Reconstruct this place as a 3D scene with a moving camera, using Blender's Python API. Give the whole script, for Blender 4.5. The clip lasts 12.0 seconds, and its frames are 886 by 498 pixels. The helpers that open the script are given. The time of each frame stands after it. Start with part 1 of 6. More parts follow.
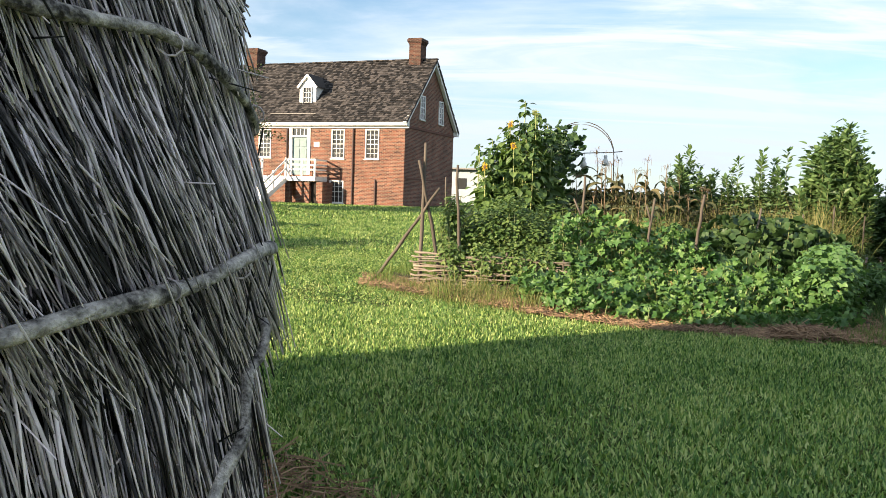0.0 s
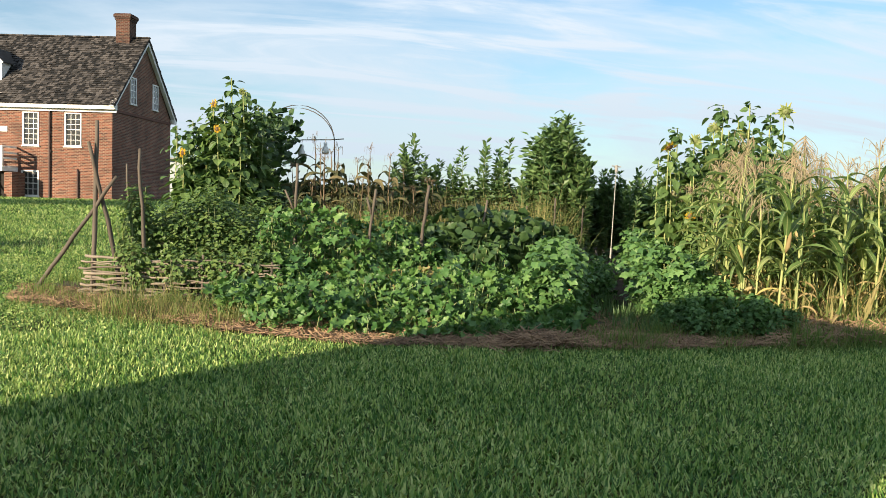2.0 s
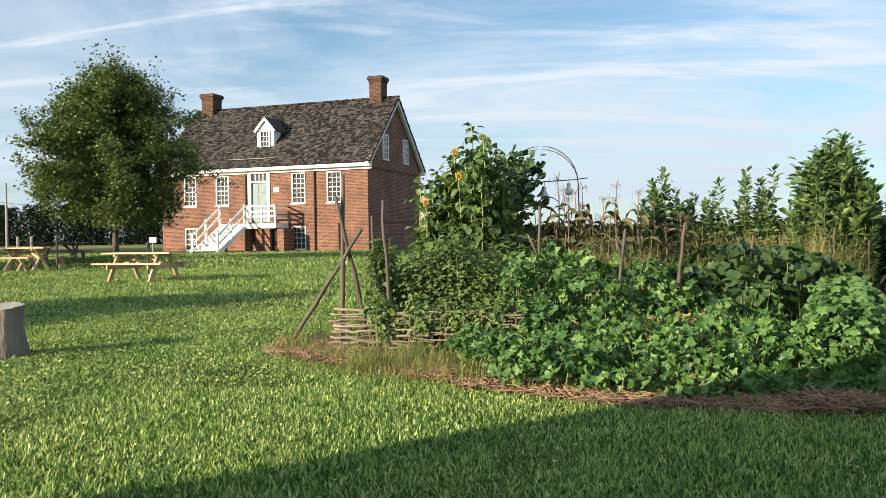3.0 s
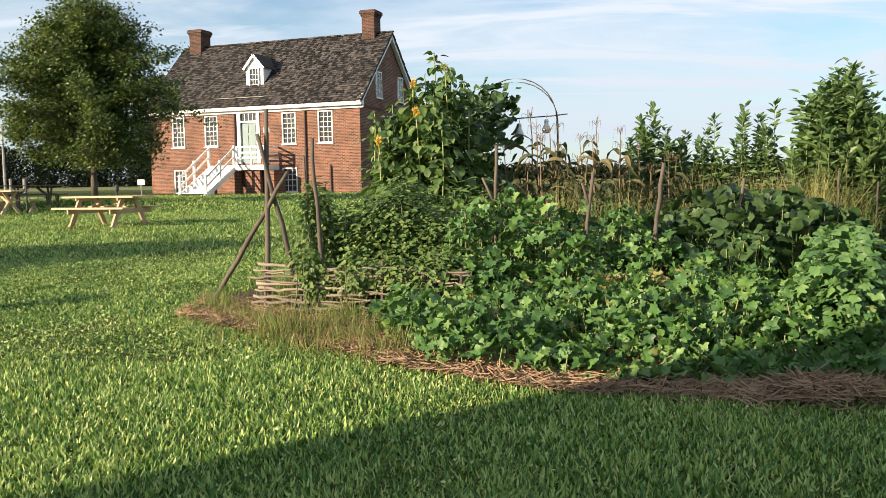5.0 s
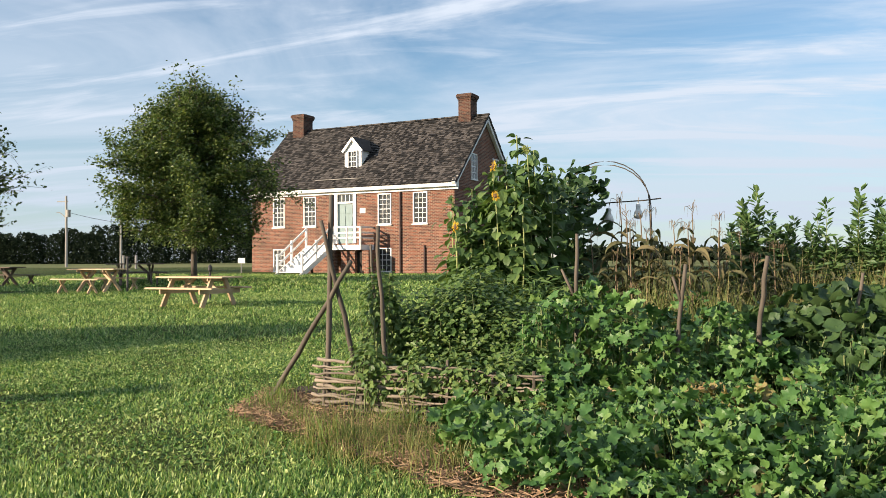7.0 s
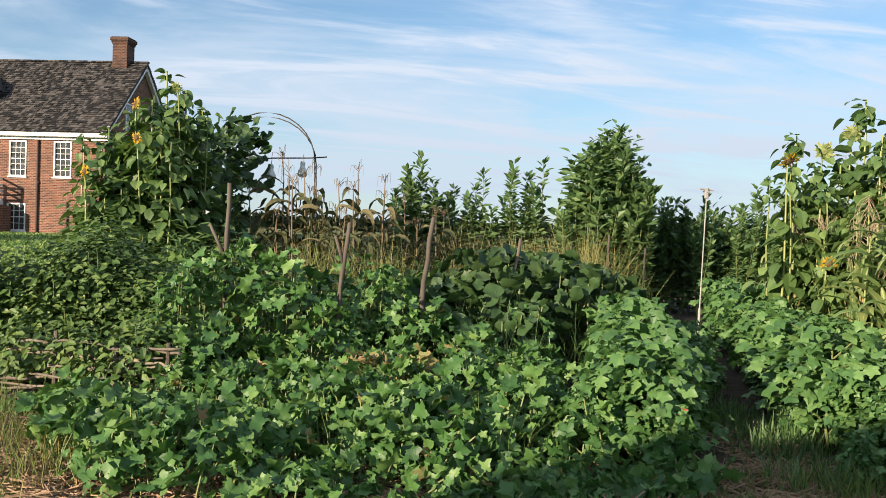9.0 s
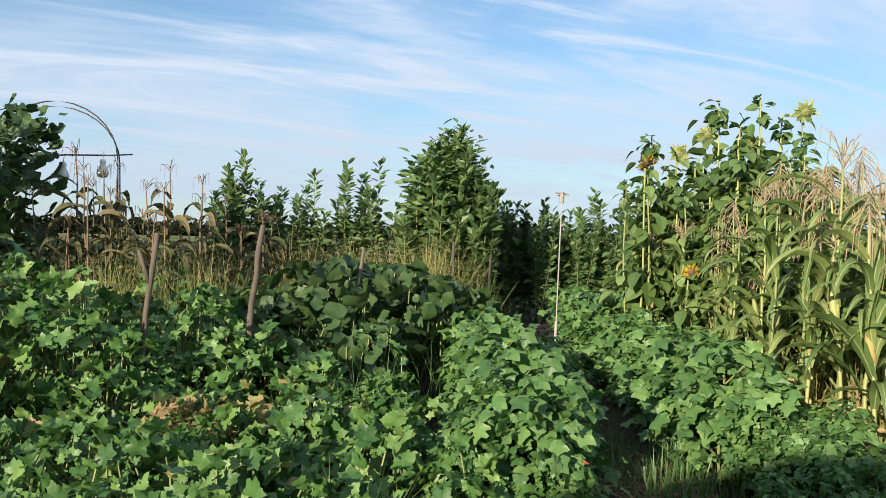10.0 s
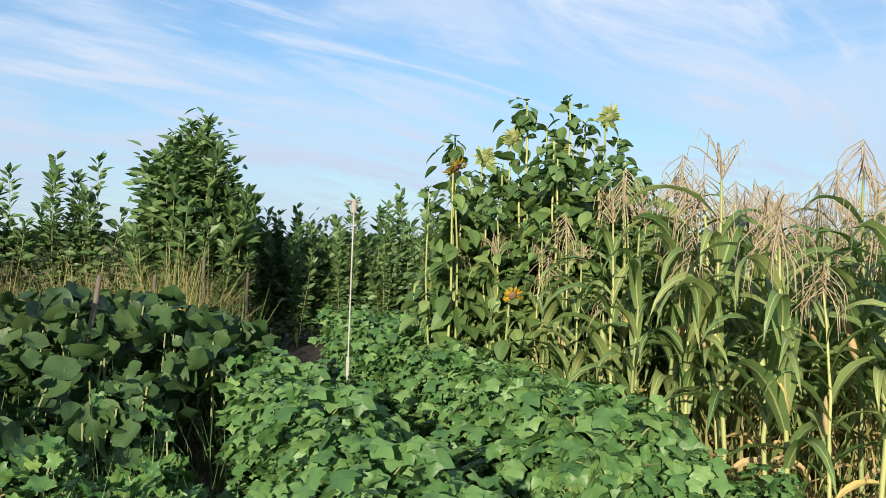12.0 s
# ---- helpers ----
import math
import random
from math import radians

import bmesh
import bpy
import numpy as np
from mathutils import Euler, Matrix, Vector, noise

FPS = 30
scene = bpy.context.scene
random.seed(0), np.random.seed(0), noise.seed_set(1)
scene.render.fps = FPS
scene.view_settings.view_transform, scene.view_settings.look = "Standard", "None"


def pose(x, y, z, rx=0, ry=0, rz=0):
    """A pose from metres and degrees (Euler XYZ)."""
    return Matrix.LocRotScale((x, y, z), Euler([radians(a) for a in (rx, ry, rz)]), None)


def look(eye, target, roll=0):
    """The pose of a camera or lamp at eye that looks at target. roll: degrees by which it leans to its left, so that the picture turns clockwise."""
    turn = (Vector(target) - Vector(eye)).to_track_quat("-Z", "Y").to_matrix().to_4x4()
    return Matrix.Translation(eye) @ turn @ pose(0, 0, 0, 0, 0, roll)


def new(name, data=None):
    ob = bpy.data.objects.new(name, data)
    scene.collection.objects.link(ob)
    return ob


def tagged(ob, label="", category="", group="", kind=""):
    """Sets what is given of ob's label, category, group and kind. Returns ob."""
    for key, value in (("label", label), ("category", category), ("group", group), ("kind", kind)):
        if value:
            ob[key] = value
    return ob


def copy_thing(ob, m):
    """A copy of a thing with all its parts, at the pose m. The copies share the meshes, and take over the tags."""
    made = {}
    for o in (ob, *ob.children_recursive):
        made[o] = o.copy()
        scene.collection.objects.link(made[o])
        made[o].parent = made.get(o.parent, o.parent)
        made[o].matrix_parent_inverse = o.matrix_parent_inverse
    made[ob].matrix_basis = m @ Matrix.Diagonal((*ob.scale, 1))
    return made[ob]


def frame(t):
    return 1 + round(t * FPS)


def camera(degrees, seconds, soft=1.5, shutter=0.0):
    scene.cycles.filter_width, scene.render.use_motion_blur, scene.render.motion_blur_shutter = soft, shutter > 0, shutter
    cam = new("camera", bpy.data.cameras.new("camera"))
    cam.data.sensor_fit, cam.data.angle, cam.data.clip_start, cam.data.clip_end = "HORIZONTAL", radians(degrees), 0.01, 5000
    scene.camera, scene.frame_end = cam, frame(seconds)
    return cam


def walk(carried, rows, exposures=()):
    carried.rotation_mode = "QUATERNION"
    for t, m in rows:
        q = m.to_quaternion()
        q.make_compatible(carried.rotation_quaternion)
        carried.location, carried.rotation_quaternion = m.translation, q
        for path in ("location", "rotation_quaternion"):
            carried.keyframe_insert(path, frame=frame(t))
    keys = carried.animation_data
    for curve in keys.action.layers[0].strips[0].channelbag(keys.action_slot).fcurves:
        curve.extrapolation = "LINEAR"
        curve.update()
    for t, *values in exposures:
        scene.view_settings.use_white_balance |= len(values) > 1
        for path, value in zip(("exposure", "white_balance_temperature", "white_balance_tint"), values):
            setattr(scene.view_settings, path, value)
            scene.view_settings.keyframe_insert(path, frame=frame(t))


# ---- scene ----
# ---------------------------------------------------------------- camera and walk
cam = camera(56.4, 12.0, 0.65)
PATH = [
    (0, (1.106, 0.812, 1.424), (0.968, 2.803, 1.301), 1.9),
    (0.5, (1.218, 1.117, 1.413), (1.279, 3.112, 1.292), 1.6),
    (1, (1.315, 1.515, 1.398), (1.583, 3.493, 1.281), 2.0),
    (1.5, (1.377, 1.915, 1.434), (1.833, 3.858, 1.315), 2.0),
    (2, (1.498, 2.311, 1.421), (1.993, 4.246, 1.301), 1.8),
    (2.5, (1.551, 2.648, 1.43), (1.799, 4.631, 1.359), 0.4),
    (2.7, (1.551, 2.773, 1.442), (1.604, 4.772, 1.421), -0.1),
    (4.3, (1.931, 3.76, 1.433), (1.671, 5.739, 1.296), -1.8),
    (4.5, (2.005, 3.901, 1.448), (1.857, 5.889, 1.288), -1.6),
    (5, (2.171, 4.203, 1.462), (2.059, 6.193, 1.295), -0.9),
    (5.5, (2.275, 4.459, 1.507), (2.093, 6.448, 1.404), 0.1),
    (6, (2.338, 4.64, 1.586), (2.088, 6.624, 1.55), 0.0),
    (6.5, (2.367, 4.762, 1.536), (2.04, 6.735, 1.547), -0.3),
    (6.7, (2.345, 4.818, 1.575), (1.997, 6.787, 1.597), -0.3),
    (8.3, (2.376, 5.22, 1.478), (2.364, 7.219, 1.509), 0.8),
    (8.5, (2.378, 5.364, 1.492), (2.545, 7.357, 1.506), 1.2),
    (9, (2.444, 5.787, 1.461), (2.892, 7.736, 1.422), 1.8),
    (9.5, (2.521, 6.242, 1.468), (3.142, 8.143, 1.436), 1.7),
    (10, (2.603, 6.745, 1.515), (3.449, 8.557, 1.494), 1.3),
    (10.5, (2.724, 7.212, 1.518), (3.782, 8.909, 1.508), 1.5),
    (11, (2.756, 7.681, 1.55), (3.93, 9.3, 1.555), 1.8),
    (11.5, (2.789, 8.052, 1.582), (4.143, 9.524, 1.583), 1.7),
    (12, (2.884, 8.232, 1.614), (4.289, 9.655, 1.616), 1.0),
]
walk(cam, [(t, look(eye, target, roll)) for t, eye, target, roll in PATH],
     [(0, 1.37, 6650, 14), (1.0, 1.20, 6550, 10), (1.5, 1.12, 6500, 10), (2.5, 1.07, 6450, 11), (4.5, 1.16, 6700, 14), (6.5, 1.0, 6450, 14), (8.5, 0.97, 6350, 14), (12, 0.88, 5950, 13)])

# ---------------------------------------------------------------- sky and sun
SUN_AZ = radians(36.0)       # the way the light travels, from +x towards +y
SUN_EL = radians(15.5)
SUN_STRENGTH, SKY_STRENGTH = 5.0, 0.108


def node_tree(owner):
    owner.use_nodes = True
    tree = owner.node_tree
    tree.nodes.clear()
    return tree.nodes, tree.links


def build_sky():
    world = bpy.data.worlds.new("sky")
    scene.world = world
    n, l = node_tree(world)
    out = n.new("ShaderNodeOutputWorld")
    back = n.new("ShaderNodeBackground")
    back.inputs["Strength"].default_value = SKY_STRENGTH
    sky = n.new("ShaderNodeTexSky")
    sky.sky_type = "NISHITA"
    sky.sun_disc = False
    sky.sun_elevation = SUN_EL
    sky.sun_rotation = math.atan2(-math.cos(SUN_AZ), -math.sin(SUN_AZ))
    sky.air_density, sky.dust_density, sky.ozone_density = 1.0, 0.25, 3.0
    # thin high cloud, on a flat layer far above
    tc = n.new("ShaderNodeTexCoord")
    sep = n.new("ShaderNodeSeparateXYZ")
    l.new(tc.outputs["Generated"], sep.inputs[0])
    lift = n.new("ShaderNodeMath")
    lift.operation = "ADD"
    lift.inputs[1].default_value = 0.16
    l.new(sep.outputs["Z"], lift.inputs[0])
    up = n.new("ShaderNodeMath")
    up.operation = "MAXIMUM"
    up.inputs[1].default_value = 0.05
    l.new(lift.outputs[0], up.inputs[0])
    dx = n.new("ShaderNodeMath")
    dy = n.new("ShaderNodeMath")
    for d, axis in ((dx, "X"), (dy, "Y")):
        d.operation = "DIVIDE"
        l.new(sep.outputs[axis], d.inputs[0])
        l.new(up.outputs[0], d.inputs[1])
    flat = n.new("ShaderNodeCombineXYZ")
    l.new(dx.outputs[0], flat.inputs["X"])
    l.new(dy.outputs[0], flat.inputs["Y"])
    def streaks(turn, stretch, scale, detail, bend, start, full, most, shift):
        """One layer of thin cloud: drawn-out noise between two thresholds."""
        mp = n.new("ShaderNodeMapping")
        mp.inputs["Location"].default_value = shift
        mp.inputs["Rotation"].default_value = (0, 0, radians(turn))
        mp.inputs["Scale"].default_value = (*stretch, 1.0)
        l.new(flat.outputs[0], mp.inputs[0])
        tex = n.new("ShaderNodeTexNoise")
        tex.inputs["Scale"].default_value = scale
        tex.inputs["Detail"].default_value = detail
        tex.inputs["Roughness"].default_value = 0.58
        tex.inputs["Distortion"].default_value = bend
        l.new(mp.outputs[0], tex.inputs["Vector"])
        keep = n.new("ShaderNodeMapRange")
        keep.interpolation_type = "SMOOTHSTEP"
        keep.inputs[1].default_value, keep.inputs[2].default_value = start, full
        keep.inputs[3].default_value, keep.inputs[4].default_value = 0.0, most
        l.new(tex.outputs[0], keep.inputs[0])
        return keep.outputs[0]

    veil = streaks(-28, (0.55, 0.95), 0.85, 7, 1.1, 0.33, 0.62, 0.72, (0.0, 0.0, 0.0))
    wisp = streaks(-12, (0.42, 1.5), 1.5, 12, 1.9, 0.45, 0.70, 0.72, (3.1, 1.7, 0.0))
    ramp = n.new("ShaderNodeMath")
    ramp.operation, ramp.use_clamp = "ADD", True
    l.new(veil, ramp.inputs[0])
    l.new(wisp, ramp.inputs[1])
    mix = n.new("ShaderNodeMix")
    mix.data_type = "RGBA"
    l.new(ramp.outputs[0], mix.inputs[0])
    clear = n.new("ShaderNodeMix")
    clear.data_type, clear.blend_type = "RGBA", "MULTIPLY"
    clear.inputs[0].default_value = 1.0
    l.new(sky.outputs[0], clear.inputs[6])
    clear.inputs[7].default_value = (0.72, 0.78, 0.74, 1)
    l.new(clear.outputs[2], mix.inputs[6])
    mix.inputs[7].default_value = (3.6, 4.05, 4.5, 1)
    # pale haze low down
    low = n.new("ShaderNodeMapRange")
    low.interpolation_type = "SMOOTHSTEP"
    low.inputs[1].default_value, low.inputs[2].default_value = -0.02, 0.30
    low.inputs[3].default_value, low.inputs[4].default_value = 0.62, 0.0
    l.new(sep.outputs["Z"], low.inputs[0])
    haze = n.new("ShaderNodeMix")
    haze.data_type = "RGBA"
    l.new(low.outputs[0], haze.inputs[0])
    l.new(mix.outputs[2], haze.inputs[6])
    haze.inputs[7].default_value = (2.45, 3.0, 3.4, 1)
    l.new(haze.outputs[2], back.inputs["Color"])
    l.new(back.outputs[0], out.inputs[0])


build_sky()
sun = new("sun", bpy.data.lights.new("sun", "SUN"))
sun.data.energy, sun.data.angle, sun.data.color = SUN_STRENGTH, radians(0.55), (1.0, 0.83, 0.60)
LIGHT = Vector((math.cos(SUN_AZ) * math.cos(SUN_EL), math.sin(SUN_AZ) * math.cos(SUN_EL), -math.sin(SUN_EL)))
sun.matrix_world = look(Vector((0, 0, 60)) - LIGHT * 60, (0, 0, 60))

# ---------------------------------------------------------------- materials


def surface(name, dark, light, rough=0.8, scale=6.0, fine=60.0, bump=0.3, depth=0.01, vary=0.25, by="none", stretch=(1, 1, 1), metal=0.0, world_space=False, hard=(0.0, 1.0)):
    """A plain surface: two scales of noise between two colours, fine relief, and a shift from piece to piece."""
    m = bpy.data.materials.new(name)
    n, l = node_tree(m)
    out = n.new("ShaderNodeOutputMaterial")
    p = n.new("ShaderNodeBsdfPrincipled")
    p.inputs["Roughness"].default_value = rough
    p.inputs["Metallic"].default_value = metal
    tc = n.new("ShaderNodeTexCoord")
    mp = n.new("ShaderNodeMapping")
    mp.inputs["Scale"].default_value = stretch
    if world_space:
        geo_in = n.new("ShaderNodeNewGeometry")
        l.new(geo_in.outputs["Position"], mp.inputs[0])
    else:
        l.new(tc.outputs["Object"], mp.inputs[0])
    a = n.new("ShaderNodeTexNoise")
    a.inputs["Scale"].default_value, a.inputs["Detail"].default_value = scale, 5
    b = n.new("ShaderNodeTexNoise")
    b.inputs["Scale"].default_value, b.inputs["Detail"].default_value = fine, 3
    for t in (a, b):
        l.new(mp.outputs[0], t.inputs["Vector"])
    add = n.new("ShaderNodeMath")
    add.operation = "MULTIPLY_ADD"
    l.new(b.outputs[0], add.inputs[0])
    add.inputs[1].default_value = 0.45
    l.new(a.outputs[0], add.inputs[2])
    value = add.outputs[0]
    low, high = 0.42, 1.02
    if by != "none":
        if by == "island":
            r = n.new("ShaderNodeNewGeometry").outputs["Random Per Island"]
        else:
            r = n.new("ShaderNodeObjectInfo").outputs["Random"]
        more = n.new("ShaderNodeMath")
        more.operation = "MULTIPLY_ADD"
        l.new(r, more.inputs[0])
        more.inputs[1].default_value = vary * 2
        l.new(value, more.inputs[2])
        value = more.outputs[0]
        high += vary * 2
    ramp = n.new("ShaderNodeValToRGB")
    ramp.color_ramp.elements[0].position, ramp.color_ramp.elements[1].position = hard
    ramp.color_ramp.elements[0].color = (*dark, 1)
    ramp.color_ramp.elements[1].color = (*light, 1)
    rng = n.new("ShaderNodeMapRange")
    rng.inputs[1].default_value, rng.inputs[2].default_value = low, high
    l.new(value, rng.inputs[0])
    l.new(rng.outputs[0], ramp.inputs[0])
    l.new(ramp.outputs[0], p.inputs["Base Color"])
    if bump:
        bn = n.new("ShaderNodeBump")
        bn.inputs["Strength"].default_value, bn.inputs["Distance"].default_value = bump, depth
        l.new(b.outputs[0], bn.inputs["Height"])
        l.new(bn.outputs[0], p.inputs["Normal"])
    l.new(p.outputs[0], out.inputs[0])
    return m


def leafy(name, colours, rough=0.5, through_light=0.3, spec=0.35, by="island", patch=9.0):
    """A leaf: colour from leaf to leaf along a ramp, mottled, partly letting light through."""
    m = bpy.data.materials.new(name)
    n, l = node_tree(m)
    out = n.new("ShaderNodeOutputMaterial")
    p = n.new("ShaderNodeBsdfPrincipled")
    p.inputs["Roughness"].default_value = rough
    p.inputs["Specular IOR Level"].default_value = spec
    tr = n.new("ShaderNodeBsdfTranslucent")
    geo_in = n.new("ShaderNodeNewGeometry")
    noise_a = n.new("ShaderNodeTexNoise")
    noise_a.inputs["Scale"].default_value, noise_a.inputs["Detail"].default_value = patch, 4
    l.new(geo_in.outputs["Position"], noise_a.inputs["Vector"])
    r = geo_in.outputs["Random Per Island"] if by == "island" else n.new("ShaderNodeObjectInfo").outputs["Random"]
    add = n.new("ShaderNodeMath")
    add.operation = "MULTIPLY_ADD"
    l.new(noise_a.outputs[0], add.inputs[0])
    add.inputs[1].default_value = 0.7
    l.new(r, add.inputs[2])
    rng = n.new("ShaderNodeMapRange")
    rng.inputs[1].default_value, rng.inputs[2].default_value = 0.2, 1.5
    l.new(add.outputs[0], rng.inputs[0])
    ramp = n.new("ShaderNodeValToRGB")
    el = ramp.color_ramp.elements
    el[0].position, el[0].color = 0.0, (*colours[0], 1)
    el[1].position, el[1].color = 1.0, (*colours[-1], 1)
    for i, c in enumerate(colours[1:-1], 1):
        e = el.new(i / (len(colours) - 1))
        e.color = (*c, 1)
    l.new(rng.outputs[0], ramp.inputs[0])
    l.new(ramp.outputs[0], p.inputs["Base Color"])
    warm = n.new("ShaderNodeMix")
    warm.data_type, warm.blend_type = "RGBA", "MULTIPLY"
    warm.inputs[0].default_value = 1.0
    l.new(ramp.outputs[0], warm.inputs[6])
    warm.inputs[7].default_value = (1.4, 1.4, 0.85, 1)
    l.new(warm.outputs[2], tr.inputs["Color"])
    vein = n.new("ShaderNodeTexNoise")
    vein.inputs["Scale"].default_value = 55
    l.new(geo_in.outputs["Position"], vein.inputs["Vector"])
    bn = n.new("ShaderNodeBump")
    bn.inputs["Strength"].default_value, bn.inputs["Distance"].default_value = 0.35, 0.006
    l.new(vein.outputs[0], bn.inputs["Height"])
    l.new(bn.outputs[0], p.inputs["Normal"])
    mix = n.new("ShaderNodeMixShader")
    mix.inputs[0].default_value = through_light
    l.new(p.outputs[0], mix.inputs[1])
    l.new(tr.outputs[0], mix.inputs[2])
    l.new(mix.outputs[0], out.inputs[0])
    return m


def brickwork(name, tone=1.0):
    m = bpy.data.materials.new(name)
    n, l = node_tree(m)
    out = n.new("ShaderNodeOutputMaterial")
    p = n.new("ShaderNodeBsdfPrincipled")
    p.inputs["Roughness"].default_value = 0.9
    tc = n.new("ShaderNodeTexCoord")
    sep = n.new("ShaderNodeSeparateXYZ")
    l.new(tc.outputs["Object"], sep.inputs[0])
    along = n.new("ShaderNodeMath")
    along.operation = "ADD"
    l.new(sep.outputs["X"], along.inputs[0])
    l.new(sep.outputs["Y"], along.inputs[1])
    vec = n.new("ShaderNodeCombineXYZ")
    l.new(along.outputs[0], vec.inputs["X"])
    l.new(sep.outputs["Z"], vec.inputs["Y"])
    b = n.new("ShaderNodeTexBrick")
    b.inputs["Color1"].default_value = (0.215 * tone, 0.072 * tone, 0.040 * tone, 1)
    b.inputs["Color2"].default_value = (0.062 * tone, 0.024 * tone, 0.017 * tone, 1)
    b.inputs["Mortar"].default_value = (0.25 * tone, 0.185 * tone, 0.135 * tone, 1)
    b.inputs["Scale"].default_value = 1.0
    b.inputs["Mortar Size"].default_value = 0.014
    b.inputs["Mortar Smooth"].default_value = 0.6
    b.inputs["Bias"].default_value = 0.0
    b.inputs["Brick Width"].default_value = 0.225
    b.inputs["Row Height"].default_value = 0.078
    l.new(vec.outputs[0], b.inputs["Vector"])
    stain = n.new("ShaderNodeTexNoise")
    stain.inputs["Scale"].default_value, stain.inputs["Detail"].default_value = 0.9, 6
    l.new(tc.outputs["Object"], stain.inputs["Vector"])
    rng = n.new("ShaderNodeMapRange")
    rng.inputs[1].default_value, rng.inputs[2].default_value = 0.3, 0.75
    rng.inputs[3].default_value, rng.inputs[4].default_value = 0.72, 1.28
    l.new(stain.outputs[0], rng.inputs[0])
    mul = n.new("ShaderNodeMix")
    mul.data_type, mul.blend_type = "RGBA", "MULTIPLY"
    mul.inputs[0].default_value = 1.0
    l.new(b.outputs["Color"], mul.inputs[6])
    l.new(rng.outputs[0], mul.inputs[7])
    l.new(mul.outputs[2], p.inputs["Base Color"])
    l.new(p.outputs[0], out.inputs[0])
    return m


def pane_glass(name):
    m = bpy.data.materials.new(name)
    n, l = node_tree(m)
    out = n.new("ShaderNodeOutputMaterial")
    p = n.new("ShaderNodeBsdfPrincipled")
    p.inputs["Base Color"].default_value = (0.05, 0.052, 0.052, 1)
    p.inputs["Roughness"].default_value = 0.06
    p.inputs["Specular IOR Level"].default_value = 0.8
    l.new(p.outputs[0], out.inputs[0])
    return m


def ground_cover(name):
    """Mown lawn near by, hay fields and crops farther off, by place on the land."""
    m = bpy.data.materials.new(name)
    n, l = node_tree(m)
    out = n.new("ShaderNodeOutputMaterial")
    p = n.new("ShaderNodeBsdfPrincipled")
    p.inputs["Roughness"].default_value = 0.9
    p.inputs["Specular IOR Level"].default_value = 0.1
    g = n.new("ShaderNodeNewGeometry")
    big = n.new("ShaderNodeTexNoise")
    big.inputs["Scale"].default_value, big.inputs["Detail"].default_value = 0.55, 6
    mid = n.new("ShaderNodeTexNoise")
    mid.inputs["Scale"].default_value, mid.inputs["Detail"].default_value = 22, 6
    for t in (big, mid):
        l.new(g.outputs["Position"], t.inputs["Vector"])
    lawn = n.new("ShaderNodeValToRGB")
    lawn.color_ramp.elements[0].position, lawn.color_ramp.elements[0].color = 0.35, (0.008, 0.015, 0.004, 1)
    lawn.color_ramp.elements[1].position, lawn.color_ramp.elements[1].color = 0.68, (0.12, 0.15, 0.042, 1)
    l.new(mid.outputs[0], lawn.inputs[0])
    tint = n.new("ShaderNodeValToRGB")
    tint.color_ramp.elements[0].position, tint.color_ramp.elements[0].color = 0.35, (0.85, 1.0, 0.8, 1)
    tint.color_ramp.elements[1].position, tint.color_ramp.elements[1].color = 0.65, (1.25, 1.12, 0.95, 1)
    l.new(big.outputs[0], tint.inputs[0])
    mul = n.new("ShaderNodeMix")
    mul.data_type, mul.blend_type = "RGBA", "MULTIPLY"
    mul.inputs[0].default_value = 1.0
    l.new(lawn.outputs[0], mul.inputs[6])
    l.new(tint.outputs[0], mul.inputs[7])
    field = n.new("ShaderNodeValToRGB")
    field.color_ramp.elements[0].position, field.color_ramp.elements[0].color = 0.4, (0.10, 0.13, 0.045, 1)
    field.color_ramp.elements[1].position, field.color_ramp.elements[1].color = 0.6, (0.20, 0.20, 0.085, 1)
    far_noise = n.new("ShaderNodeTexNoise")
    far_noise.inputs["Scale"].default_value, far_noise.inputs["Detail"].default_value = 0.03, 5
    l.new(g.outputs["Position"], far_noise.inputs["Vector"])
    l.new(far_noise.outputs[0], field.inputs[0])
    sep = n.new("ShaderNodeSeparateXYZ")
    l.new(g.outputs["Position"], sep.inputs[0])
    rng = n.new("ShaderNodeMapRange")
    rng.inputs[1].default_value, rng.inputs[2].default_value = 84, 86
    l.new(sep.outputs["Y"], rng.inputs[0])
    mix = n.new("ShaderNodeMix")
    mix.data_type = "RGBA"
    l.new(rng.outputs[0], mix.inputs[0])
    l.new(mul.outputs[2], mix.inputs[6])
    l.new(field.outputs[0], mix.inputs[7])
    l.new(mix.outputs[2], p.inputs["Base Color"])
    bn = n.new("ShaderNodeBump")
    bn.inputs["Strength"].default_value, bn.inputs["Distance"].default_value = 0.8, 0.03
    l.new(mid.outputs[0], bn.inputs["Height"])
    l.new(bn.outputs[0], p.inputs["Normal"])
    l.new(p.outputs[0], out.inputs[0])
    return m


M_GROUND = ground_cover("lawn_and_fields")
M_BLADE = leafy("grass_blade", [(0.013, 0.050, 0.009), (0.080, 0.190, 0.038), (0.300, 0.420, 0.115), (0.60, 0.62, 0.27)], 0.5, 0.2, 0.35, patch=1.2)
M_DRYGRASS = leafy("dry_grass", [(0.10, 0.14, 0.04), (0.22, 0.22, 0.08), (0.38, 0.31, 0.15)], 0.7, 0.3, 0.2)
M_WEED = leafy("weed_grass", [(0.06, 0.12, 0.03), (0.13, 0.20, 0.055), (0.25, 0.28, 0.10)], 0.6, 0.35, 0.2)
M_SOIL = surface("soil", (0.028, 0.019, 0.012), (0.085, 0.058, 0.036), 0.95, 5, 40, 0.9, 0.03, world_space=True)
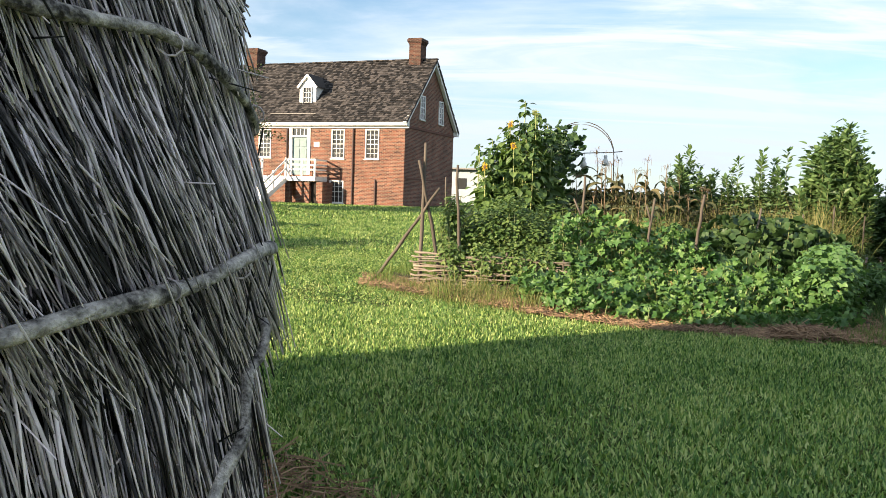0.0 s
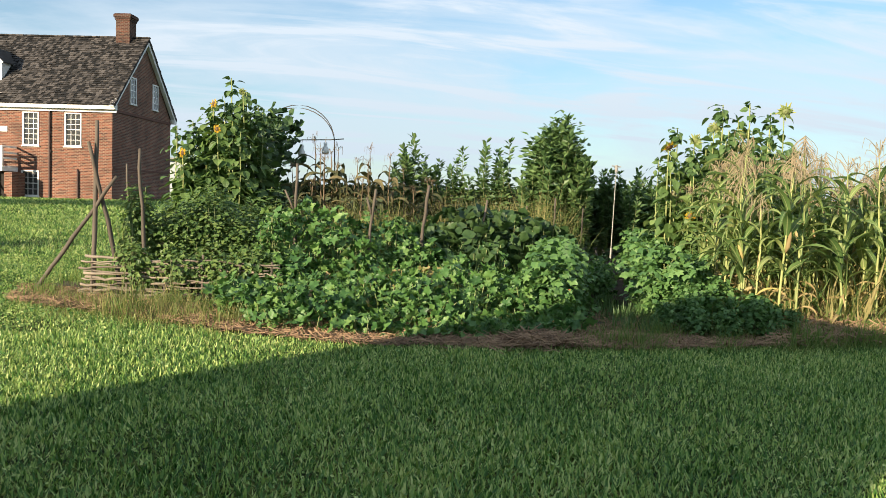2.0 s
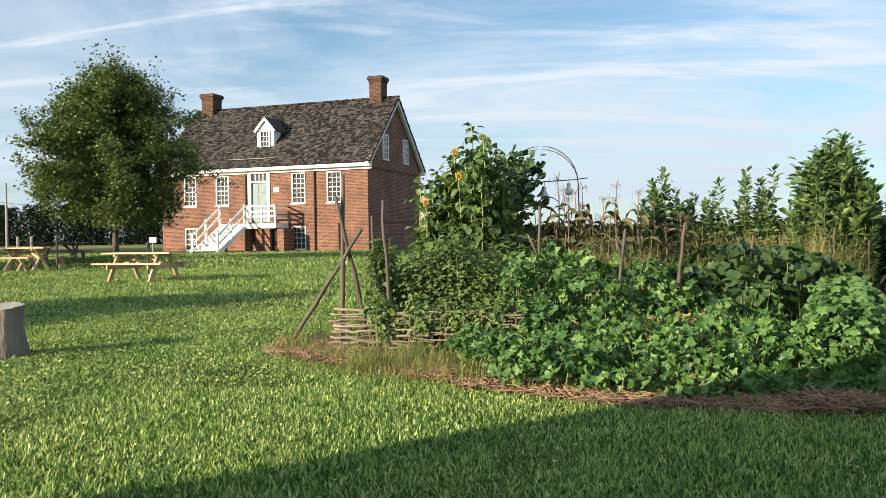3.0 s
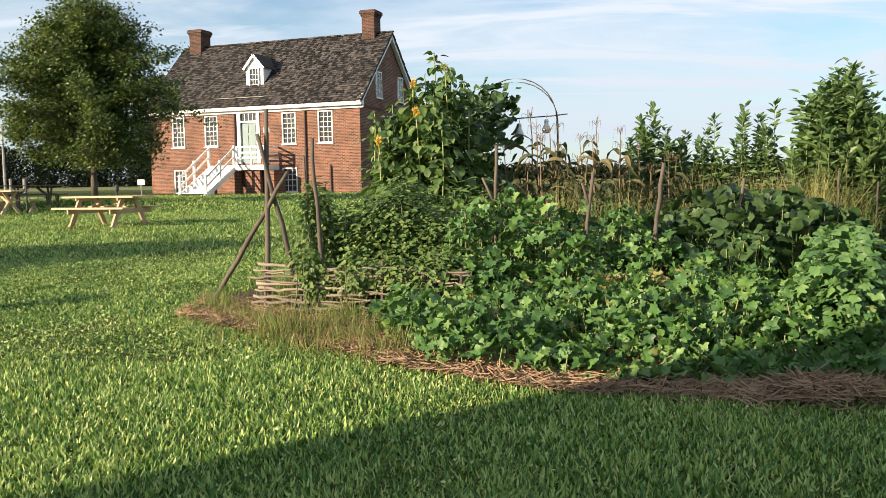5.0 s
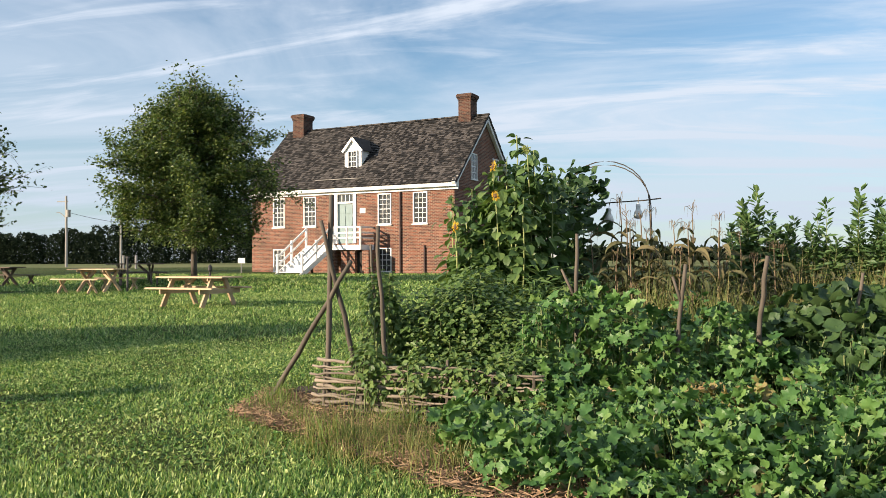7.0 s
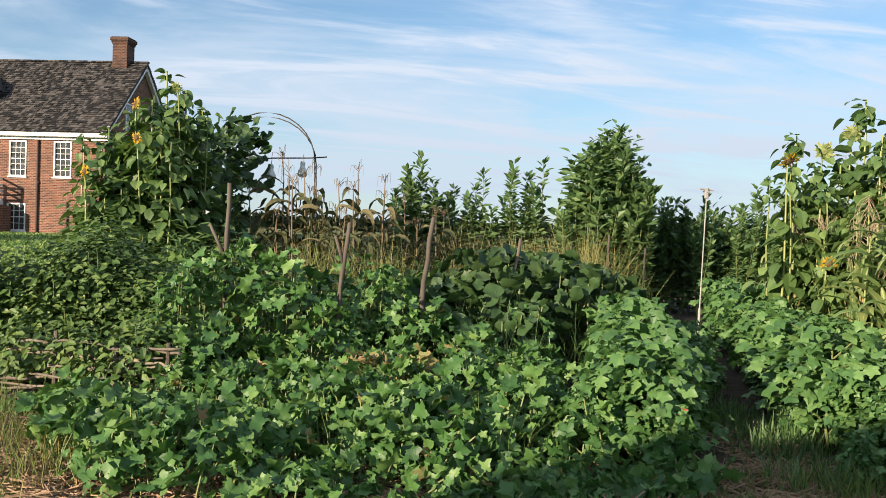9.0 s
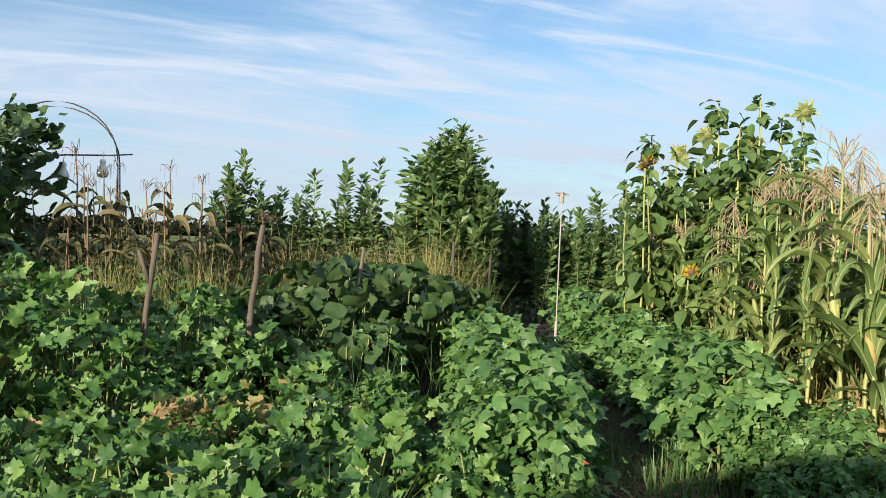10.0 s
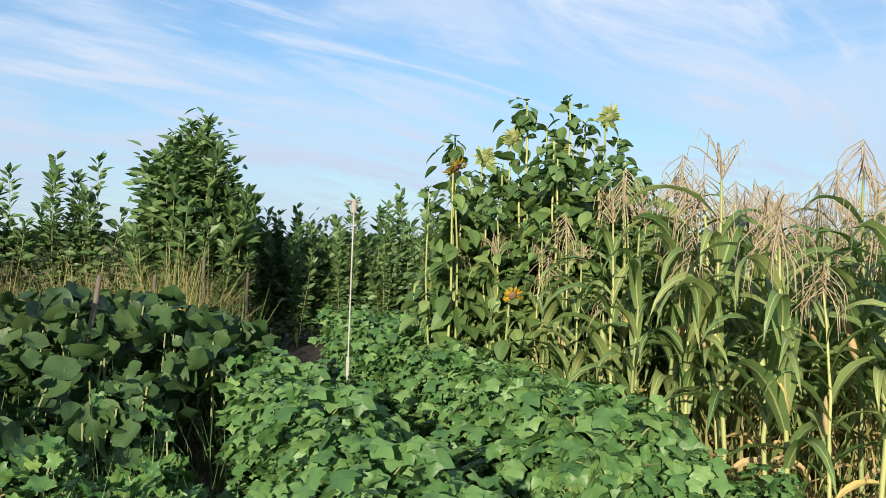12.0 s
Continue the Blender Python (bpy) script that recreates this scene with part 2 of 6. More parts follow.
M_MULCH = surface("straw_mulch", (0.070, 0.038, 0.022), (0.44, 0.285, 0.165), 0.85, 4, 50, 0.4, 0.01, 0.35, "island", world_space=True)
# weathered tones vary by reed; extremes widened to paint in missing shading contrast
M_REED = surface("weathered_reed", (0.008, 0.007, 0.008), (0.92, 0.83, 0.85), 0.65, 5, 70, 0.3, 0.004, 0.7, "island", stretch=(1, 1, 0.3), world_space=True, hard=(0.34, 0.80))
M_REEDONE = surface("weathered_reed_single", (0.05, 0.046, 0.046), (0.88, 0.83, 0.82), 0.65, 5, 70, 0.3, 0.004, 0.5, "object", stretch=(1, 1, 0.25), world_space=True)
# near black: shade in the gaps between reeds, put into the colour
M_REEDGAP = surface("reed_gap_shade", (0.004, 0.004, 0.004), (0.012, 0.011, 0.010), 0.95, 4, 50, 0.8, 0.02, stretch=(1, 1, 0.15))
M_POLE = surface("peeled_sapling", (0.025, 0.022, 0.020), (0.66, 0.62, 0.57), 0.85, 14, 70, 1.0, 0.014, 0.1, "object", hard=(0.22, 0.78))
M_STAKE = surface("weathered_stake", (0.022, 0.018, 0.014), (0.15, 0.122, 0.093), 0.85, 5, 40, 0.7, 0.006, 0.25, "object", stretch=(1, 1, 0.3))
M_WITHE = surface("wattle_withe", (0.07, 0.055, 0.042), (0.35, 0.29, 0.22), 0.85, 6, 45, 0.5, 0.005, 0.3, "object")
M_BRICK = brickwork("old_brick")
M_SOOTY = brickwork("sooty_brick", 0.44)
M_BRICKEDGE = surface("brick_cap", (0.08, 0.04, 0.03), (0.17, 0.075, 0.05), 0.9, 4, 30)
M_SHINGLE = surface("wood_shingle", (0.003, 0.0028, 0.0028), (0.115, 0.102, 0.094), 0.9, 1.2, 14, 0.4, 0.01, 0.9, "island", hard=(0.3, 1.0))
M_WHITE = surface("white_paint", (0.70, 0.69, 0.66), (0.82, 0.81, 0.78), 0.55, 2.5, 30, 0.1, 0.003)
M_DOOR = surface("grey_blue_paint", (0.09, 0.16, 0.165), (0.13, 0.21, 0.215), 0.5, 3, 30, 0.1, 0.003)
M_PANE = pane_glass("window_pane")
# near black, the shade inside the cellar opening painted as a colour
M_CELLARSHADE = surface("cellar_shade_fill", (0.012, 0.010, 0.009), (0.03, 0.025, 0.02), 0.95)
M_SPOUT = surface("dark_downspout", (0.05, 0.03, 0.025), (0.10, 0.06, 0.05), 0.5)
M_SHED = surface("grey_siding", (0.38, 0.42, 0.44), (0.52, 0.56, 0.58), 0.6, 2, 20)
M_NEWWOOD = surface("pine_plank", (0.36, 0.24, 0.13), (0.60, 0.44, 0.27), 0.7, 3, 40, 0.3, 0.004, 0.15, "object", stretch=(0.3, 1, 1))
M_OLDWOOD = surface("dark_plank", (0.05, 0.036, 0.026), (0.15, 0.11, 0.08), 0.8, 3, 40, 0.3, 0.004, 0.15, "object", stretch=(0.3, 1, 1))
M_BARK = surface("bark", (0.05, 0.04, 0.03), (0.16, 0.13, 0.10), 0.95, 3, 18, 1.0, 0.03, stretch=(1, 1, 0.3))
M_STUMP = surface("bleached_log", (0.07, 0.06, 0.052), (0.26, 0.23, 0.20), 0.9, 4, 25, 1.0, 0.02, stretch=(1, 1, 0.2))
M_POST = surface("grey_post", (0.22, 0.21, 0.19), (0.38, 0.36, 0.33), 0.85, 4, 30, stretch=(1, 1, 0.2))
M_IRON = surface("dark_iron", (0.02, 0.02, 0.02), (0.05, 0.045, 0.045), 0.6)
M_ROD = surface("white_rod", (0.26, 0.26, 0.23), (0.42, 0.42, 0.38), 0.4)
M_GOURD = surface("white_gourd", (0.68, 0.67, 0.63), (0.82, 0.81, 0.77), 0.45, 4, 40)
M_TREELEAF = leafy("tree_leaf", [(0.022, 0.047, 0.013), (0.072, 0.118, 0.030), (0.23, 0.275, 0.082)], 0.45, 0.25, 0.45)
M_WOODS = leafy("far_woods", [(0.012, 0.020, 0.013), (0.020, 0.031, 0.018), (0.032, 0.046, 0.025)], 0.9, 0.05, 0.05)
M_SQUASH = leafy("squash_leaf", [(0.024, 0.072, 0.019), (0.055, 0.135, 0.034), (0.100, 0.200, 0.052), (0.185, 0.285, 0.082)], 0.48, 0.22, 0.4)
M_SQUASHONE = leafy("squash_leaf_single", [(0.024, 0.072, 0.019), (0.055, 0.135, 0.034), (0.100, 0.200, 0.052), (0.185, 0.285, 0.082)], 0.48, 0.22, 0.4, "object")
M_YELLOWLEAF = leafy("yellowing_leaf", [(0.15, 0.16, 0.05), (0.32, 0.26, 0.11), (0.34, 0.23, 0.13)], 0.6, 0.35, 0.3)
M_GOURDLEAF = leafy("gourd_leaf", [(0.020, 0.047, 0.017), (0.044, 0.090, 0.028), (0.085, 0.138, 0.048)], 0.5, 0.22, 0.35)
M_COTTON = leafy("cotton_leaf", [(0.047, 0.116, 0.034), (0.090, 0.188, 0.053), (0.160, 0.270, 0.083)], 0.48, 0.22, 0.4)
M_VINE = leafy("vine_leaf", [(0.046, 0.098, 0.025), (0.098, 0.168, 0.042), (0.190, 0.255, 0.072)], 0.48, 0.25, 0.4)
M_SUNLEAF = leafy("sunflower_leaf", [(0.058, 0.110, 0.032), (0.110, 0.185, 0.052), (0.195, 0.275, 0.088)], 0.5, 0.25, 0.4, "object")
M_SUNMASS = leafy("sunflower_leaf_mass", [(0.050, 0.098, 0.029), (0.096, 0.165, 0.047), (0.175, 0.250, 0.080)], 0.5, 0.25, 0.4)
M_CORN = leafy("corn_leaf", [(0.058, 0.118, 0.036), (0.130, 0.205, 0.062), (0.290, 0.340, 0.115)], 0.42, 0.3, 0.45, "object")
M_RIB = leafy("corn_midrib", [(0.22, 0.28, 0.11), (0.34, 0.38, 0.17), (0.42, 0.44, 0.21)], 0.5, 0.3, 0.3, "object")
M_CORNDRY = leafy("dry_corn_leaf", [(0.30, 0.22, 0.10), (0.46, 0.36, 0.18), (0.50, 0.42, 0.12)], 0.7, 0.3, 0.2, "object")
M_CORNBROWN = leafy("withered_leaf", [(0.045, 0.055, 0.026), (0.085, 0.090, 0.042), (0.19, 0.155, 0.080)], 0.8, 0.2, 0.2, "object")
M_TASSEL = leafy("corn_tassel", [(0.24, 0.20, 0.12), (0.42, 0.35, 0.23), (0.40, 0.30, 0.23)], 0.8, 0.25, 0.1)
M_STALK = surface("green_stalk", (0.12, 0.17, 0.05), (0.40, 0.41, 0.15), 0.6, 4, 30, 0.2, 0.003, 0.3, "object", stretch=(1, 1, 0.4))
M_STEM = surface("thin_stem", (0.08, 0.11, 0.035), (0.22, 0.24, 0.09), 0.7, 4, 30, 0.2, 0.003, 0.3, "island")
M_BROWNSTEM = surface("dead_stem", (0.08, 0.055, 0.032), (0.25, 0.18, 0.105), 0.85, 4, 30, 0.2, 0.003, 0.3, "island")
M_PETAL = leafy("sunflower_petal", [(0.42, 0.22, 0.01), (0.55, 0.34, 0.02), (0.58, 0.40, 0.04)], 0.6, 0.35, 0.2)
M_FADED = leafy("faded_petal", [(0.26, 0.30, 0.09), (0.42, 0.43, 0.16), (0.52, 0.45, 0.12)], 0.6, 0.35, 0.2)
M_SEPAL = leafy("sepal", [(0.13, 0.19, 0.06), (0.22, 0.28, 0.09), (0.32, 0.36, 0.14)], 0.6, 0.3, 0.3)
M_DISC = surface("sunflower_disc", (0.05, 0.025, 0.012), (0.20, 0.12, 0.05), 0.9, 20, 120, 0.8, 0.01)
M_SPRIG = leafy("narrow_leaf", [(0.042, 0.092, 0.032), (0.088, 0.160, 0.052), (0.165, 0.245, 0.086)], 0.48, 0.25, 0.4)
M_FLOWER = surface("red_flower", (0.45, 0.02, 0.015), (0.6, 0.04, 0.03), 0.6)
M_LITTER = surface("leaf_litter", (0.10, 0.062, 0.038), (0.30, 0.19, 0.115), 0.95, 6, 50, 0.8, 0.02, world_space=True)

# ---------------------------------------------------------------- mesh helpers
rng = np.random.default_rng(7)


def mesh_of(name, vf, material, smooth=False):
    v, f = np.asarray(vf[0], dtype=np.float64), np.asarray(vf[1], dtype=np.int32)
    me = bpy.data.meshes.new(name)
    me.vertices.add(len(v))
    me.vertices.foreach_set("co", v.ravel())
    me.loops.add(f.size)
    me.loops.foreach_set("vertex_index", f.ravel())
    me.polygons.add(len(f))
    me.polygons.foreach_set("loop_start", np.arange(0, f.size, 3, dtype=np.int32))
    me.polygons.foreach_set("use_smooth", np.full(len(f), smooth, dtype=bool))
    me.update(calc_edges=True)
    me.materials.append(material)
    return me


def solid(name, vf, material, smooth=False):
    return new(name, mesh_of(name, vf, material, smooth))


def part(name, vf, material, parent, label="", smooth=False):
    ob = solid(name, vf, material, smooth)
    ob.parent = parent
    if label:
        ob["label"] = label
    return ob


def part_on(name, mesh, parent, m):
    ob = new(name, mesh)
    ob.parent = parent
    ob.matrix_basis = m
    return ob


def thing(name, place, label, category, group="", kind=""):
    ob = new(name)
    ob.empty_display_size = 0.2
    ob.matrix_basis = place if isinstance(place, Matrix) else Matrix.Translation(place)
    return tagged(ob, label, category, group, kind)


def join(*parts):
    vs, fs, k = [], [], 0
    for v, f in parts:
        v, f = np.asarray(v, dtype=np.float64), np.asarray(f, dtype=np.int32)
        vs.append(v)
        fs.append(f + k)
        k += len(v)
    return np.concatenate(vs), np.concatenate(fs)


def box(x0, x1, y0, y1, z0, z1):
    v = [(x, y, z) for z in (z0, z1) for y in (y0, y1) for x in (x0, x1)]
    q = [(0, 2, 3, 1), (4, 5, 7, 6), (0, 1, 5, 4), (2, 6, 7, 3), (0, 4, 6, 2), (1, 3, 7, 5)]
    return np.array(v, dtype=float), np.array([t for a, b, c, d in q for t in ((a, b, c), (a, c, d))])


def moved(vf, m):
    v = np.asarray(vf[0], dtype=float)
    a = np.array(m)
    return v @ a[:3, :3].T + a[:3, 3], vf[1]


def bar(a, b, w, h):
    """A plank from a to b, w wide and h deep."""
    a, b = Vector(a), Vector(b)
    d = b - a
    m = d.to_track_quat("X", "Z").to_matrix().to_4x4()
    m.translation = a
    return moved(box(0, d.length, -w / 2, w / 2, -h / 2, h / 2), m)


def tube(points, radii, sides=6):
    p = np.asarray(points, dtype=float)
    n = len(p)
    r = np.broadcast_to(np.asarray(radii, dtype=float), (n,))
    t = np.gradient(p, axis=0)
    t /= np.linalg.norm(t, axis=1)[:, None] + 1e-9
    ref = np.where(np.abs(t[:, 2:3]) < 0.9, np.array([[0, 0, 1.0]]), np.array([[1.0, 0, 0]]))
    ref = np.repeat(ref[:1], n, axis=0)
    x = np.cross(t, ref)
    x /= np.linalg.norm(x, axis=1)[:, None] + 1e-9
    y = np.cross(t, x)
    ang = np.arange(sides) / sides * 2 * np.pi
    v = p[:, None] + r[:, None, None] * (np.cos(ang)[None, :, None] * x[:, None] + np.sin(ang)[None, :, None] * y[:, None])
    v = np.concatenate([v.reshape(-1, 3), p[:1], p[-1:]])
    f = []
    for i in range(n - 1):
        for k in range(sides):
            a, b = i * sides + k, i * sides + (k + 1) % sides
            f += [(a, b, b + sides), (a, b + sides, a + sides)]
    top, end = n * sides, n * sides + 1
    for k in range(sides):
        f += [(top, (k + 1) % sides, k), (end, (n - 1) * sides + k, (n - 1) * sides + (k + 1) % sides)]
    return v, np.array(f)


def crooked(a, b, bend=0.03, n=7, rnd=rng):
    """A line from a to b that wanders a little."""
    a, b = np.array(a, float), np.array(b, float)
    t = np.linspace(0, 1, n)[:, None]
    p = a + (b - a) * t
    w = rnd.normal(0, bend, (n, 3))
    w = np.cumsum(w, axis=0) * 0.5
    w -= w[:1] + (w[-1:] - w[:1]) * t
    return p + w


def unit(a):
    return a / (np.linalg.norm(a, axis=-1, keepdims=True) + 1e-9)


def place(template, pos, nrm, tip, size, true_tip=False):
    """Many copies of a leaf, joined: base at pos, facing nrm, pointing along tip; true_tip keeps the tip's direction and turns the face to suit."""
    tv, tf = template
    if true_tip:
        y = unit(np.asarray(tip, float))
        z = np.asarray(nrm, float)
        z = unit(z - (z * y).sum(1, keepdims=True) * y)
    else:
        z = unit(np.asarray(nrm, float))
        y = np.asarray(tip, float)
        y = unit(y - (y * z).sum(1, keepdims=True) * z)
    x = np.cross(y, z)
    s = np.asarray(size, float)
    s = np.broadcast_to(s, (len(pos),))[:, None, None]
    v = np.asarray(pos)[:, None] + s * (tv[None, :, 0:1] * x[:, None] + tv[None, :, 1:2] * y[:, None] + tv[None, :, 2:3] * z[:, None])
    f = tf[None] + (np.arange(len(pos)) * len(tv))[:, None, None]
    return v.reshape(-1, 3), f.reshape(-1, 3)


def pose_of(pos, nrm, tip, size):
    z = Vector(nrm).normalized()
    y = Vector(tip)
    y = (y - y.dot(z) * z).normalized()
    x = y.cross(z)
    m = Matrix((x, y, z)).transposed().to_4x4()
    return Matrix.Translation(pos) @ m @ Matrix.Diagonal((size, size, size, 1))


def fan(outline, centre):
    v = np.concatenate([np.array([centre]), np.asarray(outline)])
    n = len(outline)
    return v, np.array([(0, 1 + i, 1 + (i + 1) % n) for i in range(n)])


def lobed_leaf(lobes=5, n=26, deep=0.3, cup=0.10, tooth=0.04, wave=0.05, seed=0, sharp=1.3):
    r0 = np.random.default_rng(seed)
    t = np.linspace(-2.85, 2.85, n)
    r = 0.5 * (1 - deep * np.abs(np.sin(t * lobes / 2.0 * 0.92)) ** sharp) * (1 + tooth * (np.arange(n) % 2 * 2 - 1))
    r *= 1 + r0.normal(0, 0.04, n)
    o = np.stack([r * np.sin(t), 0.42 + r * np.cos(t), cup * (r / 0.5) ** 2 + wave * np.sin(t * 3 + seed)], 1)
    o = np.concatenate([o, [[0, 0.1, 0]]])
    return fan(o, (0, 0.42, -0.02))


def ovate_leaf(width=0.62, n=5, fold=0.10, droop=0.12):
    s = np.linspace(0, 1, n + 1)
    w = width / 2 * np.sin(np.pi * s ** 0.75) ** 0.85
    zc = -droop * s ** 2
    v, f = [], []
    for i in range(n + 1):
        v += [(-w[i], s[i], zc[i] + fold * w[i] / (width / 2)), (0, s[i], zc[i]), (w[i], s[i], zc[i] + fold * w[i] / (width / 2))]
    for i in range(n):
        a = 3 * i
        f += [(a, a + 1, a + 4), (a, a + 4, a + 3), (a + 1, a + 2, a + 5), (a + 1, a + 5, a + 4)]
    return np.array(v, dtype=float), np.array(f)


LEAF_SQUASH = [lobed_leaf(5, 26, 0.46, 0.06, 0.09, 0.07, k, 0.9) for k in range(4)]
LEAF_ROUND = [lobed_leaf(5, 16, 0.10, 0.12, 0.02, 0.07, k + 9) for k in range(3)]
LEAF_COTTON = [lobed_leaf(5, 23, 0.38, -0.14, 0.0, 0.06, k + 20, 1.0) for k in range(3)]
LEAF_HEART = [ovate_leaf(0.80, 5, 0.10, 0.25), ovate_leaf(0.72, 5, 0.06, 0.35)]
LEAF_OVATE = ovate_leaf(0.62, 3, 0.08, 0.10)
LEAF_LANCE = ovate_leaf(0.26, 3, 0.05, 0.15)
LEAF_SMALL = (np.array([(0, 0, 0), (0.32, 0.45, 0.05), (0, 1, -0.05), (-0.32, 0.45, 0.05)], float), np.array([(0, 1, 2), (0, 2, 3)]))
BLADE = (np.array([(-0.5, 0, 0), (0.5, 0, 0), (0, 1, 0)], float), np.array([(0, 1, 2)]))
BENT_BLADE = (np.array([(-0.4, 0, 0), (0.4, 0, 0), (-0.5, 0.5, 0.04), (0.5, 0.5, 0.04), (0.05, 1, 0.24)], float), np.array([(0, 1, 3), (0, 3, 2), (2, 3, 4)]))


def inside(poly, x, y):
    c = np.zeros(len(x), dtype=bool)
    n = len(poly)
    for i in range(n):
        (x0, y0), (x1, y1) = poly[i], poly[(i + 1) % n]
        hit = ((y0 > y) != (y1 > y)) & (x < (x1 - x0) * (y - y0) / (y1 - y0 + 1e-12) + x0)
        c ^= hit
    return c


def land(x, y):
    """The height of the ground: a gentle rise towards the house, level beyond."""
    y = np.asarray(y, dtype=float)
    x = np.asarray(x, dtype=float)
    return 0.018 * np.clip(y, -30, 52) + 0.27 * np.exp(-((x + 13.1) ** 2 + (y - 35.7) ** 2) / 22.0)


def up_random(n, lean=0.6, rnd=rng):
    a = rnd.normal(0, lean, (n, 3))
    a[:, 2] = 1
    return unit(a)


def flat_random(n, rnd=rng):
    a = rnd.uniform(0, 2 * np.pi, n)
    return np.stack([np.cos(a), np.sin(a), np.zeros(n)], 1)


TO_SUN = np.array(-LIGHT)

# ---------------------------------------------------------------- ground and lawn
GARDEN = [(-0.78, 12.7), (-0.60, 11.6), (0.1, 11.0), (0.9, 10.3), (1.5, 9.75), (2.6, 9.1), (4.0, 8.98), (5.0, 8.85), (6.4, 8.85), (9.0, 8.9),
          (16.0, 9.0), (16.0, 20.5), (-0.2, 20.5), (-0.35, 13.6)]
HUT_C, HUT_A, HUT_B = (-2.3, 3.15), 2.63, 1.65


def build_ground():
    xs = np.concatenate([[-3000, -1200, -500, -200, -90, -45], np.arange(-24, 24.1, 0.5), [45, 90, 200, 500, 1200, 3000]])
    ys = np.concatenate([[-3000, -1000, -300, -100, -30, -12], np.arange(-6, 40.1, 0.5), [46, 52, 60, 80, 120, 200, 400, 900, 3000]])
    gx, gy = np.meshgrid(xs, ys)
    z = land(gx, gy)
    near = (np.abs(gx) < 24) & (gy > -6) & (gy < 40)
    z = z + np.where(near, 0.012 * np.sin(gx * 1.7 + gy * 0.9) * np.sin(gy * 1.3 - gx * 0.4), 0)
    v = np.stack([gx, gy, z], -1).reshape(-1, 3)
    nx, ny = len(xs), len(ys)
    i, j = np.meshgrid(np.arange(nx - 1), np.arange(ny - 1))
    a = (j * nx + i).ravel()
    f = np.concatenate([np.stack([a, a + 1, a + nx + 1], 1), np.stack([a, a + nx + 1, a + nx], 1)])
    ob = solid("ground", (v, f), M_GROUND, True)
    tagged(ob, "mown green lawn running out to hay fields", "ground", kind="structure")


def lawn_blades(name, x0, x1, y0, y1, density, length, width, label, shape=BLADE, lean=(0.3, 2.2)):
    n = int((x1 - x0) * (y1 - y0) * density)
    x, y = rng.uniform(x0, x1, n), rng.uniform(y0, y1, n)
    keep = ~inside(GARDEN, x, y)
    keep &= ((x - HUT_C[0]) / (HUT_A + 0.12)) ** 2 + ((y - HUT_C[1]) / (HUT_B + 0.12)) ** 2 > 1
    x, y = x[keep], y[keep]
    n = len(x)
    pos = np.stack([x, y, land(x, y) - 0.004], 1)
    clump = 0.75 + 0.5 * (np.sin(x * 3.1 + np.sin(y * 2.3)) * np.sin(y * 2.7 + 1.3 * np.sin(x * 1.9)))
    d = flat_random(n)
    tip = unit(d * rng.uniform(*lean, n)[:, None] + np.array([0, 0, 1.0]))
    nrm = unit(np.cross(tip, np.cross(np.array([0, 0, 1.0]), d) + rng.normal(0, 0.25, (n, 3))))
    s = length * rng.uniform(0.55, 1.25, n) * (0.8 + 0.35 * clump)
    tv = shape[0] * np.array([width / length, 1, 1])
    ob = solid(name, place((tv, shape[1]), pos, nrm, tip, s), M_BLADE)
    tagged(ob, label, "grass", kind="stuff")


build_ground()
lawn_blades("lawn_grass", -1.6, 9.0, 2.4, 9.9, 3000, 0.050, 0.0135, "fine upright blades in the lawn beside the garden", BLADE, (0.2, 1.6))
lawn_blades("lawn_grass", -1.6, 9.0, 2.4, 9.9, 1700, 0.046, 0.0130, "short coarse green lawn grass beside the garden", BENT_BLADE)
lawn_blades("lawn_grass", -8.0, 12.0, -3.0, 2.4, 1700, 0.058, 0.015, "short green lawn grass by the hut")
lawn_blades("lawn_grass", 9.0, 14.0, 2.4, 8.9, 1300, 0.058, 0.016, "short green lawn grass by the garden")
lawn_blades("lawn_grass", -8.0, -1.6, 2.4, 4.8, 1300, 0.058, 0.016, "short green lawn grass round the hut")
lawn_blades("lawn_grass", -8.0, 2.2, 9.9, 17.0, 2000, 0.044, 0.0165, "short sunlit lawn grass with patches of clover")
lawn_blades("lawn_grass", -7.0, -1.6, 4.8, 9.9, 2200, 0.044, 0.0155, "short sunlit lawn grass with patches of clover")
lawn_blades("lawn_grass", -16.0, 1.0, 17.0, 30.0, 520, 0.075, 0.024, "short sunlit lawn grass towards the picnic tables")
lawn_blades("lawn_grass", -26.0, -1.0, 30.0, 47.0, 150, 0.095, 0.05, "short sunlit lawn grass in front of the house")


def clover(x0, x1, y0, y1, density, size):
    """Small broad weeds that break up the lawn."""
    n = int((x1 - x0) * (y1 - y0) * density)
    x, y = rng.uniform(x0, x1, n), rng.uniform(y0, y1, n)
    keep = ~inside(GARDEN, x, y) & (((x - HUT_C[0]) / (HUT_A + 0.12)) ** 2 + ((y - HUT_C[1]) / (HUT_B + 0.12)) ** 2 > 1)
    keep &= np.sin(x * 4.3 + 2 * np.sin(y * 1.7)) * np.sin(y * 3.9 + 2 * np.sin(x * 2.1)) + rng.normal(0, 0.5, n) > 0
    x, y = x[keep], y[keep]
    n = len(x)
    pos = np.stack([x, y, land(x, y) + rng.uniform(0.015, 0.05, n)], 1)
    ob = solid("lawn_clover", place(LEAF_SMALL, pos, up_random(n, 0.7), flat_random(n), size * rng.uniform(0.6, 1.4, n)), M_BLADE)
    tagged(ob, "small clover and broad-leaved weeds in the lawn", "clover", kind="stuff")


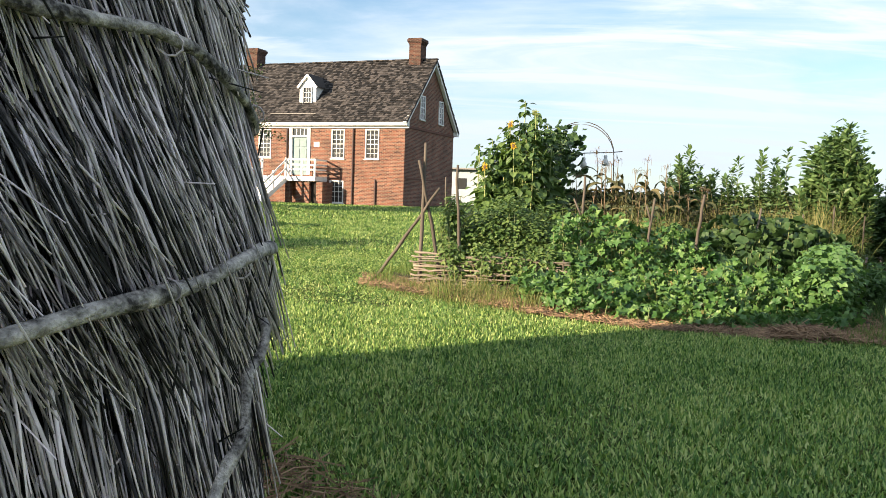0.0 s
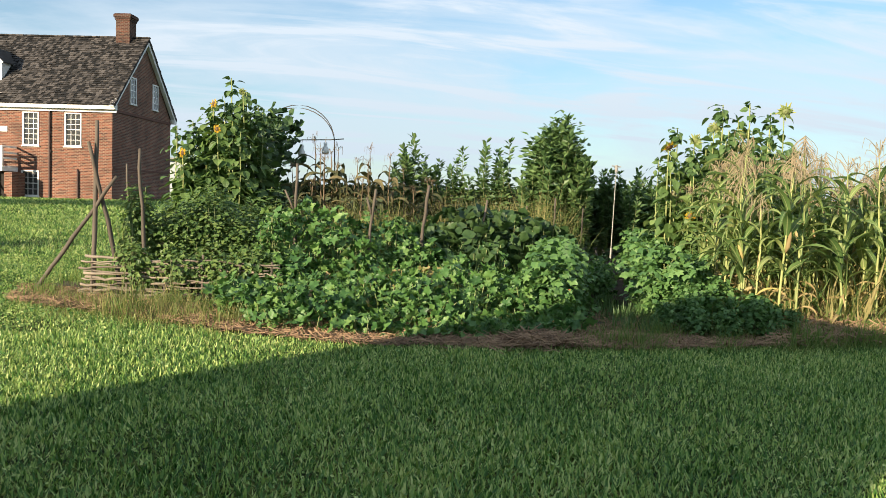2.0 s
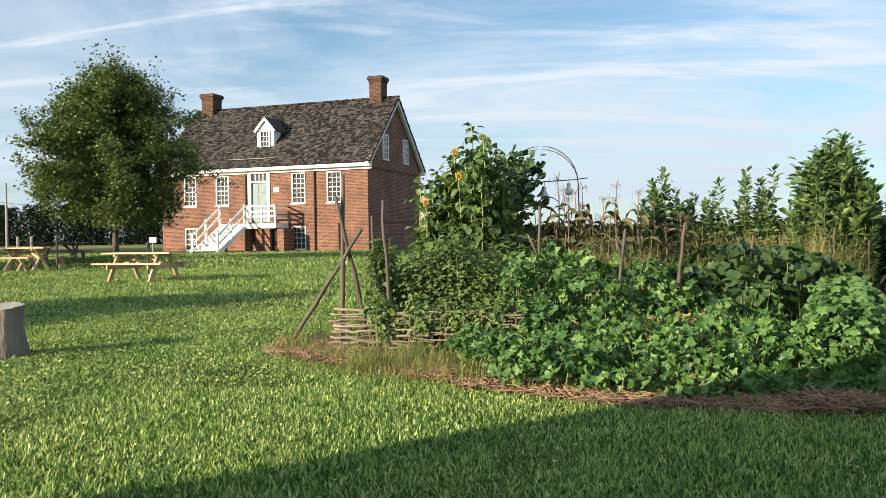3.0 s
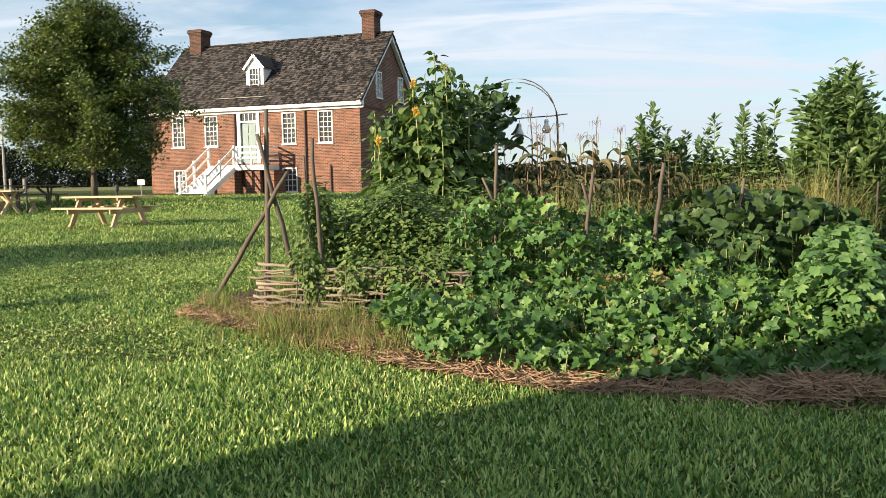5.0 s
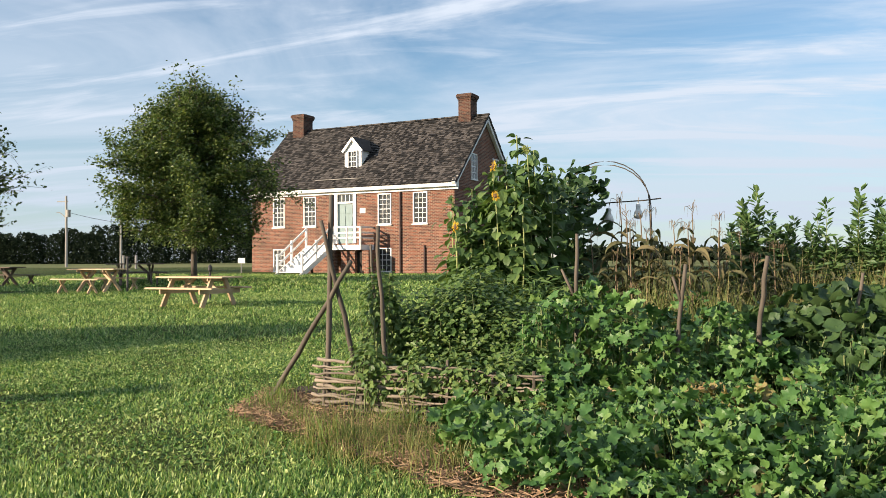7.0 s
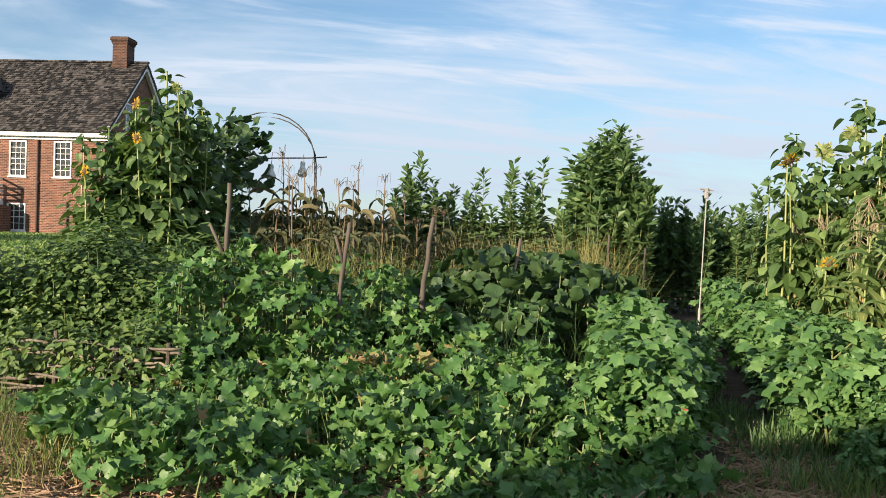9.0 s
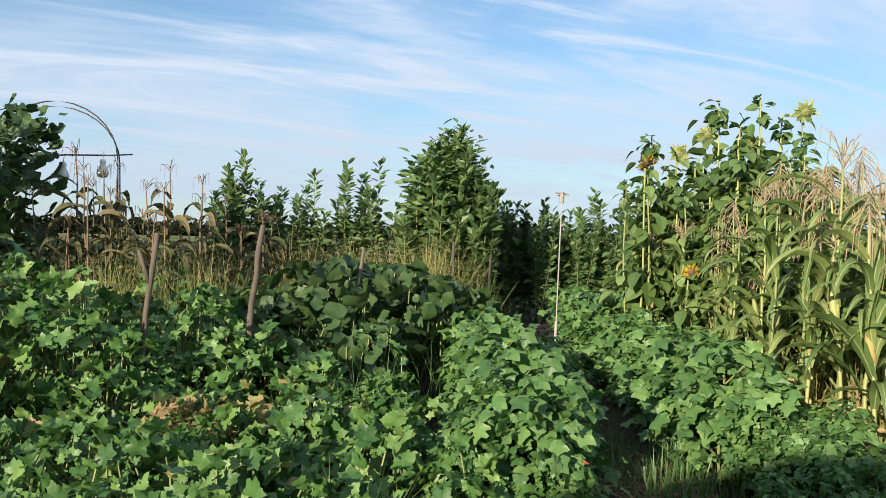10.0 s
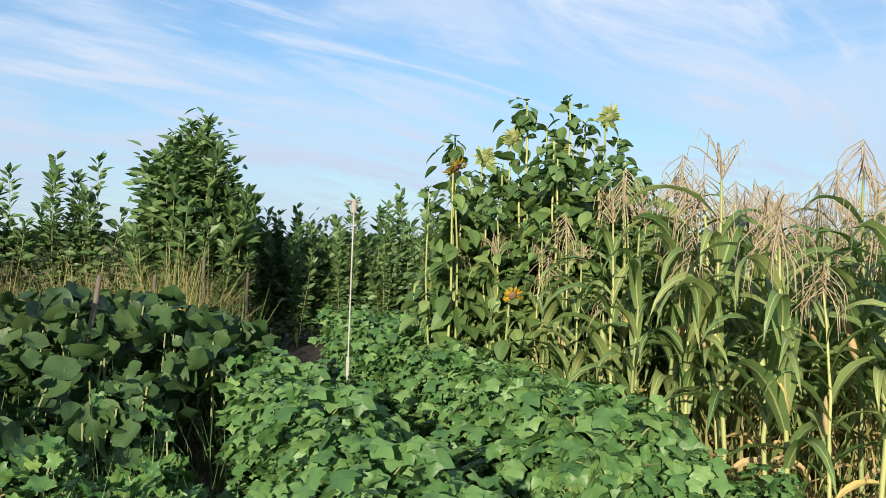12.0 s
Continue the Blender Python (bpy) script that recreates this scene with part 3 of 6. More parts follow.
clover(-1.6, 9.0, 2.4, 9.9, 350, 0.020)
clover(-8.0, 2.2, 9.9, 17.0, 700, 0.030)
clover(-7.0, -1.6, 4.8, 9.9, 700, 0.028)
clover(-1.6, 6.0, 0.6, 2.4, 500, 0.022)

# ---------------------------------------------------------------- thatched hut


def hut_point(phi, z, out=0.0):
    """A point of the wall: an oval that draws in a little towards the top."""
    k = 1.0 - 0.012 * z - 0.008 * z * z
    return np.array([HUT_C[0] + (HUT_A * k + out) * math.cos(phi), HUT_C[1] + (HUT_B * k + out) * math.sin(phi), z])


def reed_tier(z_low, z_high, phi0, phi1, per_metre, out_low, out_high, lean, rnd, layers=2, spread=0.15):
    """Reeds of one tier, as arrays of bottom and top points and radii."""
    rows = []
    arc = abs(phi1 - phi0) * 2.2
    for layer in range(layers):
        n = int(arc * per_metre)
        for phi in rnd.uniform(phi0, phi1, n):
            zl = z_low + rnd.normal(0, 0.035) - 0.02 * layer + (rnd.uniform(0.05, 0.45) * (z_high - z_low) if rnd.random() < 0.4 else 0.0)
            zh = z_high + rnd.uniform(-0.12, 0.06)
            sl = rnd.normal(lean, spread)
            dphi = sl * (zh - zl) / 2.2
            o = layer * 0.018 + rnd.uniform(-0.06, 0.045) + 0.018 * math.sin(phi * 31 + layer * 2) + 0.012 * math.sin(phi * 83)
            a = hut_point(phi + dphi / 2, zl, out_low + o)
            b = hut_point(phi - dphi / 2, zh, out_high + o)
            rows.append((a, b, rnd.uniform(0.0020, 0.0052) * (1.1 if layer == layers - 1 else 0.9)))
    return rows


def reed_vf(a, b, r, rnd):
    mid = (a + b) / 2 + rnd.normal(0, 0.014, 3)
    return tube([a, mid, b], [r * 0.5, r, r * 0.9], 4)


def build_hut():
    rnd = np.random.default_rng(11)
    hut = thing("thatched_hut", (0, 0, 0), "oval hut walled with grey weathered reed thatch held by bent saplings", "hut")
    # core behind the loose reeds, near black as painted shade in their gaps, with its roof
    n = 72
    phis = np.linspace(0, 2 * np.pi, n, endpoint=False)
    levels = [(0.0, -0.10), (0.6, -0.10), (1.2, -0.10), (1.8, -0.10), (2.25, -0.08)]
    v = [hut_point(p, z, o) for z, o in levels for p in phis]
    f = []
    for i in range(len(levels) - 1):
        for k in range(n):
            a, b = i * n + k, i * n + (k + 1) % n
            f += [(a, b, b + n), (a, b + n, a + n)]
    part("wall_core", (v, f), M_REEDGAP, hut)
    # roof: a flat-topped dome whose thatch hangs over the wall
    rings = [(1.02, 2.03), (1.035, 2.14), (1.0, 2.34), (0.93, 2.66), (0.78, 2.94), (0.55, 3.13), (0.28, 3.22)]
    v, f = [], []
    for k, z in rings:
        for p in phis:
            w = 1 + 0.012 * math.sin(p * 9) + 0.01 * math.sin(p * 23)
            v.append((HUT_C[0] + HUT_A * 0.94 * k * w * math.cos(p), HUT_C[1] + HUT_B * 0.94 * k * w * math.sin(p), z + 0.015 * math.sin(p * 13)))
    for i in range(len(rings) - 1):
        for k in range(n):
            a, b = i * n + k, i * n + (k + 1) % n
            f += [(a, b, b + n), (a, b + n, a + n)]
    v.append((HUT_C[0], HUT_C[1], 3.25))
    for k in range(n):
        f.append(((len(rings) - 1) * n + k, (len(rings) - 1) * n + (k + 1) % n, len(v) - 1))
    v.append((HUT_C[0], HUT_C[1], 2.12))
    for k in range(n):
        f.append(((k + 1) % n, k, len(v) - 1))
    part("roof", (v, f), M_REEDGAP, hut, "roof body under the thatch, painted near black for shaded gaps")
    rows = []
    # the side that faces the lawn is thick, the far side thinner
    for p0, p1, dens, lay in ((-1.25, 1.25, 84, 3), (1.25, 5.03, 26, 2)):
        rows += reed_tier(0.0, 0.80, p0, p1, dens, 0.04, -0.04, 0.17, rnd, lay, 0.09)
        rows += reed_tier(0.52, 1.22, p0, p1, dens, 0.05, -0.03, 0.14, rnd, lay, 0.09)
        rows += reed_tier(0.98, 1.88, p0, p1, dens, 0.105, -0.02, 0.46, rnd, lay, 0.17)
        rows += reed_tier(1.66, 2.30, p0, p1, dens, 0.05, -0.02, 0.34, rnd, lay, 0.12)
    # fringe of the roof
    for phi in rnd.uniform(0, 2 * np.pi, 2400):
        k = rnd.uniform(0.0, 0.08)
        a = np.array([HUT_C[0] + HUT_A * (1.0 - k) * math.cos(phi), HUT_C[1] + HUT_B * (1.0 - k) * math.sin(phi), 1.94 + rnd.normal(0, 0.03)])
        q = phi + rnd.normal(0.03, 0.05)
        b = np.array([HUT_C[0] + HUT_A * 0.90 * math.cos(q), HUT_C[1] + HUT_B * 0.90 * math.sin(q), 2.36 + rnd.normal(0, 0.05)])
        rows.append((a, b, rnd.uniform(0.004, 0.007)))
    near = [i for i, (a, b, r) in enumerate(rows) if a[0] > -0.35 and 2.0 < a[1] < 4.2 and a[2] > 0.3]
    rnd.shuffle(near)
    single = set(near[:290])
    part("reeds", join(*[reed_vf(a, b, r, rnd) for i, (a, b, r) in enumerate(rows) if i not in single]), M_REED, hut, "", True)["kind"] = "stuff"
    for i in sorted(single):
        a, b, r = rows[i]
        part("reed", reed_vf(a, b, r * 1.1, rnd), M_REEDONE, hut, "", True)
    # thatch laid over the roof, from the crown down to the eave
    kk, zz = [0.0, 0.28, 0.55, 0.78, 0.93, 1.0], [3.25, 3.22, 3.13, 2.94, 2.66, 2.34]
    cover = []
    for _ in range(4200):
        p, k0 = rnd.uniform(0, 2 * np.pi), 0.92 * math.sqrt(rnd.random())
        k1 = min(1.02, k0 + rnd.uniform(0.12, 0.22))
        q = p + rnd.normal(0, 0.04)
        ends = [np.array([HUT_C[0] + HUT_A * 0.95 * k * math.cos(w), HUT_C[1] + HUT_B * 0.95 * k * math.sin(w), float(np.interp(k, kk, zz)) + lift]) for k, w, lift in ((k0, p, 0.012), (k1, q, 0.045))]
        cover.append(tube(ends, rnd.uniform(0.006, 0.011), 4))
    part("roof_thatch", join(*cover), M_REED, hut, "grey reed thatch laid over the roof")["kind"] = "stuff"
    # rolled edge of the roof thatch
    roll = []
    for _ in range(900):
        p = rnd.uniform(0.12, 0.85)
        a = rnd.uniform(0, 2 * np.pi)
        zc = 2.03 + 0.5 * max(0.0, 0.42 - p)
        r = 0.13 * (1 + 0.06 * rnd.normal())
        q = p + rnd.uniform(0.04, 0.09)
        roll.append(tube([hut_point(p, zc, 0.03) + np.array([r * math.cos(a) * 0.9, 0, r * math.sin(a)]), hut_point(q, zc, 0.03) + np.array([r * math.cos(a + 0.3) * 0.9, 0, r * math.sin(a + 0.3)])], 0.005, 4))
    part("roof_roll", join(*roll), M_REED, hut, "rolled bundle of reeds at the roof edge")["kind"] = "stuff"
    # inner body of the roll, near black for the shade between its reeds
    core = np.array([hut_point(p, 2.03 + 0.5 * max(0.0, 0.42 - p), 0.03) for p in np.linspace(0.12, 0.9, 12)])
    part("roof_roll_core", tube(core, 0.118, 12), M_REEDGAP, hut, "", True)
    # bent saplings lashed round the thatch
    def hoop(z0, z1, p0, p1, r0, r1, out, label):
        t = np.linspace(0, 1, 26)
        pts = np.array([hut_point(p0 + (p1 - p0) * u, z0 + (z1 - z0) * u + 0.022 * math.sin(u * 17) + 0.012 * math.sin(u * 41 + z0), out + 0.012 * math.sin(u * 29)) for u in t])
        part("sapling_hoop", tube(pts, np.linspace(r0, r1, 26) * (1 + 0.13 * np.sin(t * 40) + 0.08 * np.sin(t * 73)), 9), M_POLE, hut, label, True)
    hoop(1.025, 1.44, -1.15, 1.30, 0.024, 0.018, 0.14, "grey bent sapling lashed round the thatch")
    hoop(1.977, 1.515, -1.15, 0.95, 0.023, 0.011, 0.12, "grey bent sapling with peeling bark")
    hoop(0.10, 1.06, -0.46, 0.05, 0.024, 0.015, 0.14, "crooked grey sapling lashed up the thatch")
    for z, p in ((1.18, -0.24), (1.21, -0.05), (1.235, 0.12), (1.31, 0.55), (1.68, 0.22), (1.78, -0.2)):
        loop = [hut_point(p + 0.006 * math.sin(a), z + 0.030 * math.cos(a), 0.125 + 0.030 * math.sin(a)) for a in np.linspace(0, 2 * np.pi, 10)]
        tail = [hut_point(p + 0.01, z - 0.04, 0.15), hut_point(p + 0.02, z - 0.16, 0.12), hut_point(p + 0.015, z - 0.26, 0.10)]
        part("cord_tie", join(tube(loop, 0.0035, 5), tube(tail, 0.003, 5)), M_REED, hut)
    # broken stems that stand out of the wall
    sticks = []
    for _ in range(260):
        phi, z = rnd.uniform(-1.1, 1.2), rnd.uniform(0.15, 2.2)
        a = hut_point(phi, z, 0.06)
        d = np.array([math.cos(phi), math.sin(phi), 0]) * rnd.uniform(0.02, 0.07) + rnd.normal(0, 0.07, 3) + np.array([0, 0, -0.06])
        sticks.append(tube([a, a + d], [0.003, 0.0015], 4))
    part("loose_stems", join(*sticks), M_REED, hut)["kind"] = "stuff"


build_hut()


def strewn(name, pts, length, radius, material, label, rise=0.25):
    """Straw, twigs or stalks lying on the ground."""
    n = len(pts)
    d = flat_random(n)
    d[:, 2] = rng.normal(0, rise, n)
    d = unit(d) * (length * rng.uniform(0.4, 1.4, n))[:, None]
    tri = np.array([(0, 1, 4), (0, 4, 3), (1, 2, 5), (1, 5, 4), (2, 0, 3), (2, 3, 5)])
    side = unit(np.cross(d, np.array([0, 0, 1.0])))
    r = radius * rng.uniform(0.6, 1.4, n)[:, None]
    upv = np.array([0, 0, 1.0])
    a, b = pts - d / 2, pts + d / 2
    v = np.stack([a - side * r, a + side * r, a + upv * r * 1.6, b - side * r, b + side * r, b + upv * r * 1.6], 1)
    f = tri[None] + (np.arange(n) * 6)[:, None, None]
    ob = solid(name, (v.reshape(-1, 3), f.reshape(-1, 3)), material)
    return tagged(ob, label, "straw", kind="stuff")


def hut_litter():
    n = 3600
    phi = rng.uniform(-0.6, 1.4, n)
    k = 0.02 + 0.72 * rng.random(n) ** 1.5
    x = HUT_C[0] + (HUT_A + k) * np.cos(phi)
    y = HUT_C[1] + (HUT_B + k) * np.sin(phi)
    strewn("fallen_reed", np.stack([x, y, land(x, y) + rng.uniform(0.004, 0.05, n)], 1), 0.22, 0.003, M_MULCH, "fallen grey-brown reed stems heaped at the hut's foot")


hut_litter()

# ---------------------------------------------------------------- brick house
HX, HY, HZ, HTURN = -4.46, 47.2, 0.82, -17.2
HW, HD, HEAVE, HRIDGE = 13.4, 7.7, 4.72, 8.72


def wall_grid(x0, x1, z0, z1, holes, y0, y1):
    """A wall along x with rectangular openings through it."""
    xs = sorted({x0, x1, *[h[0] for h in holes], *[h[1] for h in holes]})
    zs = sorted({z0, z1, *[h[2] for h in holes], *[h[3] for h in holes]})
    out = []
    for a, b in zip(xs, xs[1:]):
        run = None
        for c, d in zip(zs, zs[1:]):
            full = not any(h[0] < (a + b) / 2 < h[1] and h[2] < (c + d) / 2 < h[3] for h in holes)
            if full:
                run = [c, d] if run is None else [run[0], d]
            if (not full or d == z1) and run:
                out.append(box(a, b, y0, y1, run[0], run[1]))
                run = None
    return out


def sash_window(house, x0, x1, z0, z1, across, up, name="window", y=0.0):
    """A white sash window: frame, sill, bars, and panes."""
    w = thing(name, (0, 0, 0), "", "", "", "")
    w.parent = house
    e = 0.06
    part("window_frame", join(box(x0, x0 + e, y - 0.03, y + 0.10, z0, z1), box(x1 - e, x1, y - 0.03, y + 0.10, z0, z1),
                              box(x0 + e, x1 - e, y - 0.03, y + 0.10, z1 - e, z1), box(x0 + e, x1 - e, y - 0.03, y + 0.10, z0, z0 + e)), M_WHITE, w)
    part("window_sill", box(x0 - 0.05, x1 + 0.05, y - 0.09, y + 0.02, z0 - 0.06, z0), M_WHITE, w)
    gx, gz = np.linspace(x0 + e, x1 - e, across + 1), np.linspace(z0 + e, z1 - e, up + 1)
    b = 0.0115
    bars = [box(g - b, g + b, y + 0.02, y + 0.06, z0 + e, z1 - e) for g in gx[1:-1]]
    bars += [box(x0 + e, x1 - e, y + 0.015, y + 0.055, g - b * (1.8 if k + 1 == up // 2 else 1), g + b * (1.8 if k + 1 == up // 2 else 1)) for k, g in enumerate(gz[1:-1])]
    for vf in bars:
        part("glazing_bar", vf, M_WHITE, w)
    for i in range(across):
        for k in range(up):
            t = 0.004 * math.sin(i * 5.1 + k * 3.3 + x0)
            v = np.array([(gx[i], y + 0.045 + t, gz[k]), (gx[i + 1], y + 0.045 - t, gz[k]), (gx[i + 1], y + 0.045 - t * 2, gz[k + 1]), (gx[i], y + 0.045 + t * 2, gz[k + 1])])
            part("pane", (v, [(0, 1, 2), (0, 2, 3)]), M_PANE, w)
    return w


def build_house():
    rnd = np.random.default_rng(5)
    house = thing("brick_house", pose(HX, HY, HZ, 0, 0, HTURN), "red brick house with white trim, dormer and shingled roof", "house")
    wt = 0.35
    L = -HW
    wins = [(-2.46, -1.59), (-4.65, -3.80), (-9.62, -8.76), (-11.82, -10.98)]
    holes = [(a, b, 2.69, 4.38) for a, b in wins]
    holes += [(-7.48, -6.05, 1.70, 4.60), (-4.72, -3.80, 0.12, 1.42), (-11.8, -10.98, 0.12, 1.42)]
    for vf in wall_grid(L, 0, -0.3, HEAVE, holes, 0, wt):
        part("wall", vf, M_BRICK, house, "front wall of orange-red brick")
    part("wall", box(L, 0, HD - wt, HD, -0.3, HEAVE), M_BRICK, house)
    mid = HD / 2
    for x0, x1 in ((-wt, 0), (L, L + wt)):
        rect = box(x0, x1, wt, HD - wt, -0.3, HEAVE)
        tri = [(x0, 0, HEAVE), (x0, HD, HEAVE), (x0, mid, HRIDGE - 0.08), (x1, 0, HEAVE), (x1, HD, HEAVE), (x1, mid, HRIDGE - 0.08)]
        tf = [(0, 1, 2), (3, 5, 4), (0, 3, 4), (0, 4, 1), (1, 4, 5), (1, 5, 2), (2, 5, 3), (2, 3, 0)]
        part("gable_wall", join(rect, (tri, tf)), M_BRICK, house, "shaded gable wall of weathered brick")
    # water table and belt courses that stand proud of the brick
    part("belt_course", box(0.0, 0.035, 0.02, HD - 0.02, 1.60, 1.68), M_BRICKEDGE, house)
    part("belt_course", box(0.003, 0.045, 0.05, HD - 0.05, HEAVE - 0.22, HEAVE - 0.10), M_BRICKEDGE, house)
    for a, b in wins + [(-4.72, -3.80), (-11.8, -10.98)]:
        z = 4.38 if (a, b) in wins else 1.42
        v, f = box(a - 0.10, b + 0.10, -0.012, 0.0, z + 0.003, z + 0.20)
        part("brick_arch", (v, f), M_BRICKEDGE, house)
    for a, b in wins:
        sash_window(house, a, b, 2.69, 4.38, 3, 6)
    sash_window(house, -4.72, -3.80, 0.12, 1.42, 3, 4)
    sash_window(house, -11.8, -10.98, 0.12, 1.42, 3, 4)
    # gable windows stand on the shaded end wall
    for y0, y1 in ((2.0, 2.75), (4.95, 5.7)):
        w = thing("window", (0, 0, 0), "", "")
        w.parent = house
        part("window_frame", join(box(0, 0.06, y0, y0 + 0.07, 5.15, 6.55), box(0, 0.06, y1 - 0.07, y1, 5.15, 6.55), box(0, 0.06, y0 + 0.07, y1 - 0.07, 6.48, 6.55), box(0, 0.09, y0 - 0.04, y1 + 0.04, 5.08, 5.15)), M_WHITE, w)
        part("pane", box(0, 0.03, y0 + 0.07, y1 - 0.07, 5.15, 6.48), M_PANE, w)
        part("glazing_grid", join(*[box(0.03, 0.045, y0 + 0.07, y1 - 0.07, z - 0.015, z + 0.015) for z in (5.5, 5.83, 6.16)], box(0.032, 0.047, (y0 + y1) / 2 - 0.015, (y0 + y1) / 2 + 0.015, 5.15, 6.48)), M_WHITE, w)
    # eaves, rake boards
    part("eave_board", join(box(L - 0.25, 0.25, -0.32, 0.02, HEAVE - 0.14, HEAVE + 0.10), box(L - 0.25, 0.25, -0.10, -0.004, HEAVE - 0.28, HEAVE - 0.143)), M_WHITE, house, "white boxed eave")
    part("eave_board", box(L - 0.25, 0.25, HD, HD + 0.32, HEAVE - 0.14, HEAVE + 0.10), M_WHITE, house)
    for x0 in (0.03, L - 0.23):
        for ya, yb in ((-0.34, mid), (HD + 0.34, mid)):
            slope = (HRIDGE - HEAVE) / mid
            a, b = (x0 + 0.1, ya, HEAVE - 0.05), (x0 + 0.1, yb, HRIDGE - 0.05)
            part("rake_board", bar(a, b, 0.20, 0.25), M_WHITE, house)
    # roof boards below the shingles
    slope = math.atan2(HRIDGE - HEAVE, mid)
    for s in (1, -1):
        ya, yb = (-0.36, mid) if s > 0 else (HD + 0.36, mid)
        za = HEAVE + 0.10 - 0.02 * math.tan(slope)
        a, b = np.array([0, ya, za]), np.array([0, yb, HRIDGE + 0.16])
        nrm = unit(np.cross(np.array([1.0, 0, 0]), b - a)) * s
        corners = [np.array([L - 0.28, *a[1:]]), np.array([0.28, *a[1:]]), np.array([0.28, *b[1:]]), np.array([L - 0.28, *b[1:]])]
        v = np.array(corners + [c - nrm * 0.09 for c in corners])
        f = [(0, 1, 2), (0, 2, 3), (4, 6, 5), (4, 7, 6), (0, 4, 5), (0, 5, 1), (1, 5, 6), (1, 6, 2), (2, 6, 7), (2, 7, 3), (3, 7, 4), (3, 4, 0)]
        roof = part("roof", (v, f), M_SHINGLE, house, "dark weathered wooden shingle roof")
        run = np.linalg.norm(b - a)
        d = (b - a) / run
        rows = int(run / 0.17)
        pcs = []
        for r in range(rows):
            x = L - 0.28 - rnd.uniform(0, 0.12)
            while x < 0.27:
                w = rnd.uniform(0.10, 0.22)
                x0, x1 = max(x, L - 0.28), min(x + w, 0.28)
                x += w + 0.006
                if x1 - x0 < 0.03 or (s < 0 and rnd.random() < 0.0):
                    continue
                lo = a + d * (r * 0.17 - rnd.uniform(0.0, 0.05)) + nrm * (0.034 + rnd.uniform(0, 0.035))
                hi = a + d * min(run, r * 0.17 + 0.2) + nrm * 0.004
                th = nrm * 0.022
                pcs.append((np.array([(x0, *lo[1:]), (x1, *lo[1:]), (x1, *hi[1:]), (x0, *hi[1:]), (x0, *(lo - th)[1:]), (x1, *(lo - th)[1:])]), np.array([(0, 1, 2), (0, 2, 3), (4, 5, 1), (4, 1, 0)])))
        sh = part("shingles", join(*pcs), M_SHINGLE, roof)
        sh["kind"] = "stuff"
    part("ridge_cap", join(*[box(x, x + 0.2, mid - 0.10, mid + 0.10, HRIDGE + 0.15, HRIDGE + 0.22 + 0.015 * rnd.random()) for x in np.arange(L - 0.25, 0.2, 0.215)]), M_SHINGLE, house)
    # chimneys
    for x0, x1, h, zt in ((-1.42, -0.66, 0.42, 10.12), (L + 0.45, L + 1.26, 0.48, 9.90)):
        c = mid
        ch = part("chimney", box(x0, x1, c - h, c + h, HEAVE, zt - 0.36), M_SOOTY, house, "square brick chimney stack")
        for g, za, zb in ((0.03, 0.36, 0.28), (0.06, 0.28, 0.20), (0.10, 0.20, 0.05), (0.06, 0.05, 0.0)):
            part("cap_course", box(x0 - g, x1 + g, c - h - g, c + h + g, zt - za, zt - zb), M_SOOTY, ch, "corbelled course of sooty brick")
    # dormer
    dx0, dx1, dy = -7.42, -6.30, 0.92
    zc = 7.05
    zp = 7.68
    yb = 2.9
    v = [(dx0, dy, 5.55), (dx1, dy, 5.55), (dx1, dy, zc), (dx0, dy, zc), ((dx0 + dx1) / 2, dy, zp), (dx0, yb, 5.55), (dx1, yb, 5.55), (dx1, yb, zc), (dx0, yb, zc), ((dx0 + dx1) / 2, yb, zp)]
    f = [(0, 1, 2), (0, 2, 3), (3, 2, 4), (1, 6, 7), (1, 7, 2), (0, 3, 8), (0, 8, 5)]
    dorm = part("dormer", (v, f), M_WHITE, house, "white boarded dormer")
    for s in (1, -1):
        e = dx1 + 0.10 if s > 0 else dx0 - 0.10
        cx = (dx0 + dx1) / 2
        q = np.array([(e, dy - 0.12, zc - 0.10), (e, yb + 0.35, zc - 0.10), (cx, yb + 0.75, zp + 0.03), (cx, dy - 0.12, zp + 0.03)])
        q2 = q + np.array([0, 0, 0.07])
        part("dormer_roof", (np.concatenate([q, q2]), [(0, 2, 1), (0, 3, 2), (4, 5, 6), (4, 6, 7), (0, 1, 5), (0, 5, 4), (0, 4, 7), (0, 7, 3)]), M_SHINGLE, dorm)
        part("bargeboard", bar((e, dy - 0.10, zc - 0.13), (cx, dy - 0.10, zp), 0.06, 0.13), M_WHITE, dorm)
    sash_window(house, -7.18, -6.54, 5.72, 6.98, 3, 4, "dormer_window", dy - 0.06)
    # door with transom
    door = thing("front_door", (0, 0, 0), "", "")
    door.parent = house
    part("door_frame", join(box(-7.48, -7.28, -0.05, 0.12, 1.70, 4.60), box(-6.25, -6.05, -0.05, 0.12, 1.70, 4.60), box(-7.28, -6.25, -0.05, 0.12, 4.42, 4.60), box(-7.28, -6.25, -0.03, 0.12, 3.92, 4.02)), M_WHITE, door, "white door surround")
    leafs = [box(-7.28, -6.25, 0.06, 0.11, 1.70, 3.92)]
    for a, b in ((-7.18, -6.82), (-6.71, -6.35)):
        for c, d in ((1.9, 2.5), (2.62, 3.25), (3.37, 3.8)):
            leafs.append(box(a, b, 0.035, 0.06, c, d))
    part("door_leaf", join(*leafs), M_DOOR, door, "closed grey-blue panelled door")
    part("transom_pane", box(-7.28, -6.25, 0.05, 0.07, 4.02, 4.42), M_PANE, door)
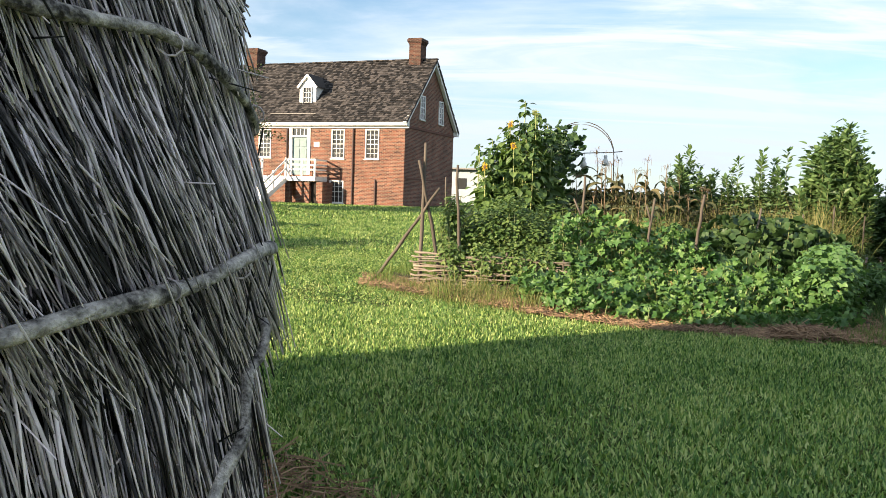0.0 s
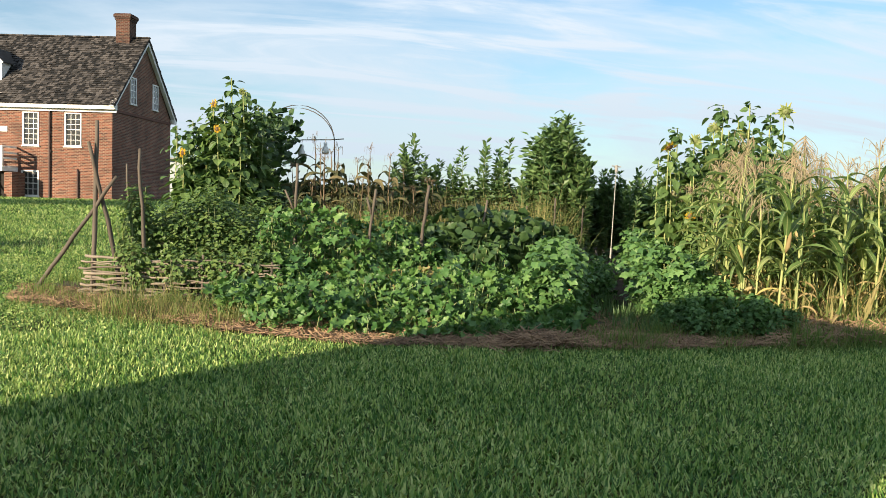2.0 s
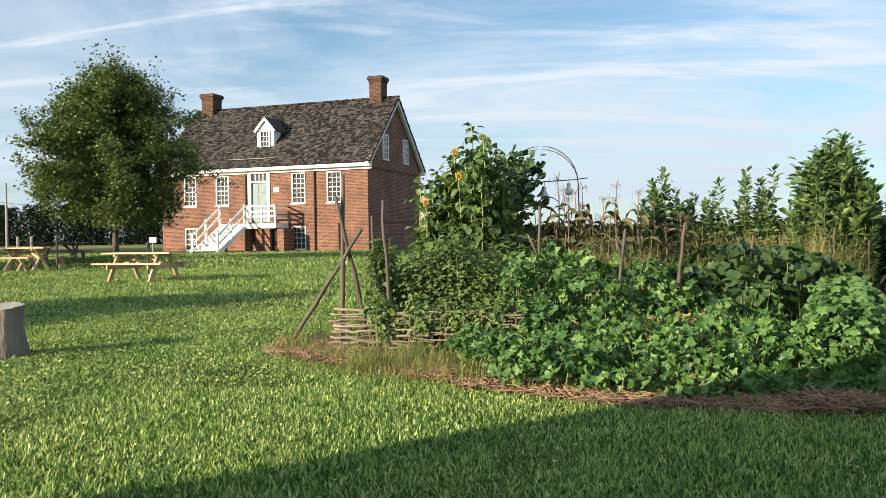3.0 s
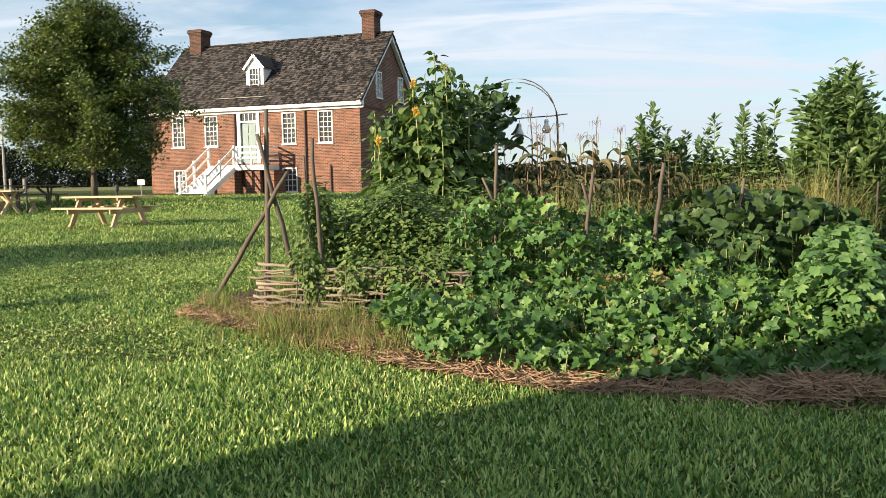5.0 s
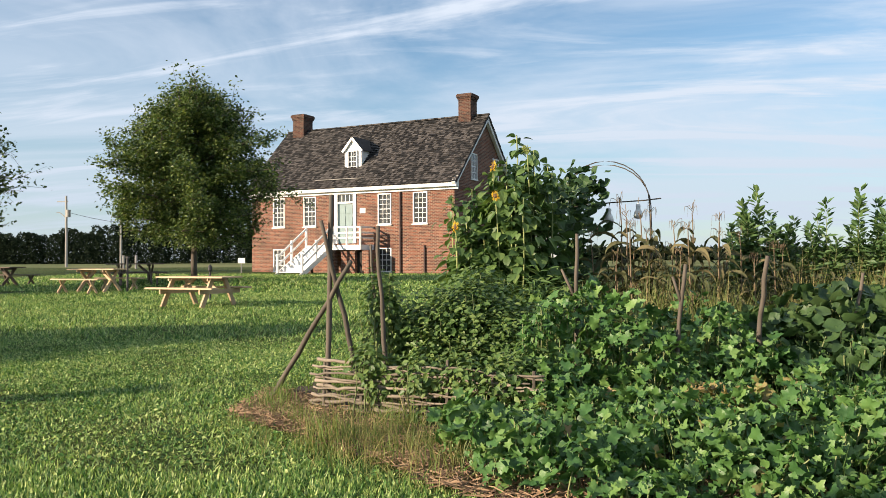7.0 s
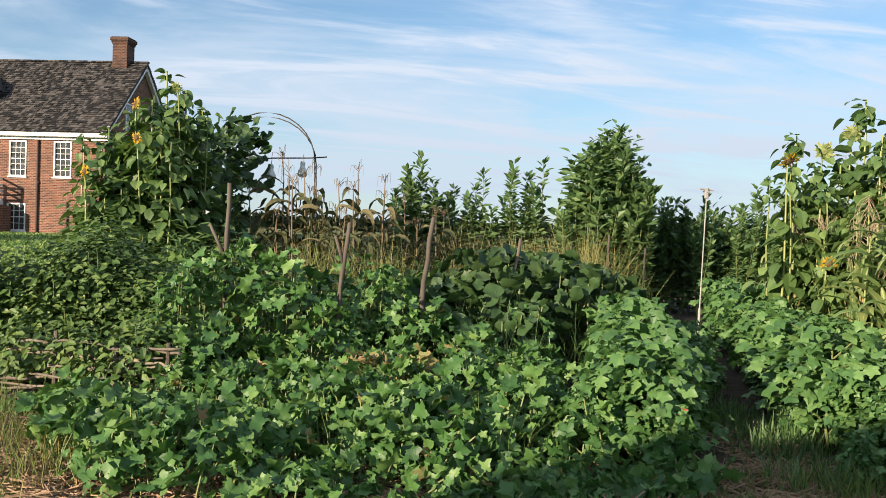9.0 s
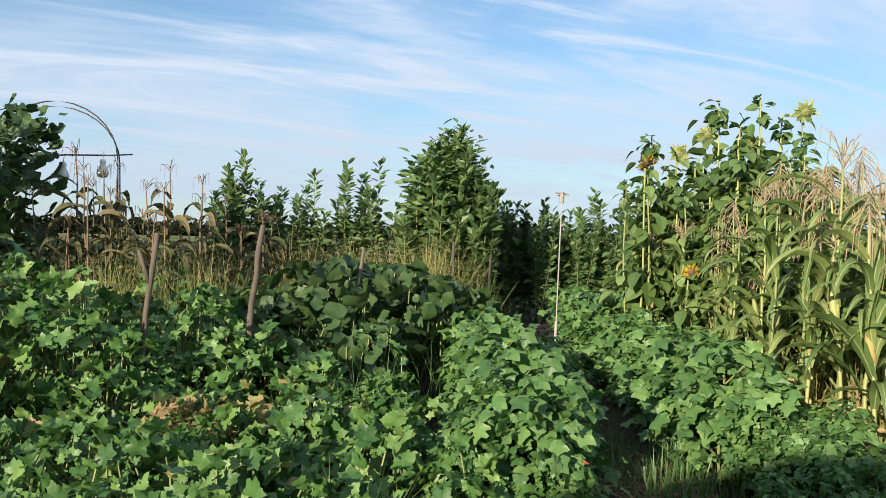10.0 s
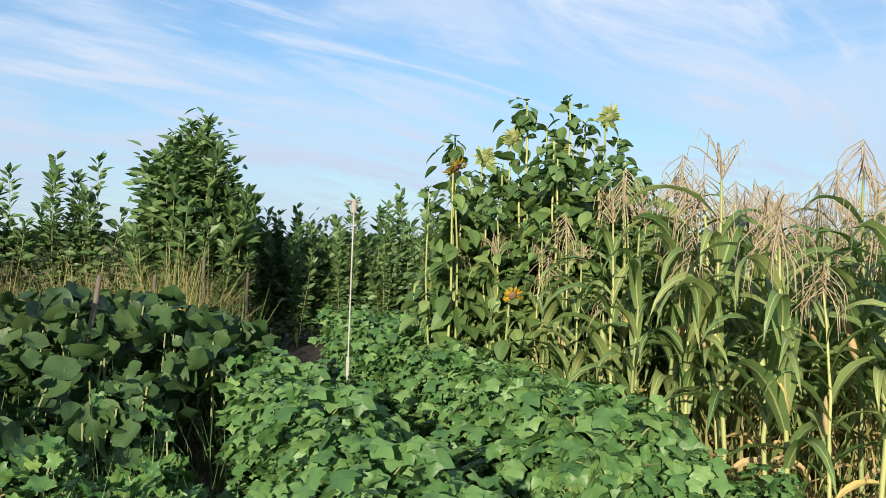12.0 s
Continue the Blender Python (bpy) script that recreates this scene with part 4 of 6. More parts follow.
    part("transom_grid", join(*[box(x - 0.02, x + 0.02, 0.02, 0.05, 4.02, 4.42) for x in (-7.02, -6.765, -6.51)]), M_WHITE, door)
    part("door_handle", box(-6.36, -6.32, 0.0, 0.035, 2.66, 2.76), M_IRON, door)
    part("plaque", box(-5.80, -5.44, -0.04, 0.0, 3.35, 3.62), M_WHITE, house, "small pale plaque")
    part("downspout", join(tube([(-3.22, -0.07, 0.05), (-3.22, -0.07, HEAVE - 0.3)], 0.05, 8), box(-3.30, -3.14, -0.09, 0.0, 2.4, 2.45)), M_SPOUT, house, "dark red downspout")
    part("downspout", tube([(-7.62, -0.07, 0.05), (-7.62, -0.07, HEAVE - 0.3)], 0.045, 8), M_SPOUT, house, "dark red downspout")
    # thin dark upright standing against the front wall
    part("vent_pipe", tube([(-1.75, -0.06, 0.0), (-1.75, -0.06, 1.35), (-1.78, -0.06, 1.55)], [0.05, 0.05, 0.03], 8), M_SPOUT, house, "short dark post against the front wall")
    part("flashing", bar((-8.85, 0.02, 5.30), (-5.75, 0.02, 5.30), 0.05, 0.03), M_POST, house, "pale strip below the dormer")
    # landing and stairs
    z_deck = 1.58
    st = thing("porch_stairs", pose(HX, HY, HZ, 0, 0, HTURN), "white painted wooden stairs and landing before the door", "stairs")
    part("landing_floor", join(box(-8.5, -4.9, -1.35, -0.02, z_deck - 0.06, z_deck), box(-8.5, -4.9, -1.38, -1.352, z_deck - 0.26, z_deck - 0.02), box(-4.92, -4.89, -1.35, -0.02, z_deck - 0.26, z_deck - 0.065)), M_WHITE, st)
    n = 9
    sx0, sx1 = -8.45, -6.85
    rise, going = z_deck / n, 0.31
    for k in range(1, n):
        y1 = -1.36 - (k - 1) * going
        z = z_deck - k * rise
        part("tread", box(sx0, sx1, y1 - going - 0.02, y1, z - 0.04, z), M_WHITE, st)
        part("riser", box(sx0 + 0.04, sx1 - 0.04, y1 - 0.005, y1 + 0.012, z, z + rise - 0.04), M_WHITE, st)
    foot = -1.36 - n * going
    for x in (sx0, sx1):
        part("stringer", bar((x, -1.36, z_deck - 0.22), (x, foot + 0.1, -0.08), 0.05, 0.26), M_WHITE, st)
        for k, u in enumerate((0.0, 0.5, 0.97)):
            y = -1.36 + (foot + 0.2 + 1.36) * u
            z = z_deck * (1 - u)
            part("newel_post", box(x - 0.05, x + 0.05, y - 0.05, y + 0.05, z - 0.1, z + 1.05), M_WHITE, st)
        for h in (0.45, 0.92):
            part("handrail", bar((x, -1.36, z_deck + h), (x, foot + 0.25, h), 0.045, 0.10), M_WHITE, st)
    for x in (-6.7, -5.8, -4.96):
        part("rail_post", box(x - 0.05, x + 0.05, -1.36, -1.26, z_deck, z_deck + 1.0), M_WHITE, st)
    for h in (0.35, 0.62, 0.92):
        part("handrail", box(-6.7, -4.92, -1.34, -1.29, z_deck + h, z_deck + h + 0.09), M_WHITE, st)
        part("handrail", box(-4.985, -4.935, -1.29, -0.02, z_deck + h, z_deck + h + 0.09), M_WHITE, st)
    for x0, x1 in ((-8.4, -8.3), (-6.8, -6.7)):
        part("pier", box(x0 - 0.1, x1 + 0.1, -1.3, -1.05, -0.1, z_deck - 0.27), M_BRICK, st)
    cellar = thing("cellar_entrance", pose(HX, HY, HZ, 0, 0, HTURN), "brick cellar entrance under the landing, its unlit doorway painted near black", "cellar")
    part("wall", join(box(-6.25, -5.35, -1.22, -1.0, -0.1, z_deck - 0.3), box(-4.9, -4.68, -1.22, -1.0, -0.1, z_deck - 0.3)), M_BRICK, cellar)
    # solid near-black slab in place of the opening's unlit depth
    part("doorway", box(-5.35, -4.9, -1.0, -0.9, -0.1, z_deck - 0.3), M_CELLARSHADE, cellar)
    part("side_wall", box(-4.68, -4.5, -1.22, -0.03, -0.1, z_deck - 0.3), M_BRICK, cellar)


build_house()


def build_shed():
    s = thing("far_shed", pose(-4.2, 70, 0.936), "pale grey shed far behind the house", "shed")
    part("wall", box(0, 4.2, 0, 3.0, -0.1, 2.9), M_SHED, s)
    part("roof", join(bar((-0.2, -0.2, 2.98), (4.4, -0.2, 2.98), 0.5, 0.12), box(-0.2, 4.4, 0, 3.2, 2.92, 3.06)), M_POST, s)
    part("window", box(1.5, 2.3, -0.03, 0.0, 1.3, 2.2), M_PANE, s)


build_shed()

# ---------------------------------------------------------------- trees, woods and things on the lawn


def build_tree(at, height, crown_r, crown_low, seed, leaves, label, size=0.22):
    rnd = np.random.default_rng(seed)
    x, y = at
    tree = thing("tree", (x, y, float(land(x, y))), label, "tree")
    trunk = crooked((0, 0, -0.1), (rnd.normal(0, 0.15), rnd.normal(0, 0.15), height * 0.92), 0.06, 10, rnd)
    tr = np.linspace(0.028 * height * 0.65, 0.03, 10)
    part("trunk", tube(trunk, tr, 9), M_BARK, tree, "", True)
    limbs, pos = [], []
    n_limb = 74
    for i in range(n_limb):
        u = (i + 0.5) / n_limb
        z = crown_low + (height - crown_low) * u * 0.97
        base = np.array([np.interp(z, trunk[:, 2], trunk[:, 0]), np.interp(z, trunk[:, 2], trunk[:, 1]), z])
        a = i * 2.4 + rnd.normal(0, 0.3)
        reach = crown_r * (max(0.10, 1 - (abs(u - 0.30) / 0.77) ** 1.8)) * rnd.uniform(0.74, 1.05)
        tip = base + np.array([math.cos(a) * reach, math.sin(a) * reach, reach * rnd.uniform(0.10, 0.42) - 0.16 * crown_r * (1 - u)])
        path = crooked(base, tip, 0.10 * reach / 3, 6, rnd)
        limbs.append(tube(path, np.linspace(0.05 * (1.2 - u), 0.010, 6), 5))
        m = int(leaves / n_limb * (0.25 + reach / crown_r))
        # twigs carry the leaves in flat, uneven sprays with gaps between them
        tw = 20
        t = rnd.uniform(0.15, 1.0, tw)
        start = np.stack([np.interp(t, np.linspace(0, 1, 6), path[:, k]) for k in range(3)], 1)
        centre = start + rnd.normal(0, crown_r * 0.125, (tw, 3)) * np.array([1, 1, 0.95])
        which = rnd.integers(0, tw, m)
        along = rnd.uniform(0.2, 1.15, m)[:, None]
        pos.append(start[which] + (centre[which] - start[which]) * along + rnd.normal(0, crown_r * 0.042, (m, 3)) * np.array([1, 1, 0.8]))
        for k in range(tw):
            limbs.append(tube([start[k], centre[k]], [0.012, 0.004], 4))
    part("limb_tangle", join(*limbs), M_BARK, tree)["kind"] = "stuff"
    pos = np.concatenate(pos)
    pos = pos[pos[:, 2] > crown_low * 0.72]
    n = len(pos)
    part("crown", place(LEAF_SMALL, pos, up_random(n, 0.9, rnd) + TO_SUN * 0.2, rnd.normal(0, 1, (n, 3)), size * rnd.uniform(0.6, 1.25, n)), M_TREELEAF, tree)
    return tree


build_tree((-13.15, 35.7), 7.3, 3.55, 1.6, 3, 90000, "round-crowned broadleaf tree on the lawn beside the house", 0.135)
build_tree((-34.2, 46.0), 10.5, 5.1, 2.4, 8, 12000, "broadleaf tree on the lawn beyond the picnic tables", 0.28)
build_tree((-24.0, 3.4), 7.4, 3.4, 1.6, 21, 26000, "broadleaf tree that shades the lawn", 0.28)
build_tree((-36.0, 17.0), 9.0, 4.2, 2.0, 22, 20000, "broadleaf tree that shades the lawn", 0.30)


def far_woods(name, x0, x1, y0, y1, height, step, label, seed, m=260, leaf=0.42):
    """A long wood edge of many crowns built from leaf clumps."""
    rnd = np.random.default_rng(seed)
    length = math.hypot(x1 - x0, y1 - y0)
    n = int(length / step)
    pos, size = [], []
    for i in range(n):
        u = (i + rnd.uniform(-0.4, 0.4)) / n
        for row in range(2):
            h = height * rnd.uniform(0.80, 1.05) * (0.93 + 0.12 * math.sin(u * 19))
            cx, cy = x0 + (x1 - x0) * u, y0 + (y1 - y0) * u + row * step * 0.8
            ph, w = rnd.uniform(0, 2 * np.pi, m), np.abs(rnd.normal(0, 1, m)).clip(0, 1)
            zz = rnd.uniform(0, 1, m)
            r = step * 0.85 * np.sqrt(np.clip(1 - (zz * 1.02 - 0.35) ** 2 / 0.46, 0.03, 1)) * (0.7 + 0.3 * rnd.random(m))
            pos.append(np.stack([cx + r * np.cos(ph), cy + r * np.sin(ph), 0.9 + zz * h], 1))
            size.append(step * leaf * rnd.uniform(0.6, 1.3, m))
    pos, size = np.concatenate(pos), np.concatenate(size)
    n = len(pos)
    ob = solid(name, place(LEAF_SMALL, pos, up_random(n, 1.2, rnd), rnd.normal(0, 1, (n, 3)), size), M_WOODS)
    tagged(ob, label, "woods", kind="stuff")


far_woods("far_woods", -330, -45, 190, 235, 11.0, 3.0, "dark green wood along the far edge of the field", 31, 800, 0.24)
far_woods("far_woods", -60, 520, 395, 360, 5.6, 7.0, "low dark tree line on the far horizon", 32)
far_woods("far_woods", 360, 640, 380, -60, 7.5, 7.0, "low dark tree line on the far horizon", 33)


def utility_pole(at, height, arms):
    x, y = at
    p = thing("utility_pole", (x, y, float(land(x, y))), "grey wooden utility pole standing in the field", "pole", "utility poles")
    part("pole", tube([(0, 0, -0.2), (0, 0, height)], [0.17, 0.12], 10), M_POST, p)
    if arms:
        part("transformer", tube([(0.42, -0.2, height * 0.70), (0.42, -0.2, height * 0.80)], 0.25, 12), M_POST, p, "grey can transformer")
        part("lamp_arm", tube([(-0.1, 0, height * 0.70), (-0.9, 0, height * 0.77), (-1.3, 0, height * 0.77)], 0.05, 6), M_POST, p)
        part("cross_arm", bar((-1.2, 0, height * 0.92), (0.2, 0, height * 0.92), 0.1, 0.12), M_POST, p)
    return p


utility_pole((-59.5, 95.0), 8.6, True)
utility_pole((-58.4, 105.0), 8.3, False)
t = np.linspace(0, 1, 18)[:, None]
wire = np.array([-59.5, 95, 7.6]) + (np.array([-40.0, 112, 9.4]) - np.array([-59.5, 95, 7.6])) * t
wire[:, 2] -= 10 * (t * (1 - t))[:, 0] * 0.9
tagged(solid("overhead_wire", tube(wire, 0.025, 5), M_IRON), "thin dark wire sagging from the utility pole", "wire")
for dx in (0, 1.15):
    gp = solid("gate_post", tube([(-36.9 + dx, 70, 0.8), (-36.9 + dx, 70, 2.1)], 0.11, 10), M_POST)
    tagged(gp, "short thick grey post in the grass", "post", "gate posts")


def trestle_table(at, turn, length, wood, label, sep):
    """A picnic table: planked top, braced legs, and two benches, joined to it or standing free."""
    x, y = at
    base = pose(x, y, float(land(x, y)), 0, 0, turn)
    tb = thing("picnic_table", base, label, "picnic table", "picnic tables")
    h = length / 2
    for k in range(5):
        yy = -0.32 + k * 0.16
        part("top_plank", box(-h, h, yy - 0.072, yy + 0.072, 0.72, 0.76), wood, tb)
    for s in (-1, 1):
        lx = s * (h - 0.42)
        if sep:
            part("leg", bar((lx, -0.36, 0.0), (lx, 0.30, 0.72), 0.05, 0.10), wood, tb)
            part("leg", bar((lx + 0.052, 0.36, 0.0), (lx + 0.052, -0.30, 0.72), 0.05, 0.10), wood, tb)
        else:
            part("leg", bar((lx, -0.62, 0.0), (lx, -0.22, 0.72), 0.05, 0.13), wood, tb)
            part("leg", bar((lx, 0.62, 0.0), (lx, 0.22, 0.72), 0.05, 0.13), wood, tb)
            part("crossbeam", box(lx + 0.03, lx + 0.07, -0.76, 0.76, 0.34, 0.45), wood, tb)
        part("cleat", box(lx - 0.06, lx - 0.02, -0.36, 0.36, 0.65, 0.716), wood, tb)
        part("brace", bar((lx - 0.02 * s, 0, 0.42 if not sep else 0.36), (s * 0.12, 0, 0.70), 0.05, 0.08), wood, tb)
    if not sep:
        for s in (-1, 1):
            part("seat_plank", box(-h, h, s * 0.64 - 0.13, s * 0.64 + 0.13, 0.455, 0.495), wood, tb)
    else:
        for s in (-1, 1):
            b = thing("bench", base @ pose(0, s * 0.95, 0), "long dark wooden bench beside a picnic table", "bench", "benches")
            part("seat_plank", box(-h, h, -0.14, 0.14, 0.41, 0.45), wood, b)
            for e in (-1, 1):
                ex = e * (h - 0.35)
                part("leg", bar((ex, -0.17, 0), (ex, 0.13, 0.41), 0.04, 0.07), wood, b)
                part("leg", bar((ex + 0.042, 0.17, 0), (ex + 0.042, -0.13, 0.41), 0.04, 0.07), wood, b)
    return tb


trestle_table((-7.2, 24.1), -14, 2.05, M_NEWWOOD, "pale pine picnic table with attached benches", False)
trestle_table((-13.8, 32.4), 38, 1.9, M_OLDWOOD, "dark stained picnic table with crossed legs", True)
trestle_table((-13.45, 29.6), -10, 1.9, M_NEWWOOD, "weathered picnic table with a pale top", True)
trestle_table((-20.3, 33.6), -10, 2.0, M_OLDWOOD, "dark stained picnic table with crossed legs", True)

gp = thing("grill_post", (-12.3, 29.4, float(land(0, 29.4))), "dark iron post with a small flat grill plate", "post")
part("post", tube([(0, 0, -0.05), (0, 0, 1.15)], 0.032, 8), M_IRON, gp)
part("plate", box(-0.06, 0.06, -0.06, 0.06, 1.15, 1.20), M_IRON, gp)
lan = thing("lantern", (-8.2, 26.8, float(land(0, 26.8))), "small dark lantern on a thin post behind the picnic table", "lantern")
part("post", tube([(0, 0, -0.02), (0, 0, 0.78)], 0.03, 6), M_IRON, lan)
part("cage", tube([(0, 0, 0.78), (0, 0, 0.83), (0, 0, 0.93), (0, 0, 0.99)], [0.03, 0.06, 0.06, 0.02], 10), M_IRON, lan)
sg = thing("garden_sign", (-17.2, 49.5, float(land(0, 49.5))), "small white sign on a thin post near the house corner", "sign")
part("post", tube([(0, 0, -0.05), (0, 0, 0.55)], 0.04, 6), M_POST, sg)
part("board", box(-0.2, 0.2, -0.03, 0.03, 0.55, 0.85), M_WHITE, sg)


def build_stump():
    rnd = np.random.default_rng(4)
    x, y = -3.66, 11.75
    st = thing("log_stump", (x, y, float(land(x, y))), "upright weathered grey log stump on the lawn", "stump")
    n = 20
    v, f = [], []
    for i, z in enumerate((-0.03, 0.06, 0.3, 0.5, 0.56)):
        for k in range(n):
            a = k / n * 2 * np.pi
            r = (0.20 + (0.05 if i < 2 else 0.0)) * (1 + 0.09 * math.sin(a * 5) + 0.05 * math.sin(a * 9 + 1))
            v.append((r * math.cos(a), r * math.sin(a), z + 0.03 * math.sin(a) * (i == 4)))
    for i in range(4):
        for k in range(n):
            a, b = i * n + k, i * n + (k + 1) % n
            f += [(a, b, b + n), (a, b + n, a + n)]
    part("trunk", (v, f), M_STUMP, st, "", True)
    v2 = v[-n:] + [(0, 0, 0.55)]
    part("cut_face", (v2, [(k, (k + 1) % n, n) for k in range(n)]), M_POST, st)


build_stump()

# ---------------------------------------------------------------- garden ground


def patch_sheet(name, poly, z, material, label):
    """A bed lying on the ground, with a ragged edge."""
    xs = np.arange(min(p[0] for p in poly) - 0.2, max(p[0] for p in poly) + 0.2, 0.12)
    ys = np.arange(min(p[1] for p in poly) - 0.2, max(p[1] for p in poly) + 0.2, 0.12)
    gx, gy = np.meshgrid(xs, ys)
    nx, ny = len(xs), len(ys)
    jx, jy = gx + rng.normal(0, 0.03, gx.shape), gy + rng.normal(0, 0.03, gy.shape)
    v = np.stack([jx, jy, land(jx, jy) + z + rng.normal(0, 0.008, gx.shape)], -1).reshape(-1, 3)
    i, j = np.meshgrid(np.arange(nx - 1), np.arange(ny - 1))
    a = (j * nx + i).ravel()
    keep = inside(poly, v[a, 0], v[a, 1])
    a = a[keep]
    f = np.concatenate([np.stack([a, a + 1, a + nx + 1], 1), np.stack([a, a + nx + 1, a + nx], 1)])
    used = np.unique(f)
    back = np.full(len(v), -1)
    back[used] = np.arange(len(used))
    ob = solid(name, (v[used], back[f]), material, True)
    tagged(ob, label, "soil", kind="structure")


patch_sheet("garden_soil", GARDEN, 0.022, M_SOIL, "brown garden soil strewn with plant litter")


def in_poly(poly, n):
    xs, ys = [p[0] for p in poly], [p[1] for p in poly]
    x, y = rng.uniform(min(xs), max(xs), n), rng.uniform(min(ys), max(ys), n)
    k = inside(poly, x, y)
    return x[k], y[k]


CORNER = [(-0.85, 12.9), (-0.75, 11.7), (-0.2, 11.2), (0.5, 11.1), (0.1, 12.2)]
MULCH = [(1.0, 10.35), (1.45, 9.75), (2.6, 9.05), (4.0, 8.86), (5.0, 8.72), (6.6, 8.74), (6.6, 9.6), (4.9, 9.9), (2.6, 10.1), (1.3, 10.9)]
MOUND_WEEDS = [(3.2, 11.6), (4.8, 11.4), (5.6, 13.0), (4.4, 14.2), (3.4, 13.2)]
EDGE = [(4.3, 8.75), (6.4, 8.6), (9.5, 8.8), (9.5, 9.5), (6.4, 9.5), (4.6, 9.6)]
x, y = in_poly(CORNER, 7000)
strewn("straw_mulch", np.stack([x, y, land(x, y) + 0.03 + rng.uniform(0, 0.03, len(x))], 1), 0.13, 0.003, M_MULCH, "brown straw and bark round the fence corner")
x, y = in_poly([(-0.6, 11.7), (0.1, 10.9), (1.2, 10.1), (1.9, 9.9), (1.5, 11.1), (0.0, 11.9)], 2600)
strewn("straw_mulch", np.stack([x, y, land(x, y) + 0.03 + rng.uniform(0, 0.04, len(x))], 1), 0.15, 0.003, M_MULCH, "brown straw matted under the grass by the fence")
x, y = in_poly(MULCH, 17000)
strewn("straw_mulch", np.stack([x, y, land(x, y) + 0.03 + rng.uniform(0, 0.035, len(x))], 1), 0.16, 0.003, M_MULCH, "reddish straw mulch along the garden's edge")
x, y = in_poly([(5.0, 9.6), (5.55, 9.5), (5.9, 10.9), (5.45, 10.9)], 900)
strewn("straw_mulch", np.stack([x, y, land(x, y) + 0.03 + rng.uniform(0, 0.02, len(x))], 1), 0.15, 0.003, M_MULCH, "reddish straw mulch on the path between the plant rows")
x, y = in_poly([(6.3, 8.7), (9.5, 8.9), (9.5, 11), (6.9, 11.4)], 5000)
strewn("corn_litter", np.stack([x, y, land(x, y) + 0.03 + rng.uniform(0, 0.09, len(x))], 1), 0.28, 0.006, M_MULCH, "fallen dry stalks and husks under the corn", 0.4)
# a pile of raked straw
x = rng.normal(4.1, 0.33, 1300)
y = rng.normal(9.0, 0.10, 1300)
strewn("straw_heap", np.stack([x, y, land(x, y) + 0.03 + rng.uniform(0, 1, 1300) * 0.10 * np.exp(-((x - 4.1) / 0.4) ** 2)], 1), 0.22, 0.003, M_MULCH, "low heap of raked straw at the lawn's edge")


def tufts(name, pts, height, width, material, label, lean=0.45, per=1, category="grass"):
    n = len(pts)
    d = flat_random(n)
    tip = unit(d * np.abs(rng.normal(0, lean, n))[:, None] + np.array([0, 0, 1.0]))
    nrm = np.cross(tip, flat_random(n))
    s = height * rng.uniform(0.45, 1.2, n) * (0.70 + 0.42 * np.sin(pts[:, 0] * 5.1 + 1.7 * np.sin(pts[:, 1] * 3.3)) * np.sin(pts[:, 1] * 4.7 + 1.9 * np.sin(pts[:, 0] * 2.7)))
    # a blade that bends over: two joints
    tv = np.array([(-0.5 * width / height, 0, 0), (0.5 * width / height, 0, 0), (-0.35 * width / height, 0.55, 0.03), (0.35 * width / height, 0.55, 0.03), (0, 1, 0.22)])
    tf = np.array([(0, 1, 3), (0, 3, 2), (2, 3, 4)])
    ob = solid(name, place((tv, tf), pts, nrm, tip, s), material)
    return tagged(ob, label, category, kind="stuff")


def ground_pts(poly, n, dz=0.0):
    x, y = in_poly(poly, n)
    x, y = x + rng.normal(0, 0.09, len(x)), y + rng.normal(0, 0.09, len(x))
    return np.stack([x, y, land(x, y) + dz], 1)


tufts("dry_grass", ground_pts([(-0.5, 11.5), (0.2, 10.75), (1.2, 10.0), (1.9, 9.9), (1.5, 11.1), (0.0, 11.85)], 3600, 0.0), 0.38, 0.006, M_DRYGRASS, "pale dry seeding grass in front of the wattle fence")
tufts("weed_grass", ground_pts([(-0.7, 12.6), (-0.6, 11.5), (0.4, 10.6), (1.9, 9.8), (1.5, 11.1), (0.0, 11.9)], 8000), 0.27, 0.008, M_WEED, "green weeds among the dry grass by the fence")
tufts("dry_grass", ground_pts([(-0.8, 11.5), (-0.1, 10.6), (0.9, 9.9), (1.6, 9.45), (1.6, 10.2), (0.3, 11.2), (-0.5, 12.0)], 2600), 0.20, 0.006, M_DRYGRASS, "thin dry grass straying on to the lawn", 0.7)
tufts("weed_grass", ground_pts([(1.4, 9.9), (2.7, 9.15), (4.0, 8.9), (6.4, 8.75), (6.4, 9.2), (4.0, 9.3), (2.0, 9.9)], 2600), 0.10, 0.010, M_WEED, "small weeds along the edge of the straw", 0.7)
tufts("weed_grass", ground_pts(EDGE, 9000), 0.20, 0.010, M_WEED, "green weeds and grass over the garden's edge", 0.6)
tufts("dry_grass", ground_pts(EDGE, 3000), 0.16, 0.007, M_DRYGRASS, "dry grass over the garden's edge", 0.7)
tufts("weed_grass", ground_pts([(-1.0, 11.6), (-0.3, 10.4), (1.0, 9.4), (2.4, 8.7), (2.6, 9.2), (1.2, 10.2), (0.0, 11.2), (-0.7, 12.3)], 7000), 0.10, 0.009, M_BLADE, "lawn grass growing into the garden's ragged edge", 0.7)
tufts("lawn_grass", ground_pts([(2.4, 8.85), (4.0, 8.72), (6.4, 8.6), (9.5, 8.7), (9.5, 9.05), (6.4, 8.95), (4.0, 9.05), (2.6, 9.2)], 7000), 0.075, 0.011, M_BLADE, "lawn grass fraying into the straw at the garden edge", 0.8)
